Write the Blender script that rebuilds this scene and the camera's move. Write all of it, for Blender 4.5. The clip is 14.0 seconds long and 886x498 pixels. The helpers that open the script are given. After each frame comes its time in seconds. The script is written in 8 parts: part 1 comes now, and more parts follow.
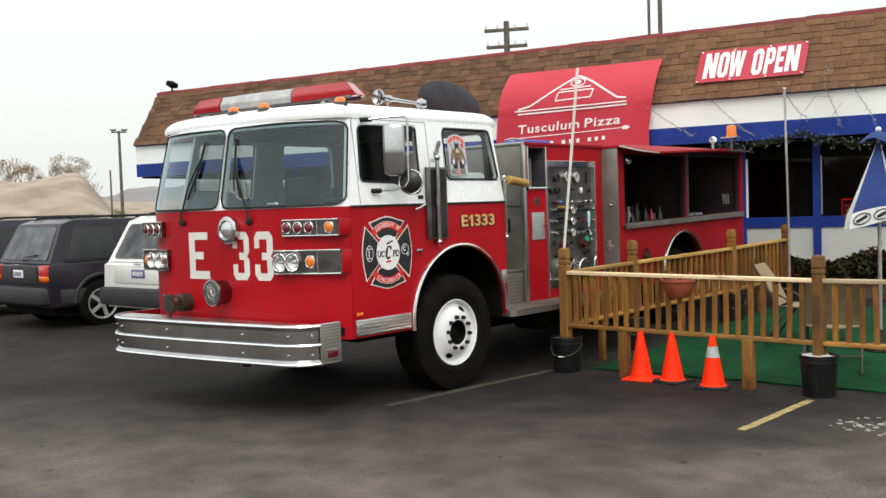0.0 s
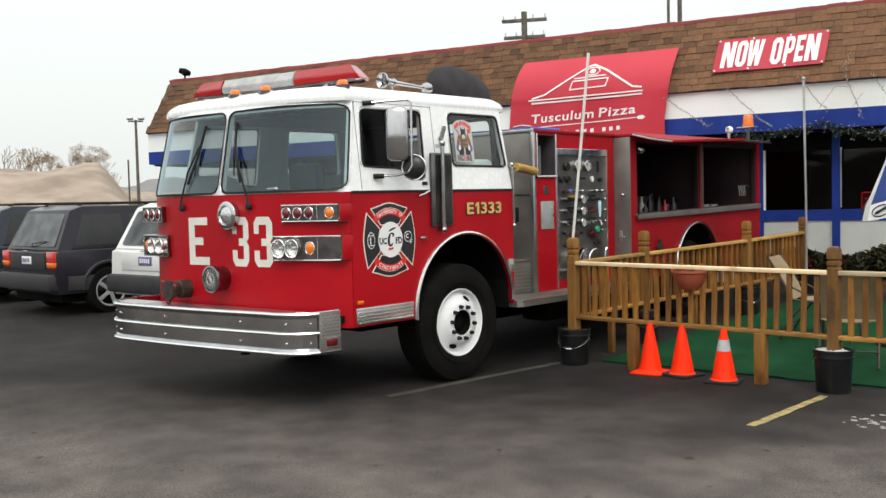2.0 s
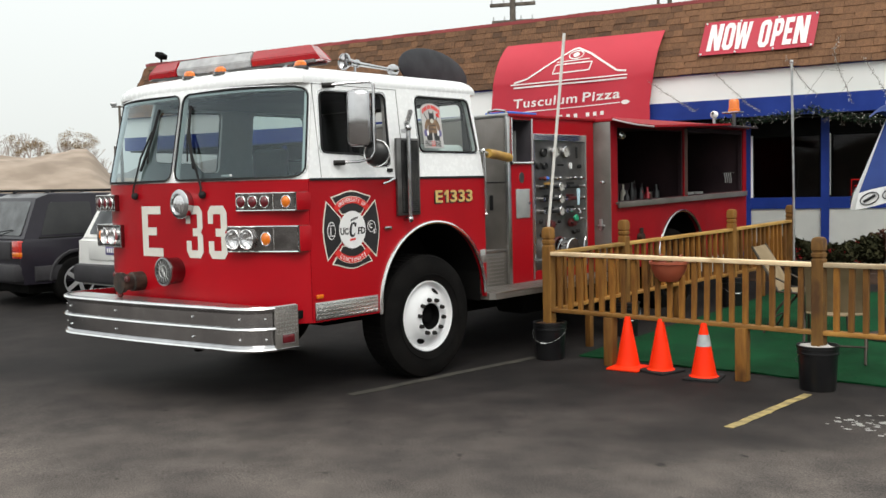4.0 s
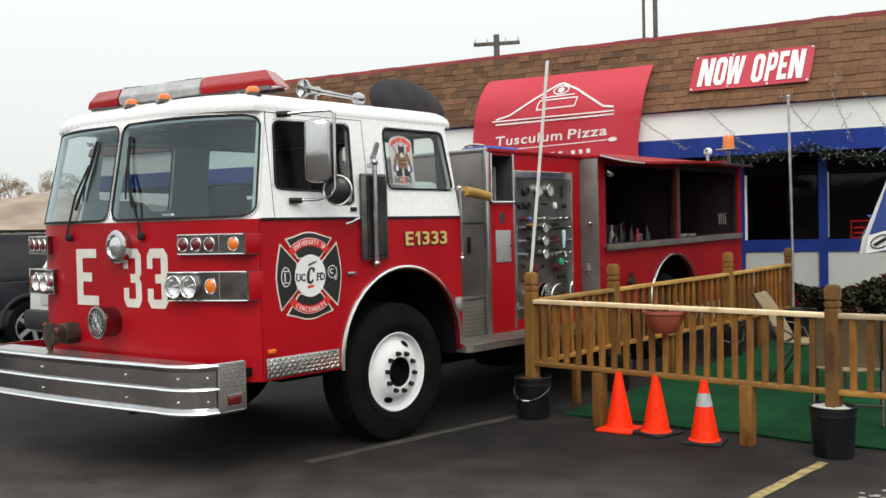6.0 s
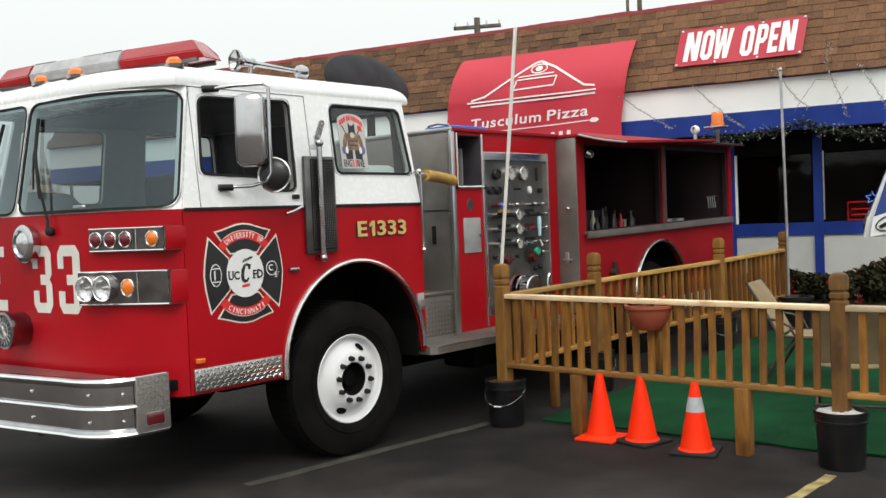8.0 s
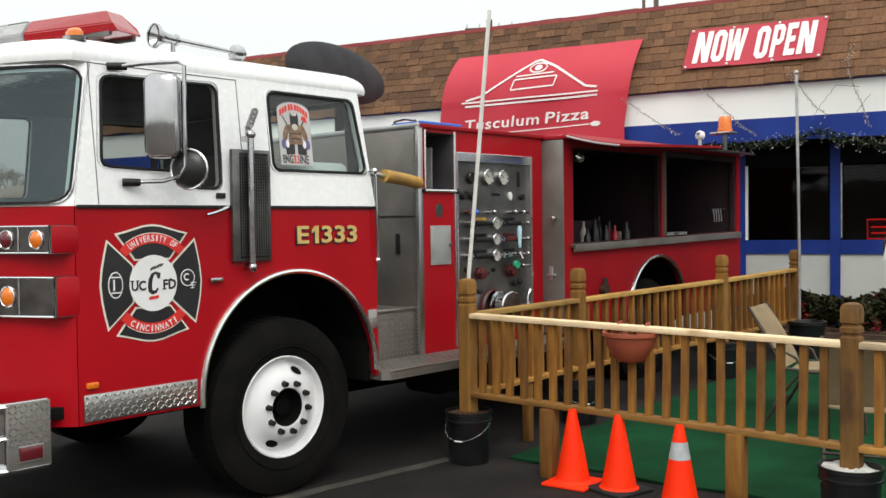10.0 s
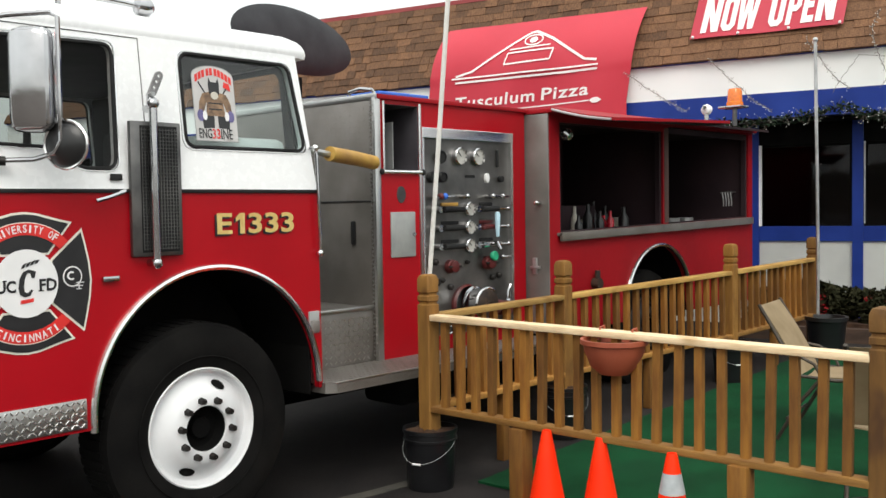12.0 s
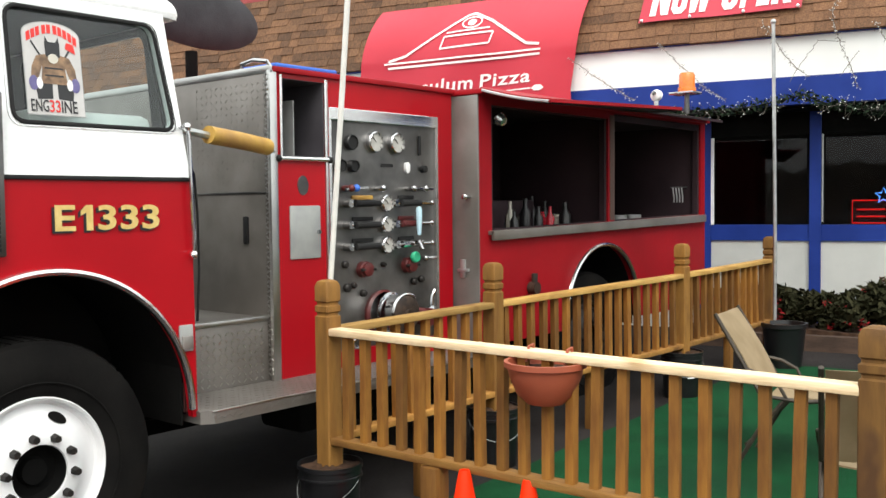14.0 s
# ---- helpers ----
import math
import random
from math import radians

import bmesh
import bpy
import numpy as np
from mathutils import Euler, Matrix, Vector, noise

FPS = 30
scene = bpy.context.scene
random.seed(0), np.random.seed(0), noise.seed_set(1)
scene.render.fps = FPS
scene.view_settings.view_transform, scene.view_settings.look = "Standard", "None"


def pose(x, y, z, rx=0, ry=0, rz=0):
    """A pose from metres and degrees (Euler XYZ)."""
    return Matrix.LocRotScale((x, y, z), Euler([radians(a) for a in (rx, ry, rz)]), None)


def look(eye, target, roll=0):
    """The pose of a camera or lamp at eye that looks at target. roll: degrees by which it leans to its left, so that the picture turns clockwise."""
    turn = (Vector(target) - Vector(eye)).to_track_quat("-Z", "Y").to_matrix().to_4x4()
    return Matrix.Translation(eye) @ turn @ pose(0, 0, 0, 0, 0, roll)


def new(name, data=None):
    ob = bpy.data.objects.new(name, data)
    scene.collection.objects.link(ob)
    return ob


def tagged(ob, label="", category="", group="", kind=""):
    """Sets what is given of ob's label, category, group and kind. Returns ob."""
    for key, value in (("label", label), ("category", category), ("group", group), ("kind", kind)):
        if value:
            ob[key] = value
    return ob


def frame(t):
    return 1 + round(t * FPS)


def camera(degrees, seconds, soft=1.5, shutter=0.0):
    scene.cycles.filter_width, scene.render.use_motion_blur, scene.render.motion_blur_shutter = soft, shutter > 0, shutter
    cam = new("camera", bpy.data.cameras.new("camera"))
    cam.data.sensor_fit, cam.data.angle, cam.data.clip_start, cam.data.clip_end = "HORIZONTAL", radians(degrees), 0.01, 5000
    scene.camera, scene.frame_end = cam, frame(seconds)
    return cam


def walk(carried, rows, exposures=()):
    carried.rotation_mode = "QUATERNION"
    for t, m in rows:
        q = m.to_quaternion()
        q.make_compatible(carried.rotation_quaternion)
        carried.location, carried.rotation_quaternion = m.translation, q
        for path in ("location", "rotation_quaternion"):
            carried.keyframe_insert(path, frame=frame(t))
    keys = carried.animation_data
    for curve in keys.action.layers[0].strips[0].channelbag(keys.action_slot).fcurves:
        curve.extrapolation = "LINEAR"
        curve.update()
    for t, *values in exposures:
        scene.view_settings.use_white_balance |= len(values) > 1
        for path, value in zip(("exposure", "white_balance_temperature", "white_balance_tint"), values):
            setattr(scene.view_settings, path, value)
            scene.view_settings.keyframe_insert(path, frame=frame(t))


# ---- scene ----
cam = camera(49.6, 14.0)
PATH = [
    (0, (5.726, -6.546, 1.682), (4.391, -5.06, 1.591), -1.9),
    (0.5, (5.712, -6.549, 1.663), (4.385, -5.055, 1.576), -1.9),
    (1, (5.707, -6.5, 1.66), (4.375, -5.012, 1.572), -1.9),
    (1.5, (5.669, -6.442, 1.645), (4.322, -4.966, 1.551), -1.6),
    (2, (5.684, -6.319, 1.623), (4.321, -4.86, 1.519), -1.4),
    (2.5, (5.635, -6.265, 1.588), (4.249, -4.83, 1.445), -1.4),
    (2.7, (5.63, -6.239, 1.591), (4.268, -4.78, 1.455), -1.4),
    (4.8, (5.386, -5.592, 1.638), (4.041, -4.118, 1.51), -1.4),
    (5, (5.269, -5.531, 1.637), (3.951, -4.031, 1.528), -1.4),
    (5.5, (5.18, -5.377, 1.639), (3.894, -3.847, 1.555), -2.1),
    (6, (5.111, -5.193, 1.621), (3.778, -3.703, 1.574), -1.3),
    (6.5, (5.101, -4.972, 1.591), (3.767, -3.483, 1.521), 0.7),
    (7, (4.994, -4.801, 1.638), (3.639, -3.332, 1.55), -0.5),
    (7.5, (4.877, -4.615, 1.595), (3.559, -3.112, 1.528), -1.9),
    (7.7, (4.82, -4.547, 1.599), (3.505, -3.042, 1.53), -2.2),
    (9.8, (4.469, -3.658, 1.607), (3.141, -2.164, 1.536), -2.1),
    (10, (4.459, -3.539, 1.599), (3.115, -2.058, 1.543), -0.7),
    (10.5, (4.45, -3.271, 1.601), (3.081, -1.817, 1.492), 0.9),
    (11, (4.302, -3.053, 1.621), (3.002, -1.535, 1.547), 0.3),
    (11.5, (4.179, -2.878, 1.599), (2.875, -1.365, 1.502), -1.6),
    (12, (4.09, -2.625, 1.597), (2.722, -1.168, 1.511), -0.9),
    (12.5, (4.036, -2.394, 1.576), (2.677, -0.932, 1.45), -0.4),
    (13, (3.856, -2.216, 1.58), (2.547, -0.71, 1.45), -0.5),
    (13.5, (3.763, -2.039, 1.554), (2.461, -0.527, 1.411), -1.1),
    (14, (3.664, -1.836, 1.574), (2.373, -0.312, 1.481), -0.6),
]
walk(cam, [(t, look(eye, target, roll)) for t, eye, target, roll in PATH], exposures=((0.0, 0.42), (5.0, 0.33), (7.0, 0.31), (10.0, 0.36), (11.0, 0.47), (12.5, 0.59), (13.2, 0.77), (14.0, 0.91)))

# ---- daylight: a bright overcast sky ----
world = bpy.data.worlds.new("sky")
scene.world = world
world.use_nodes = True
wn, wl = world.node_tree.nodes, world.node_tree.links
sky = wn.new("ShaderNodeTexSky")
sky.sky_type = "NISHITA"
sky.sun_disc = False
sky.sun_elevation = radians(50)
sky.sun_rotation = radians(134)
sky.air_density, sky.dust_density, sky.ozone_density = 1.0, 6.0, 1.0
veil = wn.new("ShaderNodeMix")
veil.data_type = "RGBA"
veil.inputs[0].default_value = 0.88
wl.new(sky.outputs[0], veil.inputs[6])
# an overcast vault: brighter overhead than at the horizon
tc = wn.new("ShaderNodeTexCoord")
xyz = wn.new("ShaderNodeSeparateXYZ")
wl.new(tc.outputs["Generated"], xyz.inputs[0])
vault = wn.new("ShaderNodeMapRange")
vault.inputs[1].default_value, vault.inputs[2].default_value = 0.0, 1.0
vault.inputs[3].default_value, vault.inputs[4].default_value = 0.70, 1.30
wl.new(xyz.outputs[2], vault.inputs[0])
cloud = wn.new("ShaderNodeVectorMath")
cloud.operation = "SCALE"
cloud.inputs[0].default_value = (10.2, 10.6, 10.3)
wl.new(vault.outputs[0], cloud.inputs["Scale"])
wl.new(cloud.outputs[0], veil.inputs[7])
bg = wn["Background"]
bg.inputs[1].default_value = 0.1
wl.new(veil.outputs[2], bg.inputs[0])

sun = new("sun", bpy.data.lights.new("sun", "SUN"))
sun.data.energy, sun.data.angle, sun.data.color = 1.12, radians(35), (1.0, 0.96, 0.9)
sun.matrix_world = look((9.8, -9.4, 16), (0, 0, 0))
scene.view_settings.exposure = 0.0

# ---- materials ----
def nodes_of(name):
    m = bpy.data.materials.new(name)
    m.use_nodes = True
    n, l = m.node_tree.nodes, m.node_tree.links
    return m, n, l, n["Principled BSDF"]


def noise_ramp(n, l, scale, c0, c1, lo=0.35, hi=0.65, detail=6, coords="Object", stretch=None):
    """Two colours mixed by a noise of that scale; returns the colour output and the factor."""
    tc = n.new("ShaderNodeTexCoord")
    vec = tc.outputs[coords]
    if stretch:
        mp = n.new("ShaderNodeMapping")
        mp.inputs["Scale"].default_value = stretch
        l.new(vec, mp.inputs[0])
        vec = mp.outputs[0]
    t = n.new("ShaderNodeTexNoise")
    t.inputs["Scale"].default_value, t.inputs["Detail"].default_value = scale, detail
    l.new(vec, t.inputs["Vector"])
    r = n.new("ShaderNodeValToRGB")
    r.color_ramp.elements[0].position, r.color_ramp.elements[1].position = lo, hi
    r.color_ramp.elements[0].color, r.color_ramp.elements[1].color = (*c0, 1), (*c1, 1)
    l.new(t.outputs[0], r.inputs[0])
    return r.outputs[0], t.outputs[0]


def mix_colour(n, l, fac, a, b, kind="MIX"):
    m = n.new("ShaderNodeMix")
    m.data_type, m.blend_type = "RGBA", kind
    if hasattr(fac, "links"):
        l.new(fac, m.inputs[0])
    else:
        m.inputs[0].default_value = fac
    for v, s in ((a, m.inputs[6]), (b, m.inputs[7])):
        if hasattr(v, "links"):
            l.new(v, s)
        else:
            s.default_value = (*v, 1)
    return m.outputs[2]


def bumped(n, l, p, height, strength=0.2, distance=0.01):
    b = n.new("ShaderNodeBump")
    b.inputs["Strength"].default_value, b.inputs["Distance"].default_value = strength, distance
    l.new(height, b.inputs["Height"])
    l.new(b.outputs[0], p.inputs["Normal"])


def surface(name, c0, c1, scale=6.0, rough=0.5, metal=0.0, bump=0.0, fine=60.0, coat=0.0, grime=None, stretch=None, vary=0.0):
    """A surface of two close colours, with fine grain, bump and, if given, grime patches."""
    m, n, l, p = nodes_of(name)
    col, f = noise_ramp(n, l, scale, c0, c1, stretch=stretch)
    if grime:
        g, gf = noise_ramp(n, l, scale * 0.35, (0, 0, 0), (1, 1, 1), 0.52, 0.75, 8)
        col = mix_colour(n, l, g, col, grime)
    if vary:
        oi = n.new("ShaderNodeObjectInfo")
        mr = n.new("ShaderNodeMapRange")
        mr.inputs[3].default_value, mr.inputs[4].default_value = 1 - vary, 1 + vary
        l.new(oi.outputs["Random"], mr.inputs[0])
        hs = n.new("ShaderNodeHueSaturation")
        l.new(mr.outputs[0], hs.inputs["Value"])
        l.new(col, hs.inputs["Color"])
        col = hs.outputs[0]
    l.new(col, p.inputs["Base Color"])
    p.inputs["Roughness"].default_value, p.inputs["Metallic"].default_value = rough, metal
    p.inputs["Coat Weight"].default_value = coat
    _, ff = noise_ramp(n, l, fine, (0, 0, 0), (1, 1, 1))
    rr = n.new("ShaderNodeMapRange")
    rr.inputs[3].default_value, rr.inputs[4].default_value = max(rough - 0.07, 0.02), min(rough + 0.1, 1)
    l.new(ff, rr.inputs[0])
    l.new(rr.outputs[0], p.inputs["Roughness"])
    if bump:
        bumped(n, l, p, ff, bump)
    return m


RED = surface("red enamel", (0.36, 0.0028, 0.009), (0.42, 0.0042, 0.011), 1.5, 0.32, coat=0.06, grime=(0.32, 0.004, 0.010), bump=0.01, fine=25)
RED_DULL = surface("weathered red paint", (0.26, 0.004, 0.009), (0.33, 0.006, 0.012), 2.0, 0.5, bump=0.03, fine=30)
WHITE = surface("white enamel", (0.8268, 0.8374, 0.848), (0.8904, 0.901, 0.901), 2.0, 0.25, coat=0.4, bump=0.01, fine=25)
CHROME = surface("chrome", (0.44, 0.44, 0.45), (0.56, 0.56, 0.57), 5, 0.12, 1.0, bump=0.02, fine=18)
LAMP_BOX = surface("dulled chrome", (0.20, 0.19, 0.19), (0.34, 0.33, 0.33), 7, 0.16, 1.0, bump=0.03, fine=14)
BRIGHT = surface("polished trim", (0.80, 0.80, 0.80), (0.88, 0.88, 0.88), 5, 0.2, 1.0)
STEEL = surface("brushed stainless steel", (0.258, 0.2537, 0.2451), (0.3784, 0.3698, 0.3612), 3, 0.34, 1.0, bump=0.04, fine=70, grime=(0.3096, 0.2924, 0.2752))
PANEL_STEEL = surface("worn stainless panel", (0.13, 0.127, 0.122), (0.24, 0.234, 0.226), 5, 0.38, 0.9, bump=0.06, fine=80, grime=(0.15, 0.14, 0.13))
PLATE = surface("aluminium plate", (0.50, 0.50, 0.49), (0.62, 0.62, 0.61), 4, 0.3, 1.0, bump=0.03, fine=60, grime=(0.52, 0.50, 0.46))
BLACK = surface("black rubber", (0.012, 0.012, 0.013), (0.024, 0.024, 0.024), 4, 0.75, bump=0.1, fine=50)
TYRE = surface("tyre rubber", (0.0035, 0.0033, 0.0033), (0.008, 0.0075, 0.007), 5, 0.85, bump=0.12, fine=60, grime=(0.012, 0.010, 0.009))
BLACK_GLOSS = surface("black gloss plastic", (0.010, 0.010, 0.011), (0.018, 0.018, 0.018), 4, 0.3)
# dark chassis parts, and shade put into arches, soffit and head band
DARK = surface("near-black underside and shade", (0.003, 0.003, 0.003), (0.007, 0.0065, 0.006), 3, 0.9, bump=0.1)
CABIN = surface("dark cabin trim", (0.018, 0.018, 0.02), (0.035, 0.035, 0.036), 3, 0.7)
SEAT = surface("grey seat vinyl", (0.07, 0.07, 0.075), (0.11, 0.11, 0.115), 4, 0.6, bump=0.05)
WHEEL = surface("white wheel paint", (0.74, 0.75, 0.76), (0.82, 0.82, 0.83), 4, 0.35, grime=(0.62, 0.60, 0.57))
NUT = surface("dark lug nut", (0.014, 0.012, 0.011), (0.03, 0.027, 0.025), 20, 0.5, 0.5)
CREAM = surface("pale reflective lettering", (0.66, 0.64, 0.58), (0.74, 0.72, 0.66), 8, 0.45)
GOLD = surface("gold leaf", (0.72, 0.52, 0.17), (0.84, 0.64, 0.26), 20, 0.35, 0.35)
DECAL_BLACK = surface("black decal", (0.012, 0.012, 0.014), (0.02, 0.02, 0.022), 8, 0.35)
DECAL_WHITE = surface("white decal", (0.80, 0.80, 0.80), (0.85, 0.85, 0.85), 8, 0.4)
BADGE_EDGE = surface("cream decal edge", (0.78, 0.74, 0.64), (0.84, 0.80, 0.70), 8, 0.4)
STICKER = surface("greyed sticker paper", (0.50, 0.49, 0.48), (0.58, 0.57, 0.56), 8, 0.5)
DECAL_RED = surface("red decal", (0.66, 0.024, 0.02), (0.74, 0.034, 0.026), 8, 0.4)
DECAL_BROWN = surface("brown decal print", (0.13, 0.08, 0.05), (0.34, 0.21, 0.12), 30, 0.5)
DECAL_PURPLE = surface("violet decal print", (0.10, 0.09, 0.22), (0.16, 0.14, 0.32), 20, 0.5)
YELLOW_PAD = surface("worn yellow foam", (0.465, 0.255, 0.045), (0.57, 0.3525, 0.075), 9, 0.6, bump=0.15, grime=(0.315, 0.165, 0.0525))
BLUE_PAINT = surface("blue paint", (0.010, 0.032, 0.21), (0.016, 0.045, 0.27), 2.0, 0.5, bump=0.04, grime=(0.022, 0.042, 0.20))
WALL_WHITE = surface("dirty white wall panel", (0.50, 0.51, 0.49), (0.60, 0.61, 0.58), 1.5, 0.7, bump=0.08, fine=30, grime=(0.40, 0.39, 0.35))
WHITE_PAINT = surface("white wall paint", (0.86, 0.88, 0.875), (0.91, 0.92, 0.91), 1.2, 0.6, bump=0.05, grime=(0.80, 0.80, 0.77))
BANNER = surface("red vinyl banner", (0.516, 0.02408, 0.0473), (0.5676, 0.03096, 0.0559), 1.5, 0.42, bump=0.06, fine=8)
SIGN_RED = surface("red sign vinyl", (0.43, 0.0172, 0.043), (0.4902, 0.0258, 0.0516), 2, 0.42, bump=0.05, fine=8)
EDGE_RED = surface("faded red trim paint", (0.24, 0.035, 0.04), (0.34, 0.06, 0.06), 1.2, 0.6, bump=0.05, grime=(0.20, 0.05, 0.045))
LETTER = surface("white vinyl lettering", (0.84, 0.82, 0.80), (0.88, 0.86, 0.84), 8, 0.5)
CONE = surface("orange cone plastic", (0.98, 0.028, 0.001), (1.0, 0.038, 0.002), 5, 0.55, bump=0.03, grime=(0.85, 0.045, 0.008))
BAND = surface("reflective grey band", (0.36, 0.385, 0.40), (0.46, 0.485, 0.50), 20, 0.35)
BUCKET = surface("black bucket plastic", (0.005, 0.005, 0.006), (0.010, 0.010, 0.011), 6, 0.3, bump=0.04, grime=(0.018, 0.017, 0.016))
CONCRETE = surface("rough concrete", (0.46, 0.45, 0.43), (0.64, 0.63, 0.6), 16, 0.9, bump=0.5, fine=50)
TERRACOTTA = surface("terracotta plastic", (0.2924, 0.06213, 0.02924), (0.3509, 0.08407, 0.0402), 6, 0.55, bump=0.03)
SLING = surface("beige sling fabric", (0.24, 0.175, 0.095), (0.31, 0.23, 0.135), 6, 0.8, bump=0.1, fine=220)
BRONZE = surface("dark bronze metal", (0.05, 0.04, 0.032), (0.08, 0.065, 0.05), 8, 0.5, 0.5)
JUG = surface("milky plastic", (0.42, 0.45, 0.42), (0.52, 0.55, 0.52), 8, 0.45)
PVC = surface("white plastic pipe", (0.74, 0.73, 0.69), (0.82, 0.81, 0.77), 12, 0.4)
GALV = surface("galvanised metal", (0.42, 0.43, 0.43), (0.56, 0.57, 0.57), 12, 0.4, 0.8)
FABRIC_BLUE = surface("blue umbrella canvas", (0.011, 0.032, 0.15), (0.017, 0.045, 0.20), 3, 0.8, bump=0.15, fine=120)
FABRIC_WHITE = surface("white umbrella canvas", (0.68, 0.69, 0.70), (0.77, 0.78, 0.78), 3, 0.8, bump=0.1, fine=120)
CARPET = surface("green outdoor carpet", (0.0012, 0.040, 0.011), (0.003, 0.064, 0.020), 3.0, 1.0, bump=0.6, fine=260, grime=(0.003, 0.036, 0.014))
EDGE_WOOD = surface("dark weathered timber", (0.045, 0.027, 0.018), (0.085, 0.05, 0.034), 5, 0.9, bump=0.4, stretch=(0.4, 3, 3))
SOIL = surface("dark soil and mulch", (0.0301, 0.01548, 0.00946), (0.0731, 0.04042, 0.02408), 14, 0.95, bump=0.7, fine=40)
BARK = surface("grey bark", (0.10, 0.085, 0.07), (0.19, 0.165, 0.14), 12, 0.9, bump=0.4)
# distance haze is put into this pale bark colour
BARK_HAZE = surface("grey twigs paled by haze", (0.38, 0.33, 0.30), (0.48, 0.42, 0.38), 8, 0.9)
DIRT = surface("pale tan earth", (0.25, 0.195, 0.15), (0.37, 0.295, 0.235), 0.35, 0.95, bump=0.6, fine=1.2, grime=(0.19, 0.145, 0.11))
POLE_WOOD = surface("weathered pole wood", (0.09, 0.075, 0.06), (0.16, 0.135, 0.11), 6, 0.9, bump=0.2)
CAR_DARK = surface("charcoal car paint", (0.015, 0.013, 0.019), (0.021, 0.018, 0.026), 3, 0.3, 0.0, coat=0.25)
ALLOY = surface("silver alloy wheel", (0.42, 0.42, 0.43), (0.55, 0.55, 0.56), 9, 0.35, 0.3)
GUNMETAL = surface("dull grey metal", (0.10, 0.10, 0.10), (0.20, 0.195, 0.19), 6, 0.4, 0.9, bump=0.05, grime=(0.26, 0.25, 0.24))
BULKHEAD = surface("scuffed aluminium sheet", (0.185, 0.172, 0.158), (0.28, 0.262, 0.245), 3, 0.42, 0.45, bump=0.05, fine=70, grime=(0.15, 0.132, 0.115))
DOME_CLEAR = surface("clear grey lens plastic", (0.34, 0.34, 0.345), (0.46, 0.46, 0.465), 12, 0.18, 0.2)
CAR_CLAD = surface("grey car cladding", (0.020, 0.019, 0.022), (0.030, 0.028, 0.032), 6, 0.6)
CAR_WHITE = surface("white car paint", (0.72, 0.72, 0.70), (0.78, 0.78, 0.76), 3, 0.3, coat=0.5)
CAR_BLUE = surface("dark blue car paint", (0.016, 0.018, 0.032), (0.022, 0.024, 0.04), 3, 0.3, coat=0.5)
CUBBY = surface("dark grey lining", (0.045, 0.04, 0.048), (0.07, 0.065, 0.074), 5, 0.6)
DISH = surface("black mesh cloth", (0.022, 0.023, 0.027), (0.036, 0.037, 0.042), 6, 0.8, bump=0.2, fine=90)
BRASS = surface("tarnished brass", (0.012, 0.008, 0.006), (0.055, 0.032, 0.02), 18, 0.55, 0.0, bump=0.3)
CAP_RED = surface("dark red valve cap", (0.07, 0.010, 0.011), (0.115, 0.016, 0.015), 14, 0.4)
GREEN_VALVE = surface("green valve paint", (0.02, 0.32, 0.16), (0.03, 0.42, 0.22), 14, 0.4)
PALE_BLUE = surface("pale blue plastic", (0.42, 0.62, 0.72), (0.5, 0.7, 0.8), 14, 0.4)
DIAL = surface("yellowed dial face", (0.40, 0.39, 0.36), (0.50, 0.49, 0.46), 20, 0.4)
PLAQUE = surface("grey enamel plate", (0.30, 0.31, 0.31), (0.38, 0.39, 0.38), 8, 0.45, 0.2)
TARP_BLUE = surface("bright blue tarpaulin", (0.03, 0.12, 0.55), (0.05, 0.18, 0.68), 5, 0.6, bump=0.1, fine=20)
# interior tones: the shade of unlit rooms is put into these two colours
SHADED_BROWN = surface("brown darkened for shade", (0.096, 0.056, 0.048), (0.144, 0.088, 0.072), 2, 0.8)
KITCHEN = surface("kitchen lining darkened for shade", (0.024, 0.015, 0.018), (0.044, 0.026, 0.031), 2, 0.6)
BOTTLE_GREEN = surface("green bottle", (0.02, 0.06, 0.03), (0.03, 0.09, 0.05), 5, 0.15)
BOTTLE_RED = surface("red bottle", (0.45, 0.015, 0.03), (0.55, 0.02, 0.04), 5, 0.25)
BOTTLE_WHITE = surface("cream bottle", (0.5332, 0.4988, 0.4128), (0.602, 0.5676, 0.4988), 5, 0.3)


def wood(name, c0, c1, c2, along="z"):
    """Sawn treated timber: long grain along z, knots and weathering, each piece its own tone."""
    m, n, l, p = nodes_of(name)
    run = lambda a, b: tuple(b if ax == along else a for ax in "xyz")
    col, f = noise_ramp(n, l, 9, c0, c1, 0.3, 0.7, 8, stretch=run(3, 0.5))
    kn, kf = noise_ramp(n, l, 3.2, (0, 0, 0), (1, 1, 1), 0.6, 0.72, 3, stretch=run(1.5, 0.8))
    col = mix_colour(n, l, kn, col, c2)
    oi = n.new("ShaderNodeObjectInfo")
    mr = n.new("ShaderNodeMapRange")
    mr.inputs[3].default_value, mr.inputs[4].default_value = 0.62, 1.24
    l.new(oi.outputs["Random"], mr.inputs[0])
    hs = n.new("ShaderNodeHueSaturation")
    l.new(mr.outputs[0], hs.inputs["Value"])
    l.new(col, hs.inputs["Color"])
    l.new(hs.outputs[0], p.inputs["Base Color"])
    p.inputs["Roughness"].default_value = 0.75
    _, ff = noise_ramp(n, l, 40, (0, 0, 0), (1, 1, 1), stretch=run(4, 0.4))
    bumped(n, l, p, ff, 0.3)
    return m


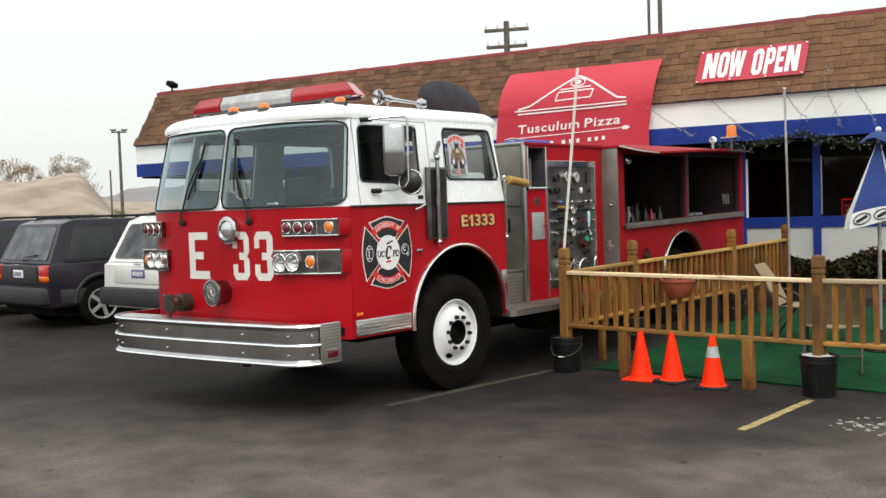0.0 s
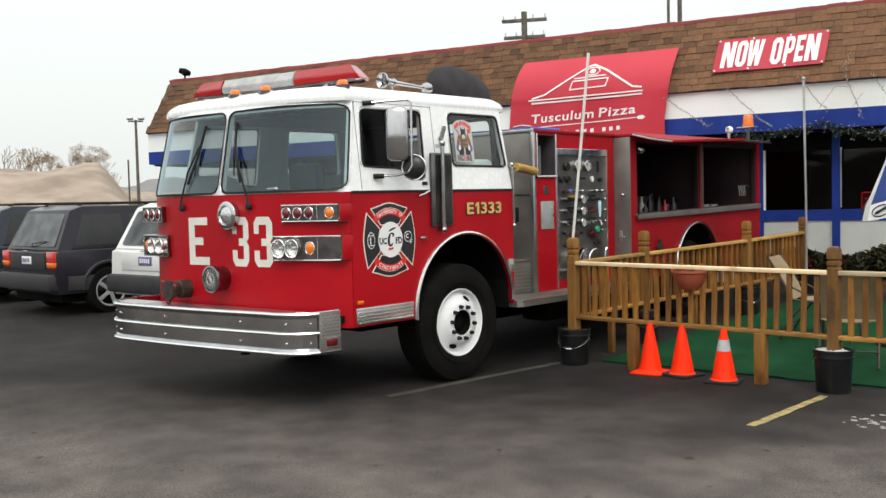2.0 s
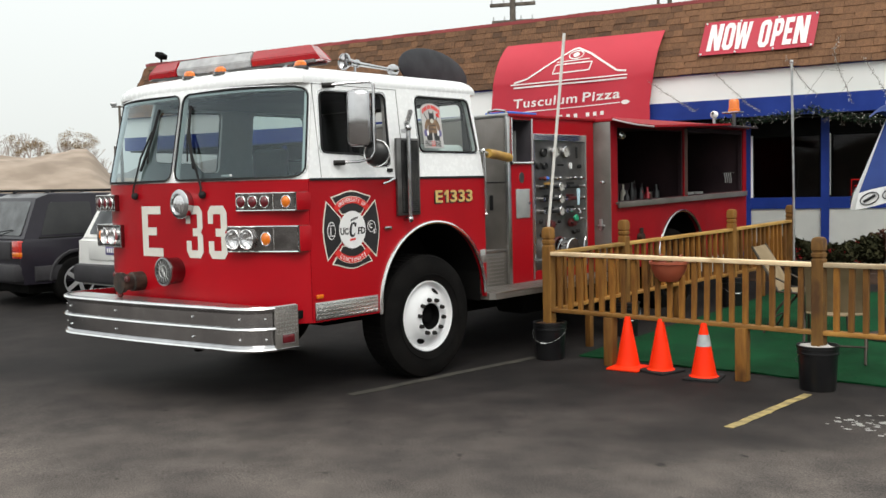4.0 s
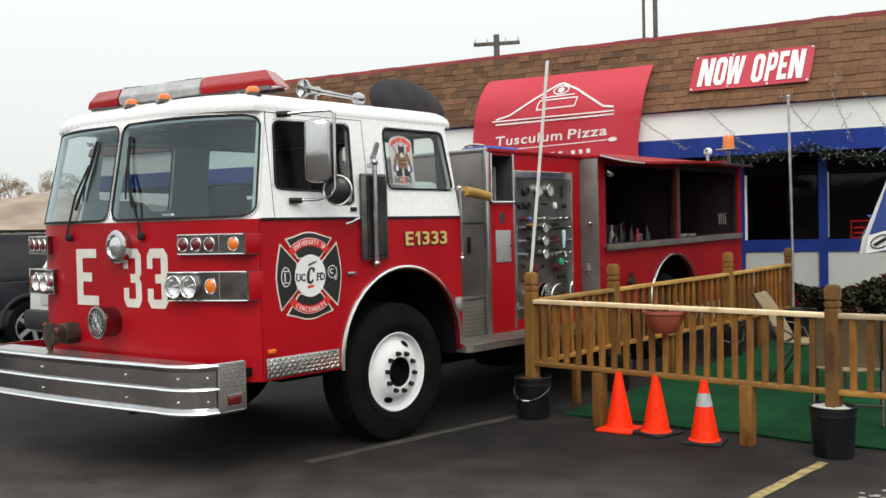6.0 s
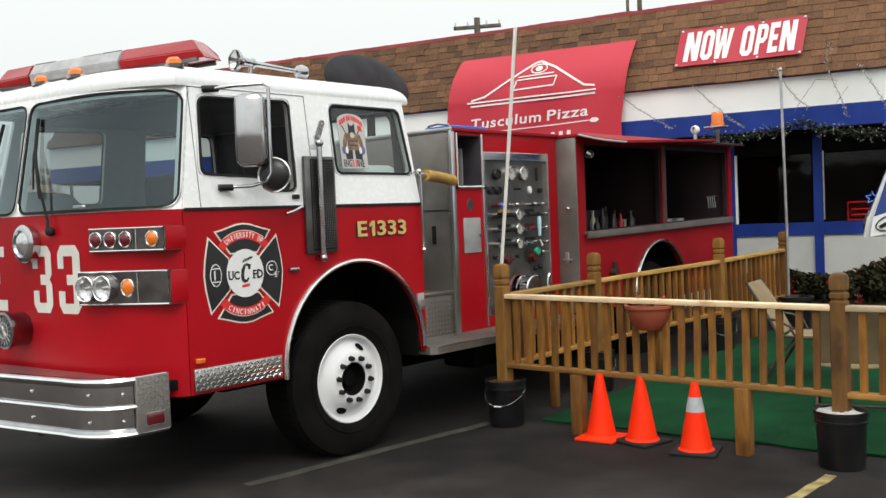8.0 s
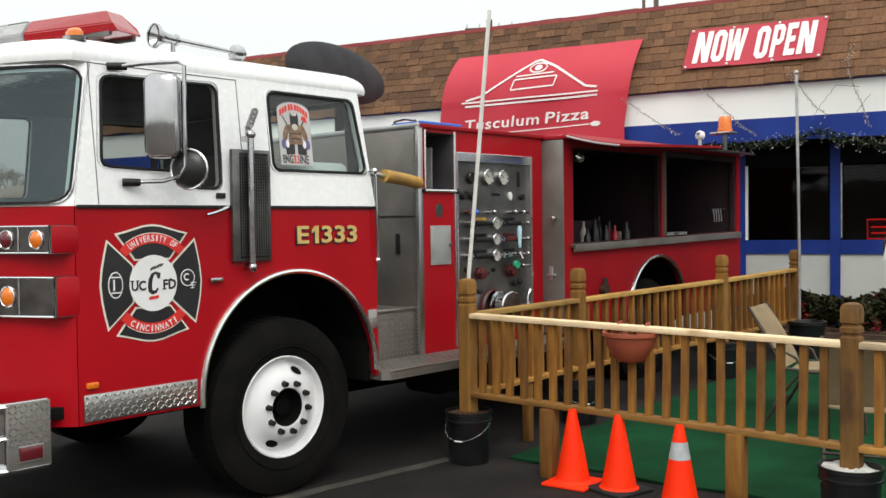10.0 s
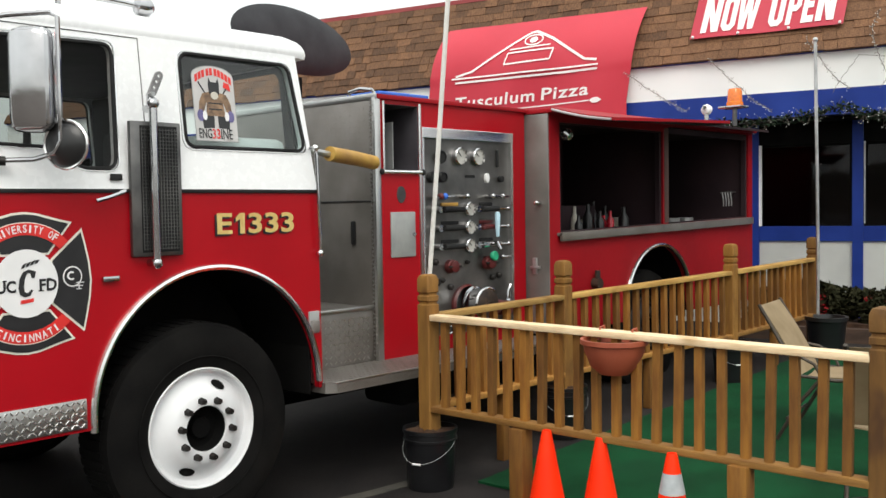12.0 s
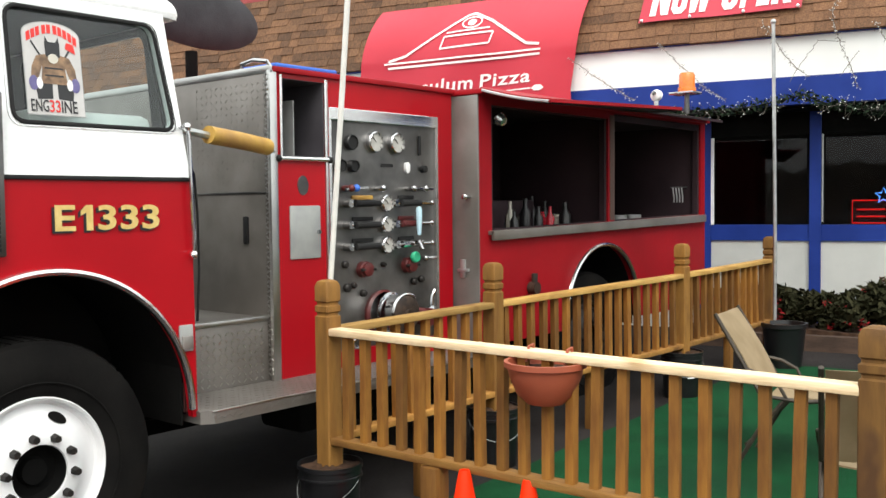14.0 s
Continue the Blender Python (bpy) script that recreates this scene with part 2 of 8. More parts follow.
TIMBER = wood("treated pine", (0.170, 0.063, 0.007), (0.310, 0.136, 0.017), (0.102, 0.034, 0.005))
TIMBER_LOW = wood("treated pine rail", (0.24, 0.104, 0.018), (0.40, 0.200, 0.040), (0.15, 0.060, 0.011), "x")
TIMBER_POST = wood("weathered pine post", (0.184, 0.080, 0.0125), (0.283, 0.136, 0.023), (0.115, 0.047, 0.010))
# top rail tones: sky light on the upper faces is put into the colour
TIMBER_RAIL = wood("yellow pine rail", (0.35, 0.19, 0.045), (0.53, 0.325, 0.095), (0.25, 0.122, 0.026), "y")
TIMBER_SKYLIT = wood("sky-lit pine rail", (0.58, 0.42, 0.24), (0.77, 0.61, 0.40), (0.41, 0.26, 0.125), "x")


def lens(name, colour, emit=0.0):
    m, n, l, p = nodes_of(name)
    col, f = noise_ramp(n, l, 60, tuple(c * 0.8 for c in colour), colour)
    l.new(col, p.inputs["Base Color"])
    p.inputs["Roughness"].default_value = 0.12
    p.inputs["Coat Weight"].default_value = 0.6
    bumped(n, l, p, f, 0.15)
    if emit:
        p.inputs["Emission Color"].default_value = (*colour, 1)
        p.inputs["Emission Strength"].default_value = emit
    return m


LENS_RED = lens("red lens", (0.36, 0.008, 0.014))
LENS_DARK_RED = lens("dark red lens", (0.13, 0.008, 0.014))
LENS_TAIL = lens("red tail lens", (0.55, 0.03, 0.02))
LENS_AMBER = lens("amber lens", (0.85, 0.20, 0.012))
LENS_CLEAR = lens("clear reflector lens", (0.72, 0.72, 0.73))
LENS_CLEAR.node_tree.nodes["Principled BSDF"].inputs["Metallic"].default_value = 0.8
FAIRY = lens("fairy light bulb", (0.8, 0.8, 0.76), 0.15)
NEON_RED = lens("red neon tube", (1.0, 0.02, 0.02), 0.9)
NEON_BLUE = lens("blue neon tube", (0.10, 0.35, 1.0), 1.3)


def glass(name, tint, f0=0.05, gloss=(0.9, 0.9, 0.9)):
    """Thin glass: tinted see-through with a reflection that grows towards grazing."""
    m, n, l, p = nodes_of(name)
    tr, gl, lw, mx = (n.new(k) for k in ("ShaderNodeBsdfTransparent", "ShaderNodeBsdfGlossy", "ShaderNodeLayerWeight", "ShaderNodeMixShader"))
    tr.inputs[0].default_value = (*tint, 1)
    gl.inputs[0].default_value, gl.inputs["Roughness"].default_value = (*gloss, 1), 0.02
    lw.inputs[0].default_value = 0.5
    pw, ma = n.new("ShaderNodeMath"), n.new("ShaderNodeMath")
    pw.operation, ma.operation = "POWER", "MULTIPLY_ADD"
    pw.inputs[1].default_value = 4.0
    ma.inputs[1].default_value, ma.inputs[2].default_value = 0.9 - f0, f0
    l.new(lw.outputs["Facing"], pw.inputs[0])
    l.new(pw.outputs[0], ma.inputs[0])
    l.new(ma.outputs[0], mx.inputs[0])
    l.new(tr.outputs[0], mx.inputs[1])
    l.new(gl.outputs[0], mx.inputs[2])
    l.new(mx.outputs[0], n["Material Output"].inputs[0])
    return m


GLASS = glass("cab glass", (0.74, 0.82, 0.80), 0.06)
GLASS_FRONT = glass("windscreen glass", (0.54, 0.63, 0.63), 0.065, (0.80, 0.93, 1.0))
GLASS_SHOP = glass("shop window glass", (0.55, 0.55, 0.57), 0.015)
GLASS_DOOR = glass("driver's door glass", (0.55, 0.54, 0.53), 0.02, (0.35, 0.35, 0.36))
MIRROR = surface("mirror", (0.85, 0.86, 0.87), (0.88, 0.89, 0.9), 2, 0.05, 1.0)


def asphalt():
    """Worn asphalt: aggregate grain, pale worn patches, dark oil and tyre stains; paler away from the engine, whose
    shade is partly put into the darker tone.
    """
    m, n, l, p = nodes_of("worn asphalt")
    col, f = noise_ramp(n, l, 0.42, (0.009, 0.0080, 0.0082), (0.034, 0.0295, 0.029), 0.34, 0.72, 10)
    pale_ground, df = noise_ramp(n, l, 0.7, (0.070, 0.062, 0.060), (0.134, 0.117, 0.108), 0.25, 0.75, 11, stretch=(0.6, 1.3, 1))
    tc = n.new("ShaderNodeTexCoord")
    xyz = n.new("ShaderNodeSeparateXYZ")
    l.new(tc.outputs["Object"], xyz.inputs[0])
    _, wob = noise_ramp(n, l, 0.55, (0, 0, 0), (1, 1, 1), detail=7)
    add = n.new("ShaderNodeMath")
    add.operation = "MULTIPLY_ADD"
    l.new(wob, add.inputs[0])
    add.inputs[1].default_value = 4.0
    skew = n.new("ShaderNodeMath")
    skew.operation = "MULTIPLY_ADD"
    l.new(xyz.outputs[0], skew.inputs[0])
    skew.inputs[1].default_value = -0.55
    l.new(xyz.outputs[1], skew.inputs[2])
    l.new(skew.outputs[0], add.inputs[2])
    # dark by the engine, standing partly for its shade; paler beyond
    pale_mask = n.new("ShaderNodeMapRange")
    pale_mask.inputs[1].default_value, pale_mask.inputs[2].default_value = 1.5, -1.5
    l.new(add.outputs[0], pale_mask.inputs[0])
    col = mix_colour(n, l, pale_mask.outputs[0], col, pale_ground)
    md, mf = noise_ramp(n, l, 3.1, (0.76, 0.76, 0.76), (1.2, 1.18, 1.15), 0.35, 0.65, 10)
    col = mix_colour(n, l, 1.0, col, md, "MULTIPLY")
    st, sf = noise_ramp(n, l, 0.5, (0, 0, 0), (0.55, 0.55, 0.55), 0.58, 0.72, 9, stretch=(1, 1.8, 1))
    col = mix_colour(n, l, st, col, (0.014, 0.013, 0.013))
    sp, spf = noise_ramp(n, l, 7.0, (0, 0, 0), (0.7, 0.7, 0.7), 0.66, 0.74, 4)
    col = mix_colour(n, l, sp, col, (0.010, 0.0095, 0.009))
    gr, gf = noise_ramp(n, l, 110, (0.45, 0.45, 0.45), (1.6, 1.57, 1.52), 0.3, 0.72, 3)
    col = mix_colour(n, l, 0.85, col, gr, "MULTIPLY")
    l.new(col, p.inputs["Base Color"])
    p.inputs["Roughness"].default_value = 0.85
    p.inputs["Specular IOR Level"].default_value = 0.2
    bumped(n, l, p, gf, 0.4, 0.01)
    return m


ASPHALT = asphalt()
for mat in (CAR_DARK, CAR_BLUE, CARPET, TYRE, SOIL, DARK, BLACK, CONE, KITCHEN, RED, RED_DULL, BLUE_PAINT):
    mat.node_tree.nodes["Principled BSDF"].inputs["Specular IOR Level"].default_value = 0.12 if mat in (TYRE, DARK) else 0.22


def shingle_mat():
    """Split wood shakes: each its own tone, long vertical grain."""
    m, n, l, p = nodes_of("cedar shake")
    col, f = noise_ramp(n, l, 14, (0.074, 0.034, 0.016), (0.165, 0.082, 0.038), 0.3, 0.7, 6, stretch=(4, 4, 0.6))
    gi = n.new("ShaderNodeNewGeometry")
    mr = n.new("ShaderNodeMapRange")
    mr.inputs[3].default_value, mr.inputs[4].default_value = 0.6, 1.42
    l.new(gi.outputs["Random Per Island"], mr.inputs[0])
    oi = n.new("ShaderNodeObjectInfo")
    mr2 = n.new("ShaderNodeMapRange")
    mr2.inputs[3].default_value, mr2.inputs[4].default_value = 0.8, 1.22
    l.new(oi.outputs["Random"], mr2.inputs[0])
    mu = n.new("ShaderNodeMath")
    mu.operation = "MULTIPLY"
    l.new(mr.outputs[0], mu.inputs[0])
    l.new(mr2.outputs[0], mu.inputs[1])
    hs = n.new("ShaderNodeHueSaturation")
    l.new(mu.outputs[0], hs.inputs["Value"])
    l.new(col, hs.inputs["Color"])
    l.new(hs.outputs[0], p.inputs["Base Color"])
    p.inputs["Roughness"].default_value = 0.85
    bumped(n, l, p, f, 0.3)
    return m


SHAKE = shingle_mat()


def leaf_mat(name, c0, c1):
    m, n, l, p = nodes_of(name)
    gi = n.new("ShaderNodeNewGeometry")
    r = n.new("ShaderNodeValToRGB")
    r.color_ramp.elements[0].color, r.color_ramp.elements[1].color = (*c0, 1), (*c1, 1)
    l.new(gi.outputs["Random Per Island"], r.inputs[0])
    l.new(r.outputs[0], p.inputs["Base Color"])
    p.inputs["Roughness"].default_value = 0.85
    p.inputs["Specular IOR Level"].default_value = 0.1
    return m


LEAF = leaf_mat("dull green leaf", (0.014, 0.016, 0.007), (0.048, 0.046, 0.022))
LEAF_RED = leaf_mat("red-brown leaf", (0.026, 0.015, 0.009), (0.085, 0.032, 0.022))
FLOWER = leaf_mat("red petal", (0.16, 0.007, 0.010), (0.34, 0.022, 0.024))
GARLAND = leaf_mat("dark garland needles", (0.008, 0.016, 0.010), (0.025, 0.04, 0.022))
LEAF_DRY = leaf_mat("dry autumn leaf", (0.20, 0.13, 0.06), (0.34, 0.25, 0.13))
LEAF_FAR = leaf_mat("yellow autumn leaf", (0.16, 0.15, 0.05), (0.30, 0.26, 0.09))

# ---- mesh helpers ----
def mesh_from(bm, material, name):
    me = bpy.data.meshes.new(name)
    bm.to_mesh(me)
    bm.free()
    me.materials.append(material)
    return me


def smooth(me, angle=35):
    me.polygons.foreach_set("use_smooth", [True] * len(me.polygons))
    me.set_sharp_from_angle(angle=radians(angle))


def part(name, bm, material, parent=None, label="", m=None, soft=True):
    """Links a bmesh as one mesh object under a thing or a part."""
    bmesh.ops.recalc_face_normals(bm, faces=bm.faces)
    me = mesh_from(bm, material, name)
    if soft:
        smooth(me)
    ob = new(name, me)
    if parent:
        ob.parent = parent
    if m:
        ob.matrix_local = m
    return tagged(ob, label)


def thing(name, label, category, m=None, group="", kind=""):
    """An Empty at the base of a thing."""
    ob = new(name)
    ob.empty_display_size = 0.1
    if m:
        ob.matrix_basis = m
    return tagged(ob, label, category, group, kind)


def box(bm, x0, x1, y0, y1, z0, z1, bevel=0.0):
    r = bmesh.ops.create_cube(bm, size=1, matrix=Matrix.LocRotScale(((x0 + x1) / 2, (y0 + y1) / 2, (z0 + z1) / 2), None, (abs(x1 - x0), abs(y1 - y0), abs(z1 - z0))))
    if bevel:
        es = list({e for v in r["verts"] for e in v.link_edges})
        bmesh.ops.bevel(bm, geom=es, offset=bevel, segments=2, profile=0.5, affect="EDGES")
    return bm


def B(*a, bevel=0.004):
    return box(bmesh.new(), *a, bevel=bevel)


def rod(bm, p0, p1, r0, r1=None, seg=12, caps=True):
    p0, p1 = Vector(p0), Vector(p1)
    d = p1 - p0
    m = Matrix.Translation((p0 + p1) / 2) @ d.to_track_quat("Z", "Y").to_matrix().to_4x4()
    bmesh.ops.create_cone(bm, cap_ends=caps, segments=seg, radius1=r0, radius2=r0 if r1 is None else r1, depth=d.length, matrix=m)
    return bm


def R(*a, **k):
    return rod(bmesh.new(), *a, **k)


def ball(bm, c, r, seg=10, squash=(1, 1, 1)):
    bmesh.ops.create_uvsphere(bm, u_segments=seg, v_segments=max(6, seg * 2 // 3), radius=r, matrix=Matrix.LocRotScale(c, None, squash))
    return bm


def sweep(bm, pts, r, seg=8, closed=False):
    """A tube of radius r along the points."""
    pts = [Vector(p) for p in pts]
    n = len(pts)
    rings = []
    ways = []
    for i, p in enumerate(pts):
        a = pts[(i - 1) % n] if closed or i else p
        b = pts[(i + 1) % n] if closed or i < n - 1 else p
        ways.append((b - a).normalized())
    # the axis that the tube runs along least
    up = min((Vector((0, 0, 1)), Vector((1, 0, 0)), Vector((0, 1, 0))), key=lambda ax: round(max(abs(d.dot(ax)) for d in ways), 2))
    for d, p in zip(ways, pts):
        s = d.cross(up if abs(d.dot(up)) < 0.98 else Vector((up.y, up.z, up.x))).normalized()
        t = s.cross(d)
        rings.append([bm.verts.new(p + r * (math.cos(q) * s + math.sin(q) * t)) for q in (2 * math.pi * k / seg for k in range(seg))])
    for i in range(n if closed else n - 1):
        a, b = rings[i], rings[(i + 1) % n]
        off = 0
        if closed and i == n - 1:
            off = min(range(seg), key=lambda k: (a[0].co - b[k].co).length)
        for k in range(seg):
            bm.faces.new((a[k], a[(k + 1) % seg], b[(k + 1 + off) % seg], b[(k + off) % seg]))
    if not closed:
        bm.faces.new(rings[0])
        bm.faces.new(rings[-1])
    return bm


def lathe(bm, profile, m=None, seg=24):
    """Turns (radius, height) pairs round z; m places the result."""
    m = m or Matrix()
    rings = []
    for r, h in profile:
        if r < 1e-5:
            rings.append([bm.verts.new(m @ Vector((0, 0, h)))])
        else:
            rings.append([bm.verts.new(m @ Vector((r * math.cos(a), r * math.sin(a), h))) for a in (2 * math.pi * k / seg for k in range(seg))])
    for a, b in zip(rings, rings[1:]):
        for k in range(seg):
            q = [a[k % len(a)], a[(k + 1) % len(a)], b[(k + 1) % len(b)], b[k % len(b)]]
            q = list(dict.fromkeys(q))
            if len(q) > 2:
                bm.faces.new(q)
    return bm


def grid(bm, f, nu, nv, flip=False):
    """A sheet f(u, v), u and v from 0 to 1."""
    vs = [[bm.verts.new(f(i / nu, j / nv)) for j in range(nv + 1)] for i in range(nu + 1)]
    for i in range(nu):
        for j in range(nv):
            bm.faces.new((vs[i][j], vs[i + 1][j], vs[i + 1][j + 1], vs[i][j + 1]))
    return vs


def slab(bm, f, g, nu, nv):
    """A closed sheet with thickness between f(u, v) and g(u, v)."""
    a, b = grid(bm, f, nu, nv), grid(bm, g, nu, nv)
    rim = [(i, 0) for i in range(nu)] + [(nu, j) for j in range(nv)] + [(i, nv) for i in range(nu, 0, -1)] + [(0, j) for j in range(nv, 0, -1)]
    for (i, j), (k, q) in zip(rim, rim[1:] + rim[:1]):
        bm.faces.new((a[i][j], a[k][q], b[k][q], b[i][j]))
    return bm


def plate(bm, outline, holes, f, g):
    """A plate with holes: loops of (a, b) pairs, placed by f on its front and by g on its back."""
    loops = [outline, *holes]
    front = [[bm.verts.new(f(*p)) for p in lp] for lp in loops]
    back = [[bm.verts.new(g(*p)) for p in lp] for lp in loops]
    for side in (front, back):
        es = [bm.edges.new((lp[i], lp[(i + 1) % len(lp)])) for lp in side for i in range(len(lp))]
        bmesh.ops.triangle_fill(bm, use_beauty=True, use_dissolve=False, edges=es)
    for a, b in zip(front, back):
        for i in range(len(a)):
            k = (i + 1) % len(a)
            bm.faces.new((a[i], a[k], b[k], b[i]))
    return bm


def rounded(x0, x1, y0, y1, r, seg=5):
    out = []
    for cx, cy, a0 in ((x1 - r, y0 + r, -90), (x1 - r, y1 - r, 0), (x0 + r, y1 - r, 90), (x0 + r, y0 + r, 180)):
        out += [(cx + r * math.cos(radians(a0 + 90 * k / seg)), cy + r * math.sin(radians(a0 + 90 * k / seg))) for k in range(seg + 1)]
    return out


def round_corners(pts, r, seg=4):
    """Rounds the corners of a polygon of (a, b) pairs."""
    out, n = [], len(pts)
    for i in range(n):
        p, a, b = Vector(pts[i]), Vector(pts[i - 1]), Vector(pts[(i + 1) % n])
        u, v = (a - p).normalized(), (b - p).normalized()
        s, e = p + u * r, p + v * r
        for k in range(seg + 1):
            t = k / seg
            out.append(tuple((1 - t) ** 2 * s + 2 * t * (1 - t) * p + t * t * e))
    return out


def text_mesh(body, height, depth=0.004, bold=0.0, spacing=1.0, squeeze=1.0):
    """Lettering of the built-in font as a mesh in the x-y plane, its lower left at the origin, height of a capital; and its width."""
    c = bpy.data.curves.new("lettering", "FONT")
    c.body, c.extrude, c.offset, c.space_character = body, depth / 2, bold, spacing
    c.resolution_u = 3
    o = bpy.data.objects.new("lettering", c)
    scene.collection.objects.link(o)
    bpy.context.view_layer.update()
    me = bpy.data.meshes.new_from_object(o.evaluated_get(bpy.context.evaluated_depsgraph_get()))
    bpy.data.objects.remove(o)
    co = np.array([v.co[:] for v in me.vertices])
    lo, hi = co.min(0), co.max(0)
    s = height / (hi[1] - lo[1])
    co = (co - [lo[0], lo[1], lo[2]]) * [s * squeeze, s, 1]
    for v, q in zip(me.vertices, co):
        v.co = q
    return me, (hi[0] - lo[0]) * s * squeeze


def lettering(body, height, material, m, parent, name="lettering", label="", width=None, **k):
    me, w = text_mesh(body, height, **k)
    if width:
        for v in me.vertices:
            v.co.x *= width / w
    me.materials.append(material)
    ob = new(name, me)
    ob.parent = parent
    ob.matrix_local = m
    return tagged(ob, label)


def basis(origin, ex, ey):
    """A pose with its x along ex, its y along ey and its z out of both."""
    ex, ey = Vector(ex).normalized(), Vector(ey).normalized()
    ez = ex.cross(ey).normalized()
    ey = ez.cross(ex)
    m = Matrix((ex, ey, ez)).transposed().to_4x4()
    m.translation = origin
    return m

# ---- the fire engine: nose towards -y, driver's side in the plane x = 0 ----
HW = 1.22
engine = thing("fire_engine", "red fire engine with white cab top, parked beside the patio", "fire engine")


def nose(x):
    """Where the cab's front stands, across its width."""
    u = (x + HW) / HW
    return -1.585 + 0.075 * x + (0.295 if u > 0 else 0.22) * abs(u) ** 4


def front(x, z, off=0.0):
    """A point of the cab's front: upright below the belt, leaning back above it."""
    k = max(0.0, z - 1.70) / 0.75
    xx = -HW + (x + HW) * (1 - 0.075 * k)
    y = nose(x) + 0.14 * k
    d = (nose(x + 0.01) - nose(x - 0.01)) / 0.02
    n = Vector((d, -1, 0.18 if k else 0)).normalized()
    return Vector((xx, y, z)) + n * off


def front_pose(x, z, off=0.0):
    d = (nose(x + 0.01) - nose(x - 0.01)) / 0.02
    return basis(front(x, z, off), (1, d, 0), (0, 0, 1))


def side(y, z, off=0.0):
    """A point of the cab's near side."""
    k = max(0.0, z - 1.70) / 0.75
    return Vector((-0.09 * k + off, y, z))


def far_side(y, z, off=0.0):
    p = side(y, z, off)
    return Vector((-2 * HW - p.x, p.y, p.z))


def build_cab():
    # lower front
    xs = [-2 * HW + 0.001 + (2 * HW - 0.002) * i / 40 for i in range(41)]
    ff = lambda u, v, o=0: front(xs[round(u * 40)], 0.62 + 1.08 * v, o)
    bm = slab(bmesh.new(), lambda u, v: ff(u, v), lambda u, v: ff(u, v, -0.03), 40, 4)
    nose_panel = part("front_panel", bm, RED, engine, "red painted cab front")
    # lower sides with the wheel arch
    arch = [(0.06 + 0.65 * math.cos(radians(a)), 0.66 + 0.66 * math.sin(radians(a))) for a in range(176, 3, -4)]
    low = [(-1.285, 0.62), (-0.60, 0.62)] + arch + [(0.72, 0.62), (0.745, 0.62), (0.735, 1.70), (-1.285, 1.70)]
    for f, nm in ((side, "side_panel"), (far_side, "side_panel")):
        bm = plate(bmesh.new(), low, [], lambda a, b: f(a, b), lambda a, b: f(a, b, -0.035))
        part(nm, bm, RED, engine, "red lower cab side", soft=False)
    bm = bmesh.new()
    sweep(bm, [(0.012, a, b) for a, b in [(-0.590, 0.61)] + arch + [(0.709, 0.66)]], 0.017, 8)
    part("arch_trim", bm, BRIGHT, engine, "bright metal wheel arch trim")
    bm = bmesh.new()
    sweep(bm, [(-2 * HW - 0.012, a, b) for a, b in [(-0.605, 0.60)] + arch + [(0.715, 0.64)]], 0.024, 6)
    part("arch_trim", bm, BRIGHT, engine)
    # inside of the arch, near black: its shade is put into the colour
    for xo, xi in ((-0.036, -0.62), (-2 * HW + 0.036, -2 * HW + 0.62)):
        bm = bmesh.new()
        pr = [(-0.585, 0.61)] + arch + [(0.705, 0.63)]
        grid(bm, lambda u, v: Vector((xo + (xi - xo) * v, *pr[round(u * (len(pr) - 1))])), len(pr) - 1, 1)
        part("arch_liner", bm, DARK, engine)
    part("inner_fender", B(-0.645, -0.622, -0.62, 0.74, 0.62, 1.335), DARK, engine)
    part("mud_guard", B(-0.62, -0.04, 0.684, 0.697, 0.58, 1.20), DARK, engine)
    # upper sides with window openings
    up = [(-1.285, 1.70), (0.735, 1.70), (0.665, 2.46), (-1.135, 2.46)]
    w1 = round_corners([(-1.13, 1.90), (-0.70, 1.885), (-0.62, 1.80), (-0.435, 1.80), (-0.41, 2.375), (-1.095, 2.36)], 0.05)
    w2 = round_corners([(-0.055, 1.915), (0.672, 1.915), (0.605, 2.375), (-0.055, 2.375)], 0.055)
    for f in (side, far_side):
        bm = plate(bmesh.new(), up, [w1[::-1], w2[::-1]], lambda a, b: f(a, b), lambda a, b: f(a, b, -0.04))
        part("upper_side", bm, WHITE, engine, "white upper cab side", soft=False)
        for w in (w1, w2):
            bm = bmesh.new()
            sweep(bm, [f(a, b, 0.003) for a, b in w], 0.009, 6, closed=True)
            gasket = part("window_seal", bm, BLACK, engine)
            bm = bmesh.new()
            bm.faces.new([bm.verts.new(f(a, b, -0.012)) for a, b in w])
            part("side_window", bm, GLASS_DOOR if w is w1 else GLASS, engine, soft=False)
            bm = bmesh.new()
            cx, cy = sum(a for a, b in w) / len(w), sum(b for a, b in w) / len(w)
            sweep(bm, [f(cx + (a - cx) * 1.05, cy + (b - cy) * 1.055, 0.001) for a, b in w], 0.005, 6, closed=True)
            part("window_trim", bm, BRIGHT, engine)
    bm = sweep(bmesh.new(), [side(-0.83, 1.89, -0.01), side(-0.80, 2.37, -0.01)], 0.016, 6)
    part("vent_post", bm, BLACK, engine)
    # belt line
    bm = B(0.0, 0.012, -1.28, 0.735, 1.688, 1.706)
    part("belt_strip", bm, BLACK, engine)
    # door seams
    for y in (-1.20, -0.27):
        bm = bmesh.new()
        sweep(bm, [side(y + (0.04 if y < -1 else 0) * (z > 1.7), z, 0.001) for z in (1.71 if y < -1 else 1.36, 1.8 if y < -1 else 1.5, 1.95, 2.42)], 0.0025, 6)
        part("door_seam", bm, GUNMETAL, engine)
    bm = bmesh.new()
    sweep(bm, [side(-1.16, 2.42, 0.001), side(-0.27, 2.42, 0.001)], 0.0025, 6)
    part("door_seam", bm, GUNMETAL, engine)
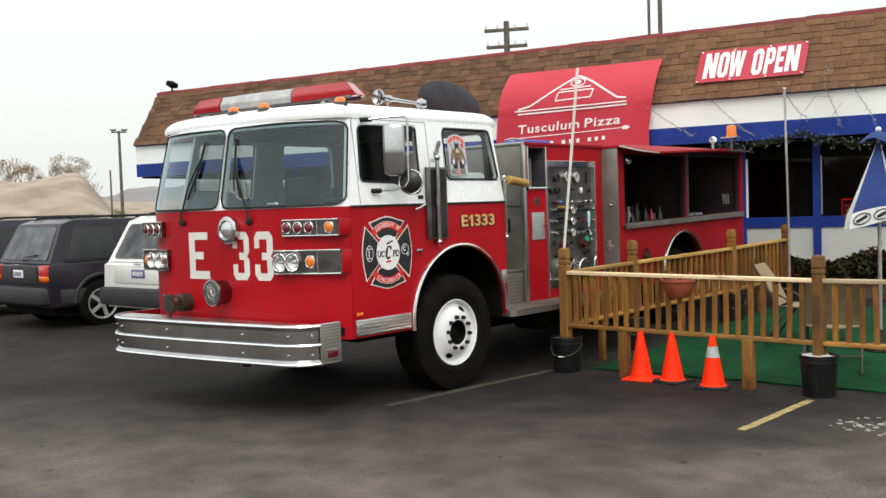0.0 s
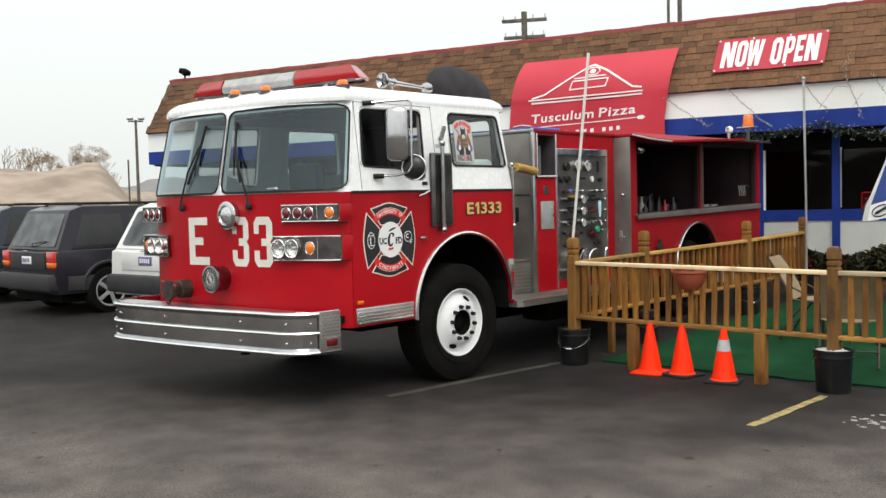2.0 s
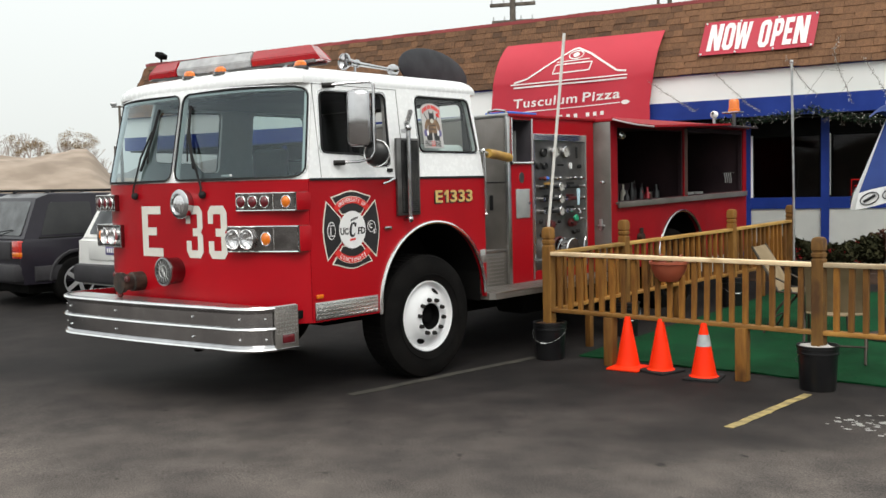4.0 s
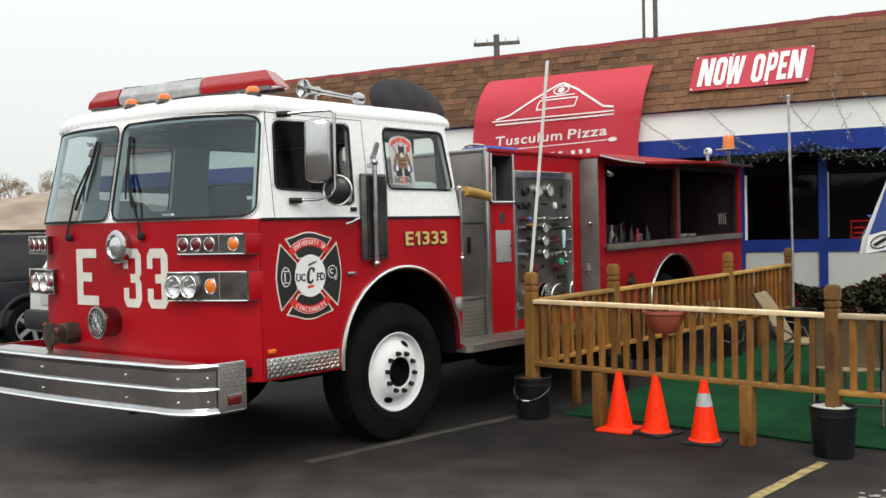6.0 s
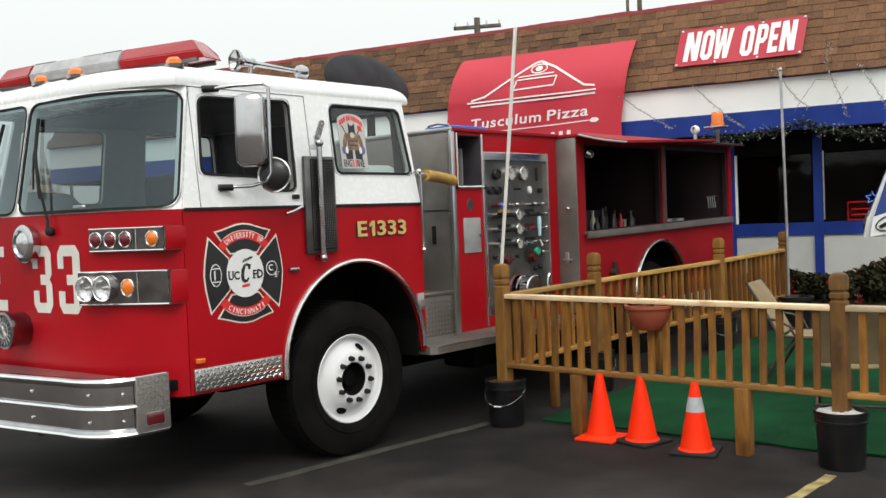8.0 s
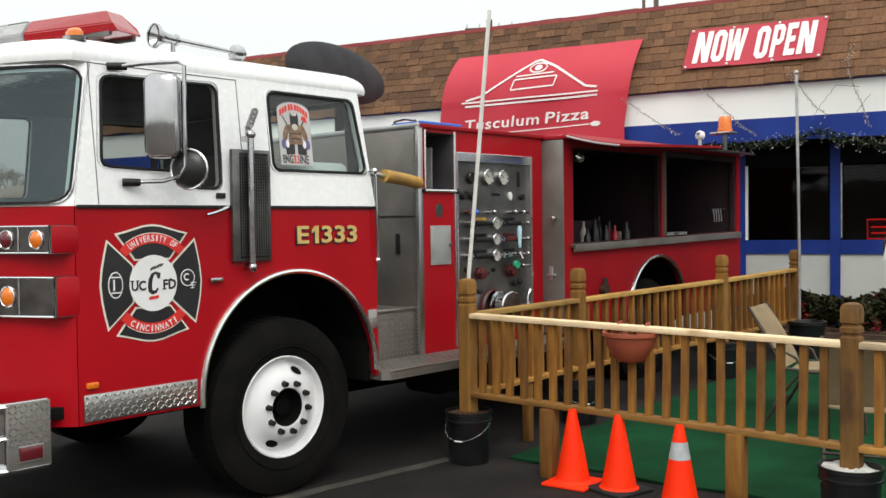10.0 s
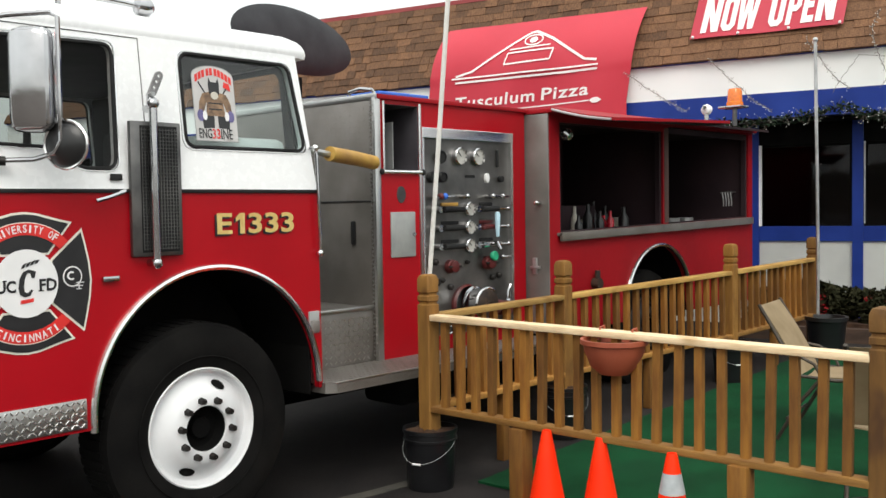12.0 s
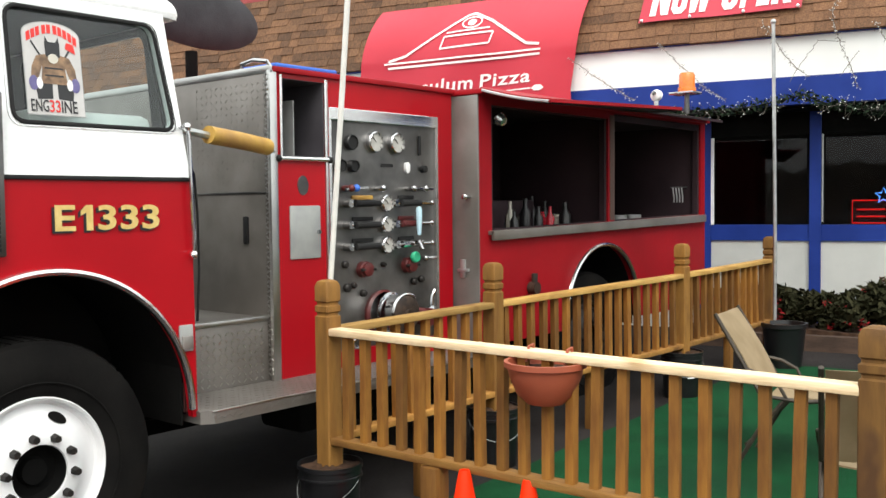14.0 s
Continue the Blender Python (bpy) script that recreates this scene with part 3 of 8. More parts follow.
    # windscreen frame: top band, corner and centre posts
    bm = bmesh.new()
    fx = lambda x0, x1, z0, z1, n: slab(bm, lambda u, v: front(x0 + (x1 - x0) * u, z0 + (z1 - z0) * v), lambda u, v: front(x0 + (x1 - x0) * u, z0 + (z1 - z0) * v, -0.035), n, 4)
    fx(-2 * HW + 0.001, -0.001, 2.375, 2.46, 40)
    fx(-0.035, -0.001, 1.70, 2.375, 4)
    fx(-2 * HW + 0.001, -2 * HW + 0.085, 1.70, 2.375, 4)
    fx(-HW - 0.035, -HW + 0.035, 1.70, 2.375, 2)
    fx(-2 * HW + 0.001, -0.001, 1.70, 1.722, 40)
    part("windscreen_frame", bm, WHITE, engine, "white windscreen frame")
    # two panes
    for x0, x1 in ((-2 * HW + 0.06, -HW - 0.02), (-HW + 0.02, -0.014)):
        z0, z1, r = 1.715, 2.40, 0.08

        def lim(z):
            d = min(z - z0, z1 - z)
            return 0 if d >= r else r - math.sqrt(max(0, r * r - (r - d) ** 2))
        zs = [0, 0.02, 0.05, 0.1, 0.2, 0.35, 0.5, 0.65, 0.8, 0.9, 0.95, 0.98, 1]

        def pane(u, v):
            z = z0 + (z1 - z0) * zs[round(v * 12)]
            return front(x0 + lim(z) + (x1 - x0 - 2 * lim(z)) * u, z, 0.007)
        bm = bmesh.new()
        vs = grid(bm, pane, 42, 12)
        rim = [vs[i][0].co.copy() for i in range(43)] + [vs[42][j].co.copy() for j in range(1, 13)] + [vs[i][12].co.copy() for i in range(41, -1, -1)] + [vs[0][j].co.copy() for j in range(11, 0, -1)]
        scr = part("windscreen", bm, GLASS_FRONT, engine, "split windscreen glass reflecting the sky")
        bm = sweep(bmesh.new(), rim, 0.0085, 6, closed=True)
        part("seal", bm, BLACK, scr)
        mid = sum(rim, Vector()) / len(rim)
        bm = sweep(bmesh.new(), [p + (p - mid).normalized() * 0.012 for p in rim], 0.004, 5, closed=True)
        part("bead", bm, BRIGHT, scr)
    # roof cap
    pl = [(x, nose(x) + 0.14) for x in np.linspace(-2 * HW + 0.09, -0.09, 31)]
    out = [(p[0], p[1]) for p in pl] + [(-0.09, 0.69), (-0.12, 0.76), (-2 * HW + 0.12, 0.76), (-2 * HW + 0.09, 0.69)]
    cx, cy = -HW, -0.4
    bm = bmesh.new()
    rings = []
    for k, z in ((1.0, 2.425), (1.004, 2.45), (1.0, 2.475), (0.99, 2.50), (0.972, 2.523), (0.945, 2.542), (0.90, 2.556), (0.8, 2.568), (0.4, 2.58)):
        rings.append([bm.verts.new((cx + (a - cx) * k, cy + (b - cy) * k, z)) for a, b in out])
    for a, b in zip(rings, rings[1:]):
        for i in range(len(a)):
            bm.faces.new((a[i], a[(i + 1) % len(a)], b[(i + 1) % len(b)], b[i]))
    bm.faces.new(rings[-1])
    bm.faces.new(rings[0][::-1])
    roof = part("cab_roof", bm, WHITE, engine, "white rounded cab roof")
    # rear wall
    bm = plate(bmesh.new(), [(-2 * HW + 0.04, 0.64), (-0.04, 0.64), (-0.04, 1.70), (-0.13, 2.46), (-2 * HW + 0.13, 2.46), (-2 * HW + 0.04, 1.70)],
               [rounded(-1.34, -0.15, 1.80, 2.36, 0.06)[::-1]], lambda a, b: Vector((a, 0.735 - 0.09 * max(0, b - 1.7), b)), lambda a, b: Vector((a, 0.70 - 0.09 * max(0, b - 1.7), b)))
    part("rear_wall", bm, STEEL, engine, soft=False)
    bm = plate(bmesh.new(), [(-2 * HW + 0.06, 1.36), (-0.06, 1.36), (-0.06, 1.70), (-0.15, 2.38), (-2 * HW + 0.15, 2.38), (-2 * HW + 0.06, 1.70)],
               [rounded(-1.33, -0.17, 1.81, 2.35, 0.06)[::-1]], lambda a, b: Vector((a, 0.69 - 0.09 * max(0, b - 1.7), b)), lambda a, b: Vector((a, 0.675 - 0.09 * max(0, b - 1.7), b)))
    part("rear_lining", bm, CABIN, engine, soft=False)
    part("cab_floor", B(-2 * HW + 0.05, -0.05, -1.5, -0.62, 0.66, 0.72), DARK, engine)
    part("cab_floor", B(-2 * HW + 0.66, -0.66, -0.62, 0.70, 0.66, 0.72), DARK, engine)


build_cab()


def build_cabin():
    part("dashboard", B(-2 * HW + 0.15, -0.15, -1.42, -0.98, 1.20, 1.60, bevel=0.05), CABIN, engine)
    part("engine_cover", B(-1.62, -0.85, -0.9, 0.6, 0.72, 1.45, bevel=0.08), CABIN, engine)
    for x in (-0.45, -2.0):
        bm = box(bmesh.new(), x - 0.24, x + 0.24, -0.65, -0.15, 1.36, 1.48, bevel=0.04)
        box(bm, x - 0.23, x + 0.23, -0.17, -0.04, 1.40, 2.02, bevel=0.05)
        part("seat", bm, SEAT, engine)
    bm = bmesh.new()
    m = Matrix.Translation((-0.48, -0.86, 1.64)) @ Matrix.Rotation(radians(-25), 4, "X")
    sweep(bm, [m @ Vector((0.22 * math.cos(a), 0.22 * math.sin(a), 0)) for a in np.linspace(0, 2 * math.pi, 25)[:-1]], 0.014, 8, closed=True)
    for a in (0.5, 2.6, 4.7):
        rod(bm, m @ Vector((0, 0, 0)), m @ Vector((0.22 * math.cos(a), 0.22 * math.sin(a), 0)), 0.012, seg=6)
    rod(bm, m @ Vector((0, 0, 0)), m @ Vector((0, 0, -0.4)), 0.03, seg=8)
    part("steering_wheel", bm, BLACK, engine)
    part("rear_bench", B(-2.2, -0.18, 0.30, 0.68, 1.36, 1.80, bevel=0.04), CABIN, engine)
    part("stowed_bundle", B(-0.62, -0.14, 0.06, 0.64, 1.80, 1.985, bevel=0.04), DECAL_WHITE, engine, "white bundle behind the window")
    part("headliner", B(-2 * HW + 0.16, -0.16, -1.02, 0.62, 2.39, 2.42), SEAT, engine)


build_cabin()


def lamp_unit(p0, p1, z0, z1, lamps, squeeze, split=None):
    """A chrome lamp box with a straight face from p0 to p1 in plan; lenses are (place along it, radius, material)."""
    a, c = Vector(p0), Vector(p1)
    d = (c - a).normalized()
    if d.x < 0:
        d = -d
    out = Vector((d.y, -d.x))
    at = lambda t, off=0.0: a.lerp(c, t) + out * off
    wall = lambda t: Vector((at(t).x, nose(max(-2 * HW, min(0.0, at(t).x))) + 0.03))
    bm = bmesh.new()
    slab(bm, lambda u, v: Vector((*at(u), z0 + (z1 - z0) * v)), lambda u, v: Vector((*wall(u), z0 + (z1 - z0) * v)), 4, 1)
    unit = part("lamp_housing", bm, LAMP_BOX, engine, "chrome lamp housing on the cab front", soft=False)
    if c.x > -0.1:
        part("end_fairing", B(-0.06, 0.0015, c.y + 0.004, -1.262, z0, z1, bevel=0.012), RED, unit, "red painted end of the housing")
    ring = [(*at(t, 0.003), z) for t, z in ((0.012, z0 + 0.005), (0.988, z0 + 0.005), (0.988, z1 - 0.005), (0.012, z1 - 0.005))]
    part("rim", sweep(bmesh.new(), ring, 0.005, 6, closed=True), BRIGHT, unit)
    if split:
        part("divider", sweep(bmesh.new(), [(*at(split, 0.003), z0 + 0.006), (*at(split, 0.003), z1 - 0.006)], 0.004, 6), BRIGHT, unit)
    for t, r, mat in lamps:
        m = basis((*at(t), (z0 + z1) / 2), (*d, 0), (0, 0, 1)) @ Matrix.Diagonal((squeeze, 1, 1, 1))
        if mat is LENS_CLEAR:
            prof = [(r, 0.006), (r * 0.9, -0.006), (r * 0.7, -0.022), (r * 0.4, -0.032), (r * 0.16, -0.034), (r * 0.16, -0.012), (0, -0.010)]
            part("cup", lathe(bmesh.new(), [(r * 1.02, 0.004), (r * 1.02, -0.036), (0, -0.036)], m, 20), CHROME, unit)
            m = m @ Matrix.Translation((0, 0, 0.036))
            part("shell", lathe(bmesh.new(), [(r * 1.03, -0.036), (r * 1.03, 0.004)], m, 24), BRIGHT, unit)
        else:
            prof = [(r, 0.004), (r * 0.8, 0.014), (r * 0.5, 0.019), (0, 0.021)]
        part("lens", lathe(bmesh.new(), prof, m, 24), mat, unit)
        bm = sweep(bmesh.new(), [m @ Vector((r * 1.03 * math.cos(q), r * 1.03 * math.sin(q), 0.005)) for q in np.linspace(0, 2 * math.pi, 25)[:-1]], 0.0045, 6, closed=True)
        part("bezel", bm, BRIGHT, unit)


lamp_unit((-0.463, -1.615), (-0.003, -1.41), 1.469, 1.607, [(0.09, 0.043, LENS_DARK_RED), (0.285, 0.043, LENS_DARK_RED), (0.485, 0.043, LENS_DARK_RED), (0.84, 0.043, LENS_AMBER)], 0.86, 0.63)
lamp_unit((-0.52, -1.665), (-0.003, -1.39), 1.162, 1.36, [(0.11, 0.070, LENS_CLEAR), (0.30, 0.070, LENS_CLEAR), (0.545, 0.048, LENS_AMBER)], 0.78, 0.655)
lamp_unit((-2.045, -1.735), (-2.428, -1.70), 1.475, 1.615, [(0.2, 0.046, LENS_DARK_RED), (0.5, 0.046, LENS_DARK_RED), (0.8, 0.046, LENS_DARK_RED)], 0.9)
lamp_unit((-1.965, -1.735), (-2.432, -1.70), 1.165, 1.36, [(0.2, 0.068, LENS_CLEAR), (0.52, 0.068, LENS_CLEAR), (0.83, 0.046, LENS_AMBER)], 0.9)


def build_nose_fittings():
    m = front_pose(-1.07, 1.53, 0.0)
    bm = lathe(bmesh.new(), [(0.112, 0), (0.118, 0.03), (0.118, 0.055), (0.105, 0.068), (0.084, 0.072), (0.076, 0.058)], m, 32)
    spot = part("spotlight", bm, CHROME, engine, "round chrome spotlight")
    part("lens", lathe(bmesh.new(), [(0.078, 0.058), (0.05, 0.074), (0, 0.080)], m, 24), LENS_CLEAR, spot)
    m = front_pose(-1.205, 1.0, -0.055)
    bm = lathe(bmesh.new(), [(0.09, 0), (0.105, 0.03), (0.105, 0.15), (0.115, 0.165), (0.115, 0.19), (0.10, 0.195), (0.095, 0.18)], m, 32)
    siren = part("siren", bm, LAMP_BOX, engine, "round chrome siren with a grille face")
    bm = lathe(bmesh.new(), [(0.097, 0.178), (0.06, 0.186), (0, 0.19)], m, 24)
    part("grille", bm, GUNMETAL, siren)
    bm = bmesh.new()
    for k in range(8):
        a = math.pi * k / 8
        rod(bm, m @ Vector((0.09 * math.cos(a), 0.09 * math.sin(a), 0.19)), m @ Vector((-0.09 * math.cos(a), -0.09 * math.sin(a), 0.19)), 0.002, seg=5)
    sweep(bm, [m @ Vector((0.05 * math.cos(a), 0.05 * math.sin(a), 0.192)) for a in np.linspace(0, 6.28, 17)[:-1]], 0.003, 5, closed=True)
    part("grille_guard", bm, GALV, siren)
    m = front_pose(-1.70, 0.895, 0.0)
    bm = lathe(bmesh.new(), [(0.08, 0), (0.08, 0.10), (0.066, 0.11), (0.066, 0.17), (0.085, 0.175), (0.085, 0.215), (0.05, 0.22), (0, 0.215)], m, 20)
    inlet = part("hose_inlet", bm, BRASS, engine, "tarnished brass hose inlet with a cap")
    for a in (20, 140, 260):
        p = m @ Vector((0.1 * math.cos(radians(a)), 0.1 * math.sin(radians(a)), 0.195))
        part("cap_lug", ball(bmesh.new(), p, 0.025, 8), CAP_RED, inlet)
    # numerals in square stencil strokes, corners cut
    E_ = [(0, 0), (1, 0), (1, 0.17), (0.30, 0.17), (0.30, 0.42), (0.72, 0.42), (0.72, 0.58), (0.30, 0.58), (0.30, 0.84), (0.94, 0.84), (0.94, 1), (0, 1)]
    T_ = [(0, 0.12), (0.17, 0), (0.83, 0), (1, 0.12), (1, 0.42), (0.88, 0.50), (1, 0.58), (1, 0.88), (0.83, 1), (0.17, 1), (0, 0.88), (0, 0.66), (0.28, 0.66), (0.28, 0.84), (0.68, 0.84), (0.68, 0.57), (0.40, 0.57), (0.40, 0.42), (0.68, 0.42), (0.68, 0.15), (0.30, 0.15), (0.30, 0.33), (0, 0.33)]
    for poly, x0, x1 in ((E_, -1.655, -1.375), (T_, -1.065, -0.86), (T_, -0.795, -0.59)):
        q = bmesh.new()
        f = q.faces.new([q.verts.new((u, v, 0)) for u, v in poly])
        f.normal_update()
        bmesh.ops.triangulate(q, faces=[f])
        bmesh.ops.subdivide_edges(q, edges=[e for e in q.edges if e.calc_length() > 0.3], cuts=2)
        for v in q.verts:
            v.co = front(x0 + v.co.x * (x1 - x0), 1.105 + 0.41 * v.co.y, 0.004)
        part("numeral", q, CREAM, engine, "pale block numeral on red paint", soft=False)
    # wipers
    for xb, xt, s in ((-0.83, -1.05, 1), (-1.72, -1.55, 1)):
        a, b = front(xb, 1.655, 0.03), front(xt, 2.12, 0.03)
        bm = sweep(bmesh.new(), [front(xb, 1.60, 0.0), front(xb, 1.60, 0.04), a, front((xb + xt) / 2, 1.9, 0.05), b], 0.009, 6)
        w = part("wiper", bm, BLACK, engine, "black windscreen wiper")
        bm = sweep(bmesh.new(), [front(xt + (0.11 if xb > -1.2 else -0.10), 1.80, 0.022), front(xt + 0.01, 2.06, 0.03), front(xt - (0.02 if xb > -1.2 else -0.05), 2.30, 0.022)], 0.011, 6)
        part("blade", bm, BLACK, w)
        bm = sweep(bmesh.new(), [front(xt + (0.02 if xb > -1.2 else -0.02), 1.86, 0.022), front(xt, 2.06, 0.035), b], 0.007, 6)
        part("blade_arm", bm, BLACK, w)
        ball_bm = ball(bmesh.new(), front(xb, 1.60, 0.02), 0.03, 10)
        part("wiper_pivot", ball_bm, BLACK, w)
    part("sticker", B(-0.66, -0.52, nose(-0.6) + 0.012, nose(-0.6) + 0.016, 1.735, 1.75, bevel=0), DECAL_WHITE, engine)


build_nose_fittings()


def build_bumper():
    def plan(n=12):
        pts = [(0.0, -1.445), (0.0, -1.60)]
        for k in range(1, n):
            a = radians(90 * k / n)
            pts.append((-0.34 + 0.34 * math.cos(a), -1.60 - 0.27 * math.sin(a)))
        pts += [(-0.34 - (1.78 * k / 6), -1.87 - 0.25 * k / 6 - 0.03 * math.sin(math.pi * k / 6)) for k in range(7)]
        for k in range(1, n + 1):
            a = radians(90 + 90 * k / n)
            pts.append((-2.12 + 0.36 * math.cos(a), -1.86 - 0.26 * math.sin(a)))
        return pts + [(-2.48, -1.50)]
    pl = plan()
    n = len(pl) - 1
    bm = bmesh.new()
    prof = [(0.0, 0.455), (0.012, 0.47), (0.0, 0.50), (-0.012, 0.505), (-0.012, 0.735), (0.0, 0.74), (0.012, 0.765), (0.0, 0.785), (-0.03, 0.785), (-0.03, 0.455)]

    def out(i, o):
        a, b = Vector(pl[max(0, i - 1)]), Vector(pl[min(n, i + 1)])
        d = (b - a).normalized()
        return Vector(pl[i]) + o * Vector((-d.y, d.x))
    sgn = 1 if out(len(pl) // 2, 1).y < pl[len(pl) // 2][1] else -1
    rings = [[bm.verts.new((*out(i, sgn * o), z)) for o, z in prof] for i in range(n + 1)]
    for a, b in zip(rings, rings[1:]):
        for k in range(len(prof)):
            bm.faces.new((a[k], a[(k + 1) % len(prof)], b[(k + 1) % len(prof)], b[k]))
    bm.faces.new(rings[0])
    bm.faces.new(rings[-1][::-1])
    bumper = part("front_bumper", bm, CHROME, engine, "wrap-round chrome bumper with bright ribs")
    for z in (0.47, 0.62, 0.768):
        bm = sweep(bmesh.new(), [(*out(i, sgn * 0.004), z) for i in range(2, n)], 0.013, 6)
        part("rib", bm, BRIGHT, bumper)
    bm = bmesh.new()
    for i in (4, 9, 14, 17, 20, 25):
        for z in (0.545, 0.695):
            ball(bm, (*out(i, sgn * -0.008), z), 0.009, 6)
    tagged(part("bolt", bm, BRIGHT, bumper), kind="stuff")
    bm = bmesh.new()
    top = [bm.verts.new((*out(i, sgn * -0.025), 0.775)) for i in range(2, n)]
    bm.faces.new(top)
    r = bmesh.ops.extrude_face_region(bm, geom=list(bm.faces))
    bmesh.ops.translate(bm, verts=[v for v in r["geom"] if isinstance(v, bmesh.types.BMVert)], vec=(0, 0, -0.02))
    part("deck", bm, PLATE, bumper, "flat metal deck behind the bumper", soft=False)
    end = part("end_plate", B(-0.006, 0.012, -1.645, -1.435, 0.47, 0.78), BULKHEAD, bumper, "dull diamond plate bumper end")
    bm = bmesh.new()
    for i in range(8):
        for j in range(8):
            y, z = -1.628 + i * 0.025, 0.585 + j * 0.026
            mm = Matrix.Translation((0.0125, y, z)) @ Matrix.Rotation(radians(45 if (i + j) % 2 else -45), 4, "X") @ Matrix.Diagonal((0.004, 0.020, 0.006, 1))
            bmesh.ops.create_cube(bm, size=1, matrix=mm)
    tagged(part("tread_lug", bm, PLATE, end), kind="stuff")
    lamp = part("marker", B(0.010, 0.026, -1.590, -1.480, 0.508, 0.572, bevel=0.008), LENS_DARK_RED, bumper, "dark red side marker lamp")
    part("marker_rim", sweep(bmesh.new(), [(0.016, y, z) for y, z in ((-1.592, 0.506), (-1.478, 0.506), (-1.478, 0.574), (-1.592, 0.574))], 0.005, 6, closed=True), GALV, lamp)
    for x in (-0.75, -1.7):
        part("tow_eye", R((x, -1.80, 0.46), (x, -1.80, 0.41), 0.035), DARK, bumper)


build_bumper()


def build_wheel(y, xf, parent, paint=WHEEL):
    """A heavy wheel whose outer face lies at x = xf."""
    m = Matrix.Translation((xf, y, 0.52)) @ Matrix.Rotation(radians(90), 4, "Y")
    bm = lathe(bmesh.new(), [(0.30, -0.29), (0.34, -0.30), (0.47, -0.31), (0.51, -0.29), (0.522, -0.25), (0.522, -0.05), (0.51, -0.015), (0.47, 0.0), (0.40, 0.012), (0.33, 0.004), (0.302, -0.012)], m, 56)
    wheel = part("wheel", bm, TYRE, parent, "black truck tyre")
    bm = bmesh.new()
    for k in range(64):
        a = 2 * math.pi * k / 64
        mm = m @ Matrix.Rotation(a, 4, "Z") @ Matrix.Translation((0.519, 0, -0.155))
        q = bmesh.ops.create_cube(bm, size=1, matrix=mm @ Matrix.Diagonal((0.016, 0.034, 0.21, 1)))
    tagged(part("tread", bm, TYRE, wheel), kind="stuff")
    bm = sweep(bmesh.new(), [m @ Vector((0.36 * math.cos(a), 0.36 * math.sin(a), 0.011)) for a in np.linspace(0, 2 * math.pi, 49)[:-1]], 0.004, 5, closed=True)
    part("sidewall_ring", bm, TYRE, wheel)
    bm = lathe(bmesh.new(), [(0.304, -0.035), (0.305, -0.014), (0.297, -0.006), (0.287, -0.014), (0.279, -0.042), (0.268, -0.050), (0.254, -0.047), (0.198, 0.0), (0.182, 0.011), (0.166, 0.018), (0.116, 0.020), (0.112, 0.006)], m, 48)
    rim = part("rim", bm, paint, wheel, "white painted steel rim" if paint is WHEEL else "dark steel rim")
    bm = lathe(bmesh.new(), [(0.1125, 0.012), (0.110, -0.02), (0.10, -0.055), (0.06, -0.06), (0.052, -0.03), (0, -0.028)], m, 24)
    part("hub", bm, DARK, wheel, "dark greasy hub")
    for k in range(10):
        a = 2 * math.pi * (k + 0.3) / 10
        p0, p1 = m @ Vector((0.145 * math.cos(a), 0.145 * math.sin(a), 0.018)), m @ Vector((0.145 * math.cos(a), 0.145 * math.sin(a), 0.052))
        part("lug_nut", R(p0, p1, 0.020, 0.015, seg=6), NUT, wheel, soft=False)
    for a in (155, 335):
        bm = bmesh.new()
        ring = []
        for k in range(24):
            q = 2 * math.pi * k / 24
            r, ang = 0.226 + 0.021 * math.cos(q), radians(a) + 0.19 * math.sin(q)
            ring.append(bm.verts.new(m @ Vector((r * math.cos(ang), r * math.sin(ang), -0.84 * (r - 0.198) + 0.006))))
        mid = bm.verts.new(m @ Vector((0.226 * math.cos(radians(a)), 0.226 * math.sin(radians(a)), -0.0175)))
        for p, q in zip(ring, ring[1:] + ring[:1]):
            bm.faces.new((mid, p, q))
        part("hand_hole", bm, DARK, wheel)


build_wheel(0.0, -0.02, engine)
build_wheel(4.5, -0.22, engine, NUT)


def build_far_wheels():
    for y, x in ((0.0, -2.40), (4.5, -2.30)):
        m = Matrix.Translation((x, y, 0.52)) @ Matrix.Rotation(radians(90), 4, "Y")
        bm = lathe(bmesh.new(), [(0.0, 0.02), (0.30, 0.0), (0.47, 0.0), (0.522, 0.05), (0.522, 0.25), (0.47, 0.29), (0.30, 0.28), (0, 0.25)], m, 32)
        part("wheel", bm, TYRE, engine)


build_far_wheels()
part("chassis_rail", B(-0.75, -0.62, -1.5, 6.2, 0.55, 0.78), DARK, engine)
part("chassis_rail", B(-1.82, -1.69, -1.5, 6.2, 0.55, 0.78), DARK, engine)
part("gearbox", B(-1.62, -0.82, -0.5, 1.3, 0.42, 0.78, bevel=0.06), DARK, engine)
# unseen bulk added below the floor so the ground beneath stays dark
part("underbody_block", B(-1.95, -0.62, 1.5, 3.7, 0.40, 0.66, bevel=0.03), DARK, engine)
part("underbody_mass", B(-0.58, -0.22, 1.55, 2.85, 0.34, 0.58, bevel=0.05), DARK, engine)
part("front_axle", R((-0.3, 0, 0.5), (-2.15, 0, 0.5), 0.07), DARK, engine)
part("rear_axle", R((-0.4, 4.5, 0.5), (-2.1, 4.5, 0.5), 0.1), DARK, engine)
part("underbody_mass", R((-1.05, 1.0, 0.5), (-1.05, 2.6, 0.5), 0.2, seg=20), DARK, engine)
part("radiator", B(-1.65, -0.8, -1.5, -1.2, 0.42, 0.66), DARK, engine)


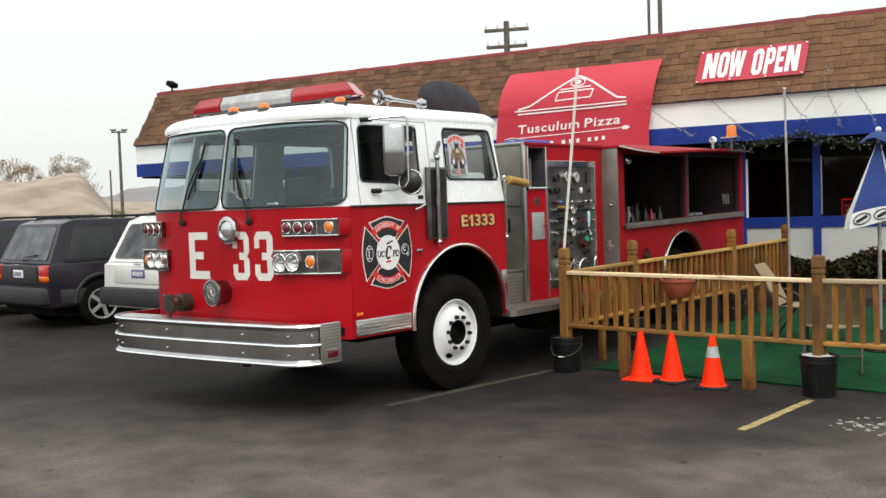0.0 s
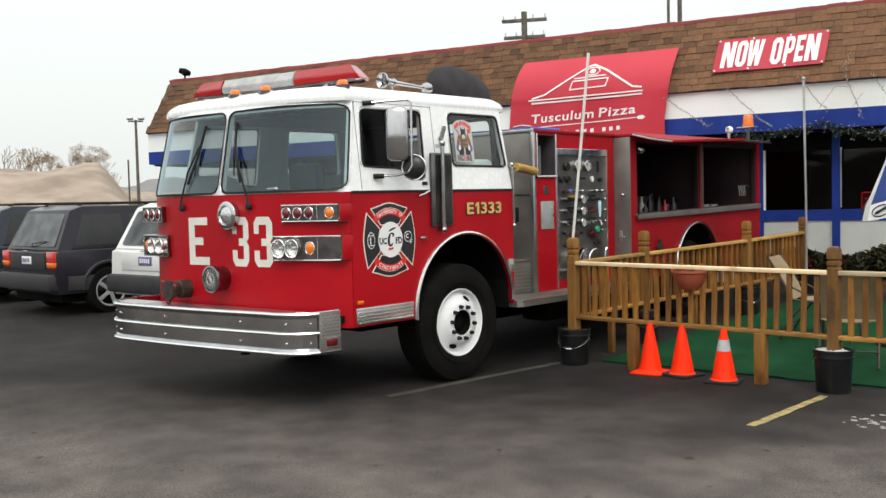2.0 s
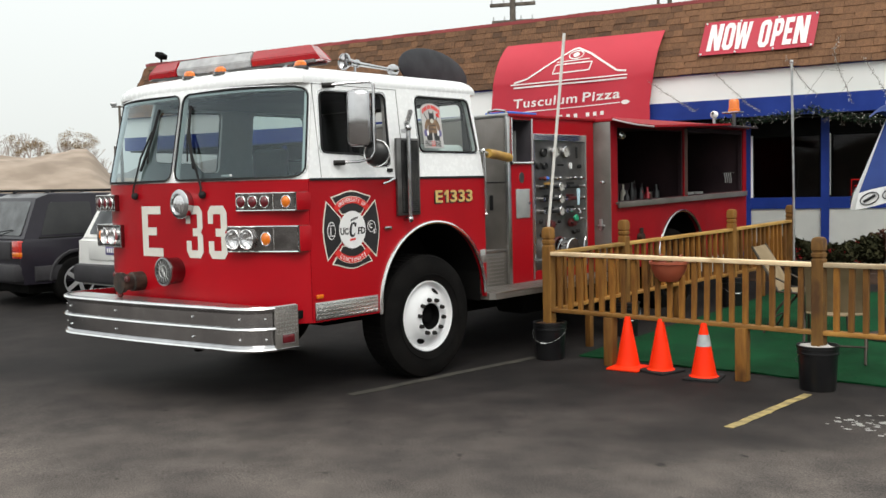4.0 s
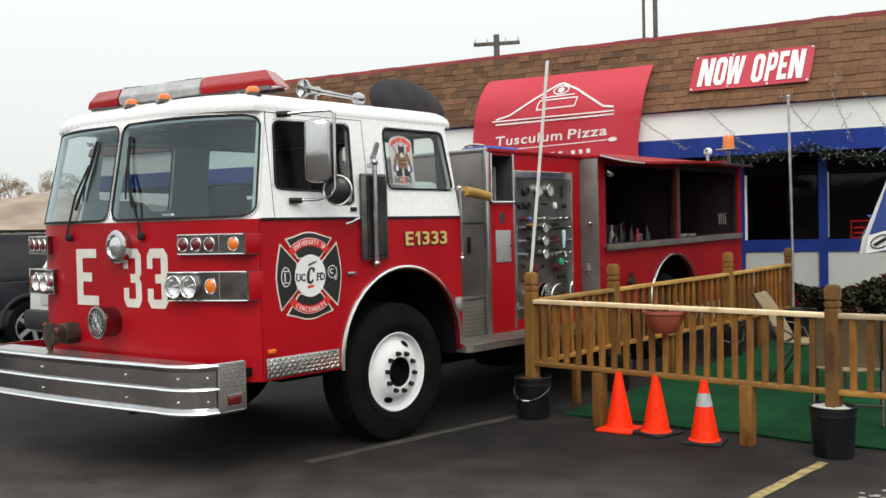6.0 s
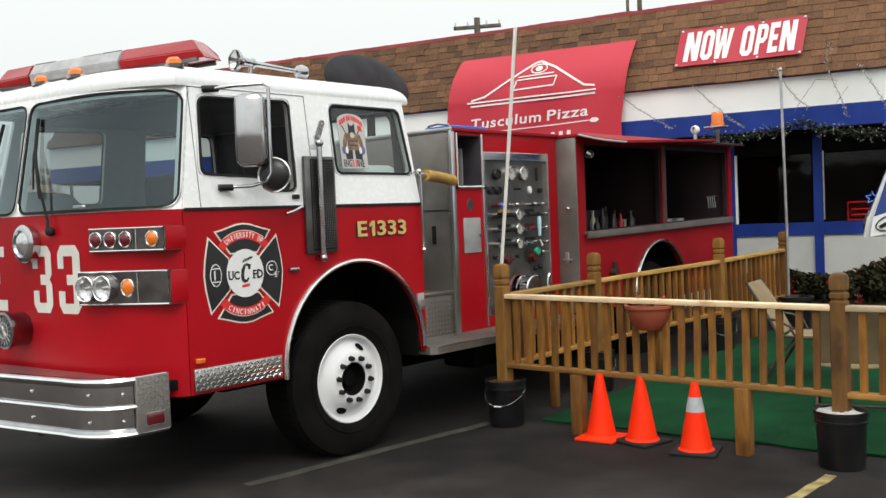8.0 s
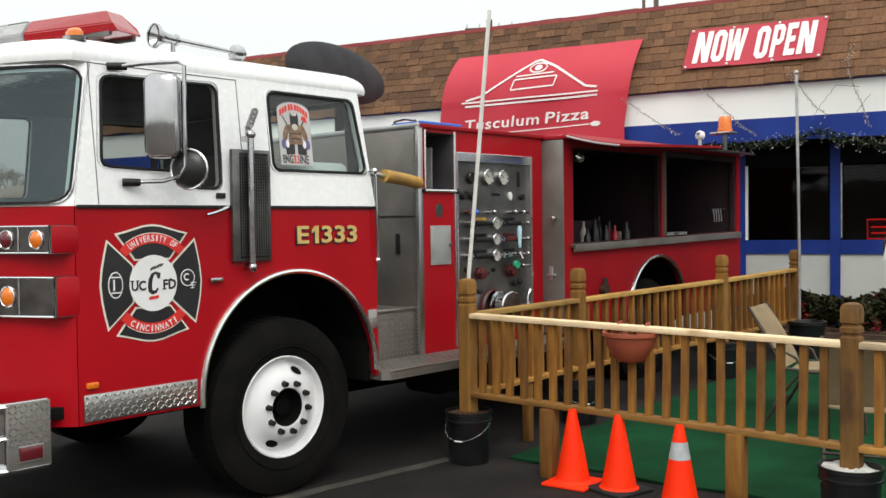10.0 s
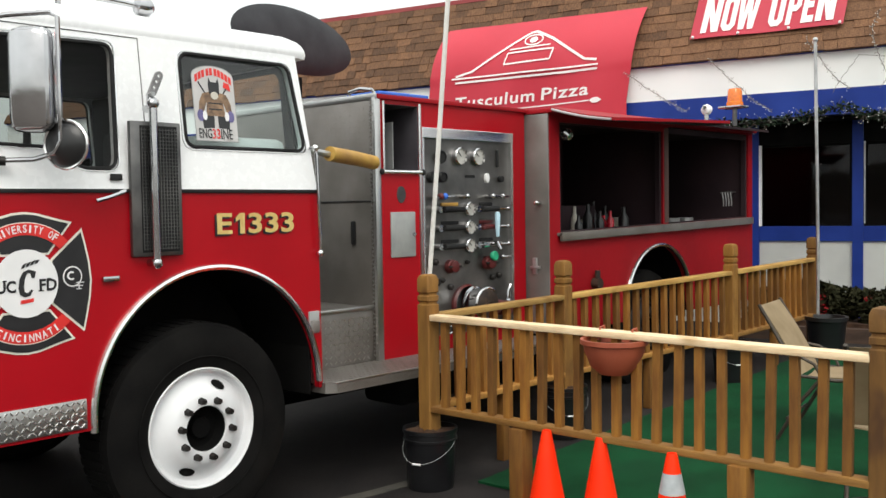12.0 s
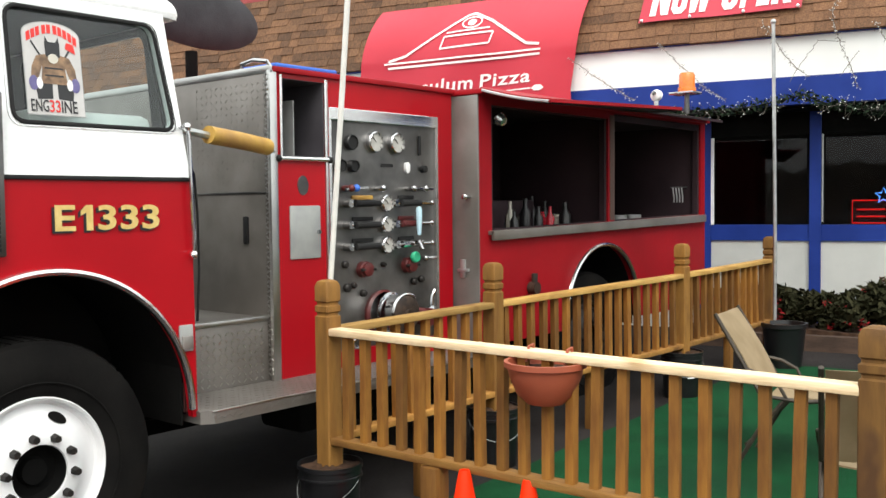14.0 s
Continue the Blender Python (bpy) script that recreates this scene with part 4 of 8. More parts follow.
def build_side_fittings():
    # tread plate trim with raised diamonds
    part("tread_strip", B(0.0, 0.012, -1.265, -0.62, 0.635, 0.77), PLATE, engine, "bright diamond tread strip")
    bm = bmesh.new()
    for i in range(26):
        for j in range(5):
            y, z = -1.25 + i * 0.0245, 0.65 + j * 0.026
            mm = Matrix.Translation((0.013, y, z)) @ Matrix.Rotation(radians(45 if (i + j) % 2 else -45), 4, "X") @ Matrix.Diagonal((0.004, 0.02, 0.006, 1))
            bmesh.ops.create_cube(bm, size=1, matrix=mm)
    tagged(part("tread_lug", bm, BRIGHT, engine), kind="stuff")
    part("marker", B(0.0, 0.02, -1.25, -1.19, 0.80, 0.83), LENS_AMBER, engine)
    flap = part("vent_flap", B(0.0, 0.014, 0.652, 0.722, 0.925, 1.045), PLAQUE, engine, "small grey socket flap")
    part("flap_lip", B(0.012, 0.026, 0.660, 0.716, 0.935, 0.995), BULKHEAD, flap)
    # air intake
    intake = part("air_intake", B(0.0, 0.03, -0.385, -0.12, 1.39, 2.02, bevel=0.008), GUNMETAL, engine, "tall stainless air intake grille")
    part("grille", B(0.028, 0.036, -0.335, -0.145, 1.41, 2.0, bevel=0), BLACK, intake)
    bm = bmesh.new()
    for i in range(12):
        y = -0.333 + i * 0.0158
        box(bm, 0.036, 0.040, y, y + 0.003, 1.42, 1.99)
    for j in range(34):
        z = 1.425 + j * 0.0168
        box(bm, 0.036, 0.041, -0.335, -0.145, z, z + 0.003)
    tagged(part("mesh", bm, GUNMETAL, intake), kind="stuff")
    bm = rod(bmesh.new(), (0.065, -0.285, 1.36), (0.065, -0.285, 2.10), 0.02, seg=12)
    ball(bm, (0.065, -0.285, 1.36), 0.028)
    ball(bm, (0.065, -0.285, 2.10), 0.03)
    rod(bm, (0, -0.285, 1.36), (0.065, -0.285, 1.36), 0.018)
    rod(bm, (0, -0.285, 2.08), (0.065, -0.285, 2.08), 0.018)
    bar = part("grab_bar", bm, CHROME, intake)
    bm = box(bmesh.new(), 0.035, 0.06, -0.302, -0.272, 2.10, 2.15, bevel=0.005)
    clamp = part("spotlight_bracket", bm, CHROME, engine, "tilted chrome bracket with drilled holes")
    tilt = Matrix.Translation((0.055, -0.288, 2.135)) @ Matrix.Rotation(radians(-24), 4, "X")
    outline = rounded(-0.019, 0.019, 0.0, 0.125, 0.018, 5)
    drilled = [[(0.009 * math.cos(2 * math.pi * k / 10), zc - 0.009 * math.sin(2 * math.pi * k / 10)) for k in range(10)] for zc in (0.045, 0.075, 0.105)]
    bm = plate(bmesh.new(), outline, drilled, lambda a, b: tilt @ Vector((0.008, a, b)), lambda a, b: tilt @ Vector((-0.008, a, b)))
    part("bracket_plate", bm, LAMP_BOX, clamp, soft=False)
    part("bracket_bolt", R((0.03, -0.288, 2.142), (0.08, -0.288, 2.142), 0.011, seg=8), GALV, clamp)
    # door furniture
    part("badge", B(0.0, 0.01, -0.475, -0.415, 1.745, 1.775), BLACK, engine)
    bm = sweep(bmesh.new(), [(0.0, -0.40, 1.70), (0.035, -0.42, 1.695), (0.045, -0.50, 1.668), (0.04, -0.56, 1.652)], 0.010, 6)
    part("door_handle", bm, CHROME, engine)
    part("key_lock", B(0.0, 0.022, -0.53, -0.45, 1.285, 1.31), CHROME, engine)
    # rear grab rail of the cab
    bm = sweep(bmesh.new(), [(-0.02, 0.70, 1.93), (0.025, 0.705, 1.93), (0.03, 0.71, 1.89), (0.03, 0.725, 1.43), (0.025, 0.725, 1.36), (-0.01, 0.725, 1.36)], 0.010, 8)
    rail = part("grab_rail", bm, CHROME, engine)
    for p in ((0.025, 0.705, 1.93), (0.025, 0.725, 1.36)):
        part("rail_end", ball(bmesh.new(), p, 0.02), BRIGHT, rail)
    # unit number in gold with a dark shade
    for off, mat, dy in ((0.003, DECAL_BLACK, -0.011), (0.006, GOLD, 0)):
        bm = bmesh.new()
        for quad in ([(0.025, 0), (0.055, 0), (0.055, 0.105), (0.025, 0.105)], [(0, 0.060), (0.025, 0.074), (0.025, 0.105), (0, 0.082)]):
            bm.faces.new([bm.verts.new((off, 0.197 + a + dy, 1.482 + b + 0.8 * dy)) for a, b in quad])
        part("unit_number", bm, mat, engine, "gold unit number character with a dark shade", soft=False)
        for ch, a, w in (("E", 0.0, 0.088), ("3", 0.188, 0.083), ("3", 0.292, 0.083), ("3", 0.395, 0.083)):
            lettering(ch, 0.105, mat, basis((off, 0.085 + a + dy, 1.482 + 0.8 * dy), (0, 1, 0), (0, 0, 1)), engine, "unit_number", "gold unit number character with a dark shade", width=w, bold=0.022)


build_side_fittings()


def flat_on_side(loops, x, mat, parent, name, label=""):
    """Flat shapes on the cab's side, from loops of (y, z)."""
    bm = bmesh.new()
    for lp in loops:
        f = bm.faces.new([bm.verts.new((x, a, b)) for a, b in lp])
    r = bmesh.ops.extrude_face_region(bm, geom=list(bm.faces))
    bmesh.ops.translate(bm, verts=[v for v in r["geom"] if isinstance(v, bmesh.types.BMVert)], vec=(-0.0015, 0, 0))
    return part(name, bm, mat, parent, label, soft=False)


def grown(loop, g):
    """A loop of (a, b) pairs, counter-clockwise, moved outwards by g."""
    out, n = [], len(loop)
    for i in range(n):
        p, q, r = Vector(loop[i - 1]), Vector(loop[i]), Vector(loop[(i + 1) % n])
        d0, d1 = (q - p).normalized(), (r - q).normalized()
        n0, n1 = Vector((d0.y, -d0.x)), Vector((d1.y, -d1.x))
        b = (n0 + n1).normalized()
        out.append(tuple(q + b * min(g / max(b.dot(n0), 0.35), 2.2 * g)))
    return out


def build_emblem():
    cy, cz = -0.872, 1.302
    put = lambda lp: [(cy + a, cz + b) for a, b in lp]
    # four flared arms: the upright ones with a peaked brim, the level ones with a bowed end
    brim = [(0.194, 0.252), (0.150, 0.262), (0.100, 0.276), (0.050, 0.290), (0.0, 0.295)]
    brim += [(-a, b) for a, b in brim[-2::-1]]
    upper = [(-0.098, 0.128), (0.098, 0.128)] + brim
    bow = [(0.249, -0.212), (0.264, -0.150), (0.278, -0.080), (0.286, 0.0)]
    bow += [(a, -b) for a, b in bow[-2::-1]]
    level = [(0.118, 0.092), (0.118, -0.092)] + bow
    arms = [upper, [(-a, -b) for a, b in upper], level, [(-a, -b) for a, b in level]]
    badge = flat_on_side([put(grown(lp, 0.010)) for lp in arms], 0.003, BADGE_EDGE, engine, "emblem", "Maltese cross fire department emblem decal")
    flat_on_side([put(lp) for lp in arms], 0.006, DECAL_BLACK, badge, "emblem_field")
    arc = lambda r, a0, a1, n=14: [(r * math.cos(radians(a0 + (a1 - a0) * k / n)), r * math.sin(radians(a0 + (a1 - a0) * k / n))) for k in range(n + 1)]
    for a in (43, 223):
        flat_on_side([put(arc(0.258, a, a + 94) + arc(0.207, a + 94, a))], 0.0095, DECAL_RED, badge, "scroll", "bright red scroll")
        flat_on_side([put(arc(0.262, a + 11, a + 83) + arc(0.256, a + 83, a + 11))], 0.008, BADGE_EDGE, badge, "scroll_edge")
    disc = [(0.138 * math.cos(2 * math.pi * k / 40), 0.146 * math.sin(2 * math.pi * k / 40)) for k in range(40)]
    flat_on_side([put(disc)], 0.012, DECAL_WHITE, badge, "medallion")
    # words round the scrolls
    for word, a0, a1, top in (("UNIVERSITY OF", 127, 53, True), ("CINCINNATI", 235, 305, False)):
        for i, ch in enumerate(word):
            if ch == " ":
                continue
            a = radians(a0 + (a1 - a0) * (i + 0.5) / len(word))
            r = 0.217 if top else 0.250
            rad = Vector((0, math.cos(a), math.sin(a)))
            up = rad if top else -rad
            ex = Vector((0, up.z, -up.y))
            w = 0.008 if ch == "I" else 0.0175 if top else 0.022
            lettering(ch, 0.033, DECAL_WHITE, basis(Vector((0.011, cy, cz)) + rad * r - ex * w / 2, ex, up), badge, "letter", width=w, bold=0.016, depth=0.001)
    for word, y0, w in (("UC", -0.128, 0.082), ("FD", 0.054, 0.076)):
        lettering(word, 0.052, DECAL_BLACK, basis((0.0135, cy + y0, cz - 0.036), (0, 1, 0), (0, 0, 1)), badge, "letter", width=w, bold=0.03, depth=0.001)
    # their serifs
    for y0, z0, w in ((-0.133, 0.0135, 0.020), (-0.101, 0.0135, 0.018), (0.049, -0.037, 0.024), (0.090, -0.037, 0.016), (0.090, 0.0135, 0.016)):
        flat_on_side([put([(y0, z0), (y0 + w, z0), (y0 + w, z0 + 0.005), (y0, z0 + 0.005)])], 0.014, DECAL_BLACK, badge, "serif")
    # the slanted letter with claws over it
    big = [(0.034, 0.022), (0.040, 0.050), (0.010, 0.060), (-0.014, 0.050), (-0.030, 0.022), (-0.036, -0.018), (-0.030, -0.046), (-0.010, -0.058), (0.014, -0.052), (0.026, -0.030), (0.018, -0.026), (0.004, -0.040), (-0.010, -0.036), (-0.013, -0.014), (-0.008, 0.020), (0.002, 0.044), (0.016, 0.044), (0.022, 0.022)]
    flat_on_side([put(big)], 0.0145, DECAL_BLACK, badge, "letter")
    claws = [put([(-0.022 + 0.019 * k, 0.064 + 0.006 * k), (-0.010 + 0.019 * k, 0.067 + 0.006 * k), (0.002 + 0.019 * k, 0.088 + 0.006 * min(k, 2)), (-0.016 + 0.019 * k, 0.080 + 0.006 * k)]) for k in range(4)]
    flat_on_side(claws, 0.0145, DECAL_BLACK, badge, "paw_claws")
    flat_on_side([put([(-0.030, -0.086), (0.026, -0.080), (0.028, -0.064), (-0.028, -0.070)])], 0.0145, DECAL_RED, badge, "paw_bar")
    # a ball in one arm, a helmet in the other
    c = -0.212
    oval = lambda c, d, rx, rz, n=24: [(c + rx * math.cos(2 * math.pi * k / n), d + rz * math.sin(2 * math.pi * k / n)) for k in range(n)]
    flat_on_side([put(oval(c, 0, 0.041, 0.068))], 0.008, DECAL_WHITE, badge, "ball_outline")
    flat_on_side([put(oval(c, 0, 0.035, 0.061))], 0.0095, DECAL_BLACK, badge, "ball_field")
    for b in (-0.042, 0.036):
        flat_on_side([put([(c - 0.026, b), (c + 0.026, b), (c + 0.026, b + 0.007), (c - 0.026, b + 0.007)])], 0.011, DECAL_WHITE, badge, "ball_stripe")
    flat_on_side([put([(c - 0.014, -0.028), (c - 0.005, -0.028), (c - 0.005, 0.028), (c - 0.014, 0.028)])], 0.011, DECAL_WHITE, badge, "ball_lacing")
    c = 0.205
    flat_on_side([put(oval(c, 0.018, 0.044, 0.046))], 0.008, DECAL_WHITE, badge, "helmet_outline")
    flat_on_side([put(oval(c, 0.018, 0.038, 0.040))], 0.0095, DECAL_BLACK, badge, "helmet_field")
    mark = arc(0.020, 50, 310, 10) + arc(0.012, 310, 50, 10)
    flat_on_side([put([(c - 0.006 + a, 0.022 + b) for a, b in mark])], 0.011, DECAL_WHITE, badge, "helmet_mark")
    for k in range(3):
        b = -0.008 - 0.014 * k
        flat_on_side([put([(c + 0.014, b - 0.004), (c + 0.050 - 0.006 * k, b - 0.004), (c + 0.050 - 0.006 * k, b), (c + 0.014, b)])], 0.0125, DECAL_WHITE, badge, "face_guard")
    flat_on_side([put([(c + 0.024, -0.040), (c + 0.029, -0.040), (c + 0.029, -0.006), (c + 0.024, -0.006)])], 0.0125, DECAL_WHITE, badge, "face_guard")


build_emblem()


def build_window_sticker():
    x = 0.0
    f = lambda a, b, o=0.0: side(a, b, -0.006 + o)

    def flat(lp, o, mat, name, parent, label=""):
        bm = bmesh.new()
        bm.faces.new([bm.verts.new(f(a, b, o)) for a, b in lp])
        r = bmesh.ops.extrude_face_region(bm, geom=list(bm.faces))
        bmesh.ops.translate(bm, verts=[v for v in r["geom"] if isinstance(v, bmesh.types.BMVert)], vec=(-0.001, 0, 0))
        return part(name, bm, mat, parent, label, soft=False)
    y0, y1, z0, z1 = 0.012, 0.252, 1.95, 2.325
    top = [(y0 + (y1 - y0) * (0.5 - 0.5 * math.cos(math.pi * k / 12)), z1 - 0.055 + 0.055 * math.sin(math.pi * k / 12)) for k in range(13)]
    st = flat([(y0, z0), (y1, z0)] + top[::-1], 0.002, STICKER, "window_sticker", engine, "white window sticker with a bearded firefighter figure")
    cy = (y0 + y1) / 2
    arc = [(cy - 0.108 + 0.216 * k / 10, z1 - 0.052 + 0.042 * math.sin(math.pi * k / 10)) for k in range(11)]
    blob = lambda c, d, rx, rz, n=12: [(c + rx * math.cos(2 * math.pi * k / n), d + rz * math.sin(2 * math.pi * k / n)) for k in range(n)]
    for k in (0, 1, 2, 3.3, 4.3, 5.6, 6.6, 7.6, 8.6, 9.6):
        a, b = cy - 0.105 + 0.0205 * k, cy - 0.105 + 0.0205 * k + 0.016
        h = lambda q: z1 - 0.052 + 0.044 * math.sin(math.pi * (q - cy + 0.108) / 0.216)
        flat([(a, h(a) - 0.036), (b, h(b) - 0.036), (b, h(b)), (a, h(a))], 0.0035, DECAL_RED, "sticker_bar", st)
    edge = [(y0, z0), (y1, z0)] + top[::-1]
    mid_y, mid_z = (y0 + y1) / 2, (z0 + z1) / 2
    flat([(mid_y + (a - mid_y) * 1.03, mid_z + (b - mid_z) * 1.022) for a, b in edge], 0.0005, PLAQUE, "sticker_edge", st)
    # boots and trousers, coat, arms and gauntlets, beard, mask and two tools
    for k in (-1, 1):
        flat([(cy + k * 0.012, 2.015), (cy + k * 0.075, 2.010), (cy + k * 0.080, 2.055), (cy + k * 0.050, 2.10), (cy + k * 0.010, 2.09)], 0.0032, DECAL_BLACK, "sticker_print", st)
        flat([(cy + k * 0.030, 2.195), (cy + k * 0.070, 2.185), (cy + k * 0.092, 2.14), (cy + k * 0.098, 2.085), (cy + k * 0.075, 2.07), (cy + k * 0.058, 2.12)][::k], 0.0036, DECAL_BROWN, "sticker_print", st)
        flat(blob(cy + k * 0.088, 2.075, 0.020, 0.030), 0.0042, DECAL_PURPLE, "sticker_print", st)
        flat(blob(cy + k * 0.064, 2.075, 0.013, 0.024), 0.0046, DECAL_WHITE, "sticker_print", st)
        flat([(cy + k * 0.085, 2.245), (cy + k * 0.091, 2.240), (cy + k * 0.040, 2.160), (cy + k * 0.034, 2.165)][::k], 0.0034, DECAL_BLACK, "sticker_print", st)
        flat([(cy + k * 0.010, 2.235), (cy + k * 0.030, 2.235), (cy + k * 0.028, 2.268)][::k], 0.0052, DECAL_BLACK, "sticker_print", st)
    flat([(cy - 0.055, 2.075), (cy + 0.055, 2.075), (cy + 0.048, 2.14), (cy + 0.050, 2.19), (cy - 0.050, 2.19), (cy - 0.048, 2.14)], 0.004, DECAL_BROWN, "sticker_print", st)
    for b in (2.105, 2.135):
        flat([(cy - 0.040, b), (cy + 0.040, b), (cy + 0.038, b + 0.007), (cy - 0.038, b + 0.007)], 0.0046, DECAL_BLACK, "sticker_print", st)
    flat([(cy - 0.030, 2.185), (cy + 0.030, 2.185), (cy + 0.032, 2.245), (cy - 0.032, 2.245)], 0.005, DECAL_BLACK, "sticker_print", st)
    flat(blob(cy, 2.178, 0.022, 0.020), 0.006, BOTTLE_WHITE, "sticker_print", st)
    flat([(cy + 0.055, 2.225), (cy + 0.098, 2.205), (cy + 0.092, 2.243), (cy + 0.062, 2.25)], 0.005, DECAL_RED, "sticker_print", st)
    for word, a, w, mat in (("ENG", y0 + 0.013, 0.073, DECAL_BLACK), ("33", y0 + 0.09, 0.045, DECAL_RED), ("INE", y0 + 0.14, 0.068, DECAL_BLACK)):
        p = f(a, 1.96, 0.004)
        lettering(word, 0.05, mat, basis(p, (0, 1, 0), (-0.12, 0, 1)), st, "sticker_word", width=w, bold=0.01, depth=0.001)


build_window_sticker()


def build_mirror():
    mm = Matrix.Translation((0.115, -0.865, 2.155)) @ Matrix.Rotation(radians(40), 4, "Z")
    bm = box(bmesh.new(), -0.095, 0.095, -0.05, 0.05, -0.22, 0.22, bevel=0.045)
    bmesh.ops.bevel(bm, geom=list(bm.edges), offset=0.008, segments=2, affect="EDGES")
    bm.transform(mm)
    mir = part("wing_mirror", bm, CHROME, engine, "tall chrome wing mirror on a tube arm")
    bm = box(bmesh.new(), -0.08, 0.08, 0.044, 0.05, -0.2, 0.2)
    bm.transform(mm)
    part("mirror_glass", bm, MIRROR, mir, soft=False)
    top, low = mm @ Vector((0.115, 0, 0.25)), mm @ Vector((0.115, 0, -0.25))
    bm = sweep(bmesh.new(), [(-0.07, -1.02, 2.41), (0.05, -0.92, 2.425), (top.x - 0.03, top.y - 0.02, 2.43), (top.x, top.y, 2.41), (low.x, low.y, 1.90), (low.x - 0.02, low.y - 0.02, 1.85), (0.10, -0.86, 1.825), (0.0, -1.0, 1.82)], 0.011, 8)
    part("mirror_arm", bm, CHROME, mir)
    for p, q in (((0.0, -1.03, 1.82), (0.03, -0.95, 1.82)), ((-0.08, -1.06, 2.41), (-0.04, -0.97, 2.415))):
        part("arm_bracket", R(p, q, 0.02), NUT, mir)
    m = basis((0.20, -0.77, 1.885), (0.85, 0.5, 0), (0, 0, 1))
    bm = lathe(bmesh.new(), [(0, 0.03), (0.06, 0.022), (0.095, 0.0), (0.10, -0.008), (0.09, -0.012), (0, -0.012)], m, 28)
    part("round_mirror", bm, BLACK_GLOSS, mir, "round convex mirror")
    bm = sweep(bmesh.new(), [m @ Vector((0.1 * math.cos(a), 0.1 * math.sin(a), 0)) for a in np.linspace(0, 6.283, 29)[:-1]], 0.007, 6, closed=True)
    part("round_mirror_rim", bm, BRIGHT, mir)


build_mirror()


def build_roof_gear():
    # light bar
    a, b = Vector((-0.385, -0.77, 2.715)), Vector((-1.90, -1.37, 2.645))
    m = basis(a, b - a, (0, 0, 1))
    L = (b - a).length
    bar = new("light_bar")
    bar.parent = engine
    tagged(bar, "red and clear emergency light bar")
    sec = [(-0.135, -0.062), (0.135, -0.062), (0.145, -0.012), (0.085, 0.068), (-0.085, 0.068), (-0.145, -0.012)]

    def seg(t0, t1, mat, nm, cut0=0.0, cut1=0.0):
        """A length of dome; a cut end slopes back towards its top."""
        bm = bmesh.new()
        rings = []
        for t, cut in ((t0, cut0), (t1, cut1)):
            rings.append([bm.verts.new(m @ Vector((t * L + cut * (max(0, z + 0.02) / 0.088 - (0.25 if z < -0.05 else 0)), z, y * (1 - 0.25 * (abs(cut) > 0))))) for y, z in sec])
        for i in range(6):
            bm.faces.new((rings[0][i], rings[0][(i + 1) % 6], rings[1][(i + 1) % 6], rings[1][i]))
        bm.faces.new(rings[0])
        bm.faces.new(rings[1])
        bmesh.ops.bevel(bm, geom=list(bm.edges), offset=0.006, segments=2, affect="EDGES")
        return part(nm, bm, mat, bar, soft=False)
    seg(0.0, 0.362, LENS_RED, "red_dome", 0.08, 0)
    seg(0.366, 0.808, DOME_CLEAR, "clear_centre")
    seg(0.812, 1.0, LENS_RED, "red_dome", 0, -0.06)
    for t0, t1, mat in ((0.372, 0.46, GUNMETAL), (0.47, 0.56, PLAQUE), (0.70, 0.80, GUNMETAL)):
        bm = bmesh.new()
        mm = m @ Matrix.Translation(((t0 + t1) / 2 * L, 0.004, 0.0)) @ Matrix.Diagonal(((t1 - t0) * L, 0.131, 0.176, 1))
        bmesh.ops.create_cube(bm, size=1, matrix=mm)
        part("alley_lamp", bm, mat, bar)
    for t in (0.18, 0.82):
        bm = bmesh.new()
        p = m @ Vector((t * L, -0.05, 0))
        box(bm, p.x - 0.05, p.x + 0.05, p.y - 0.1, p.y + 0.1, 2.54, 2.66, bevel=0.01)
        part("mount", bm, CHROME, bar)
    bm = bmesh.new()
    rod(bm, m @ Vector((0.03, -0.068, 0.10)), m @ Vector((L - 0.03, -0.068, 0.10)), 0.014)
    rod(bm, m @ Vector((0.03, -0.068, -0.10)), m @ Vector((L - 0.03, -0.068, -0.10)), 0.014)
    part("base_rail", bm, GUNMETAL, bar)
    # torpedo marker lamps along the roof edge
    for x, y in ((-0.19, -1.17), (-0.86, -1.43), (-1.25, -1.46)):
        mm = Matrix.Translation((x, y, 2.545)) @ Matrix.Diagonal((1.5, 1, 1, 1))
        base = part("marker_lamp", lathe(bmesh.new(), [(0.05, -0.01), (0.052, 0.012), (0.03, 0.018), (0, 0.018)], mm, 18), CHROME, engine)
        part("lens", lathe(bmesh.new(), [(0.040, 0.014), (0.038, 0.038), (0.024, 0.055), (0, 0.058)], mm, 18), LENS_AMBER, base)
    # air horn
    hm = Matrix.Translation((-0.22, -0.69, 2.632)) @ Matrix.Rotation(radians(-93), 4, "X")
    bm = lathe(bmesh.new(), [(0.060, -0.014), (0.066, -0.018), (0.068, 0.0), (0.048, 0.022), (0.030, 0.055), (0.026, 0.115), (0.033, 0.118), (0.033, 0.134), (0.019, 0.138), (0.013, 0.49), (0.040, 0.50), (0.050, 0.53), (0.042, 0.565), (0.022, 0.585), (0, 0.59)], hm, 22)
    horn = part("air_horn", bm, CHROME, engine, "chrome air horn")
    bm = rod(bmesh.new(), (-0.22, -0.585, 2.625), (-0.22, -0.585, 2.50), 0.012)
    part("horn_mount", bm, CHROME, horn)
    part("horn_mount", R((-0.22, -0.155, 2.60), (-0.22, -0.155, 2.50), 0.012), CHROME, horn)
    bm = rod(bmesh.new(), (-2.2, -1.25, 2.50), (-2.32, -1.3, 2.54), 0.012)
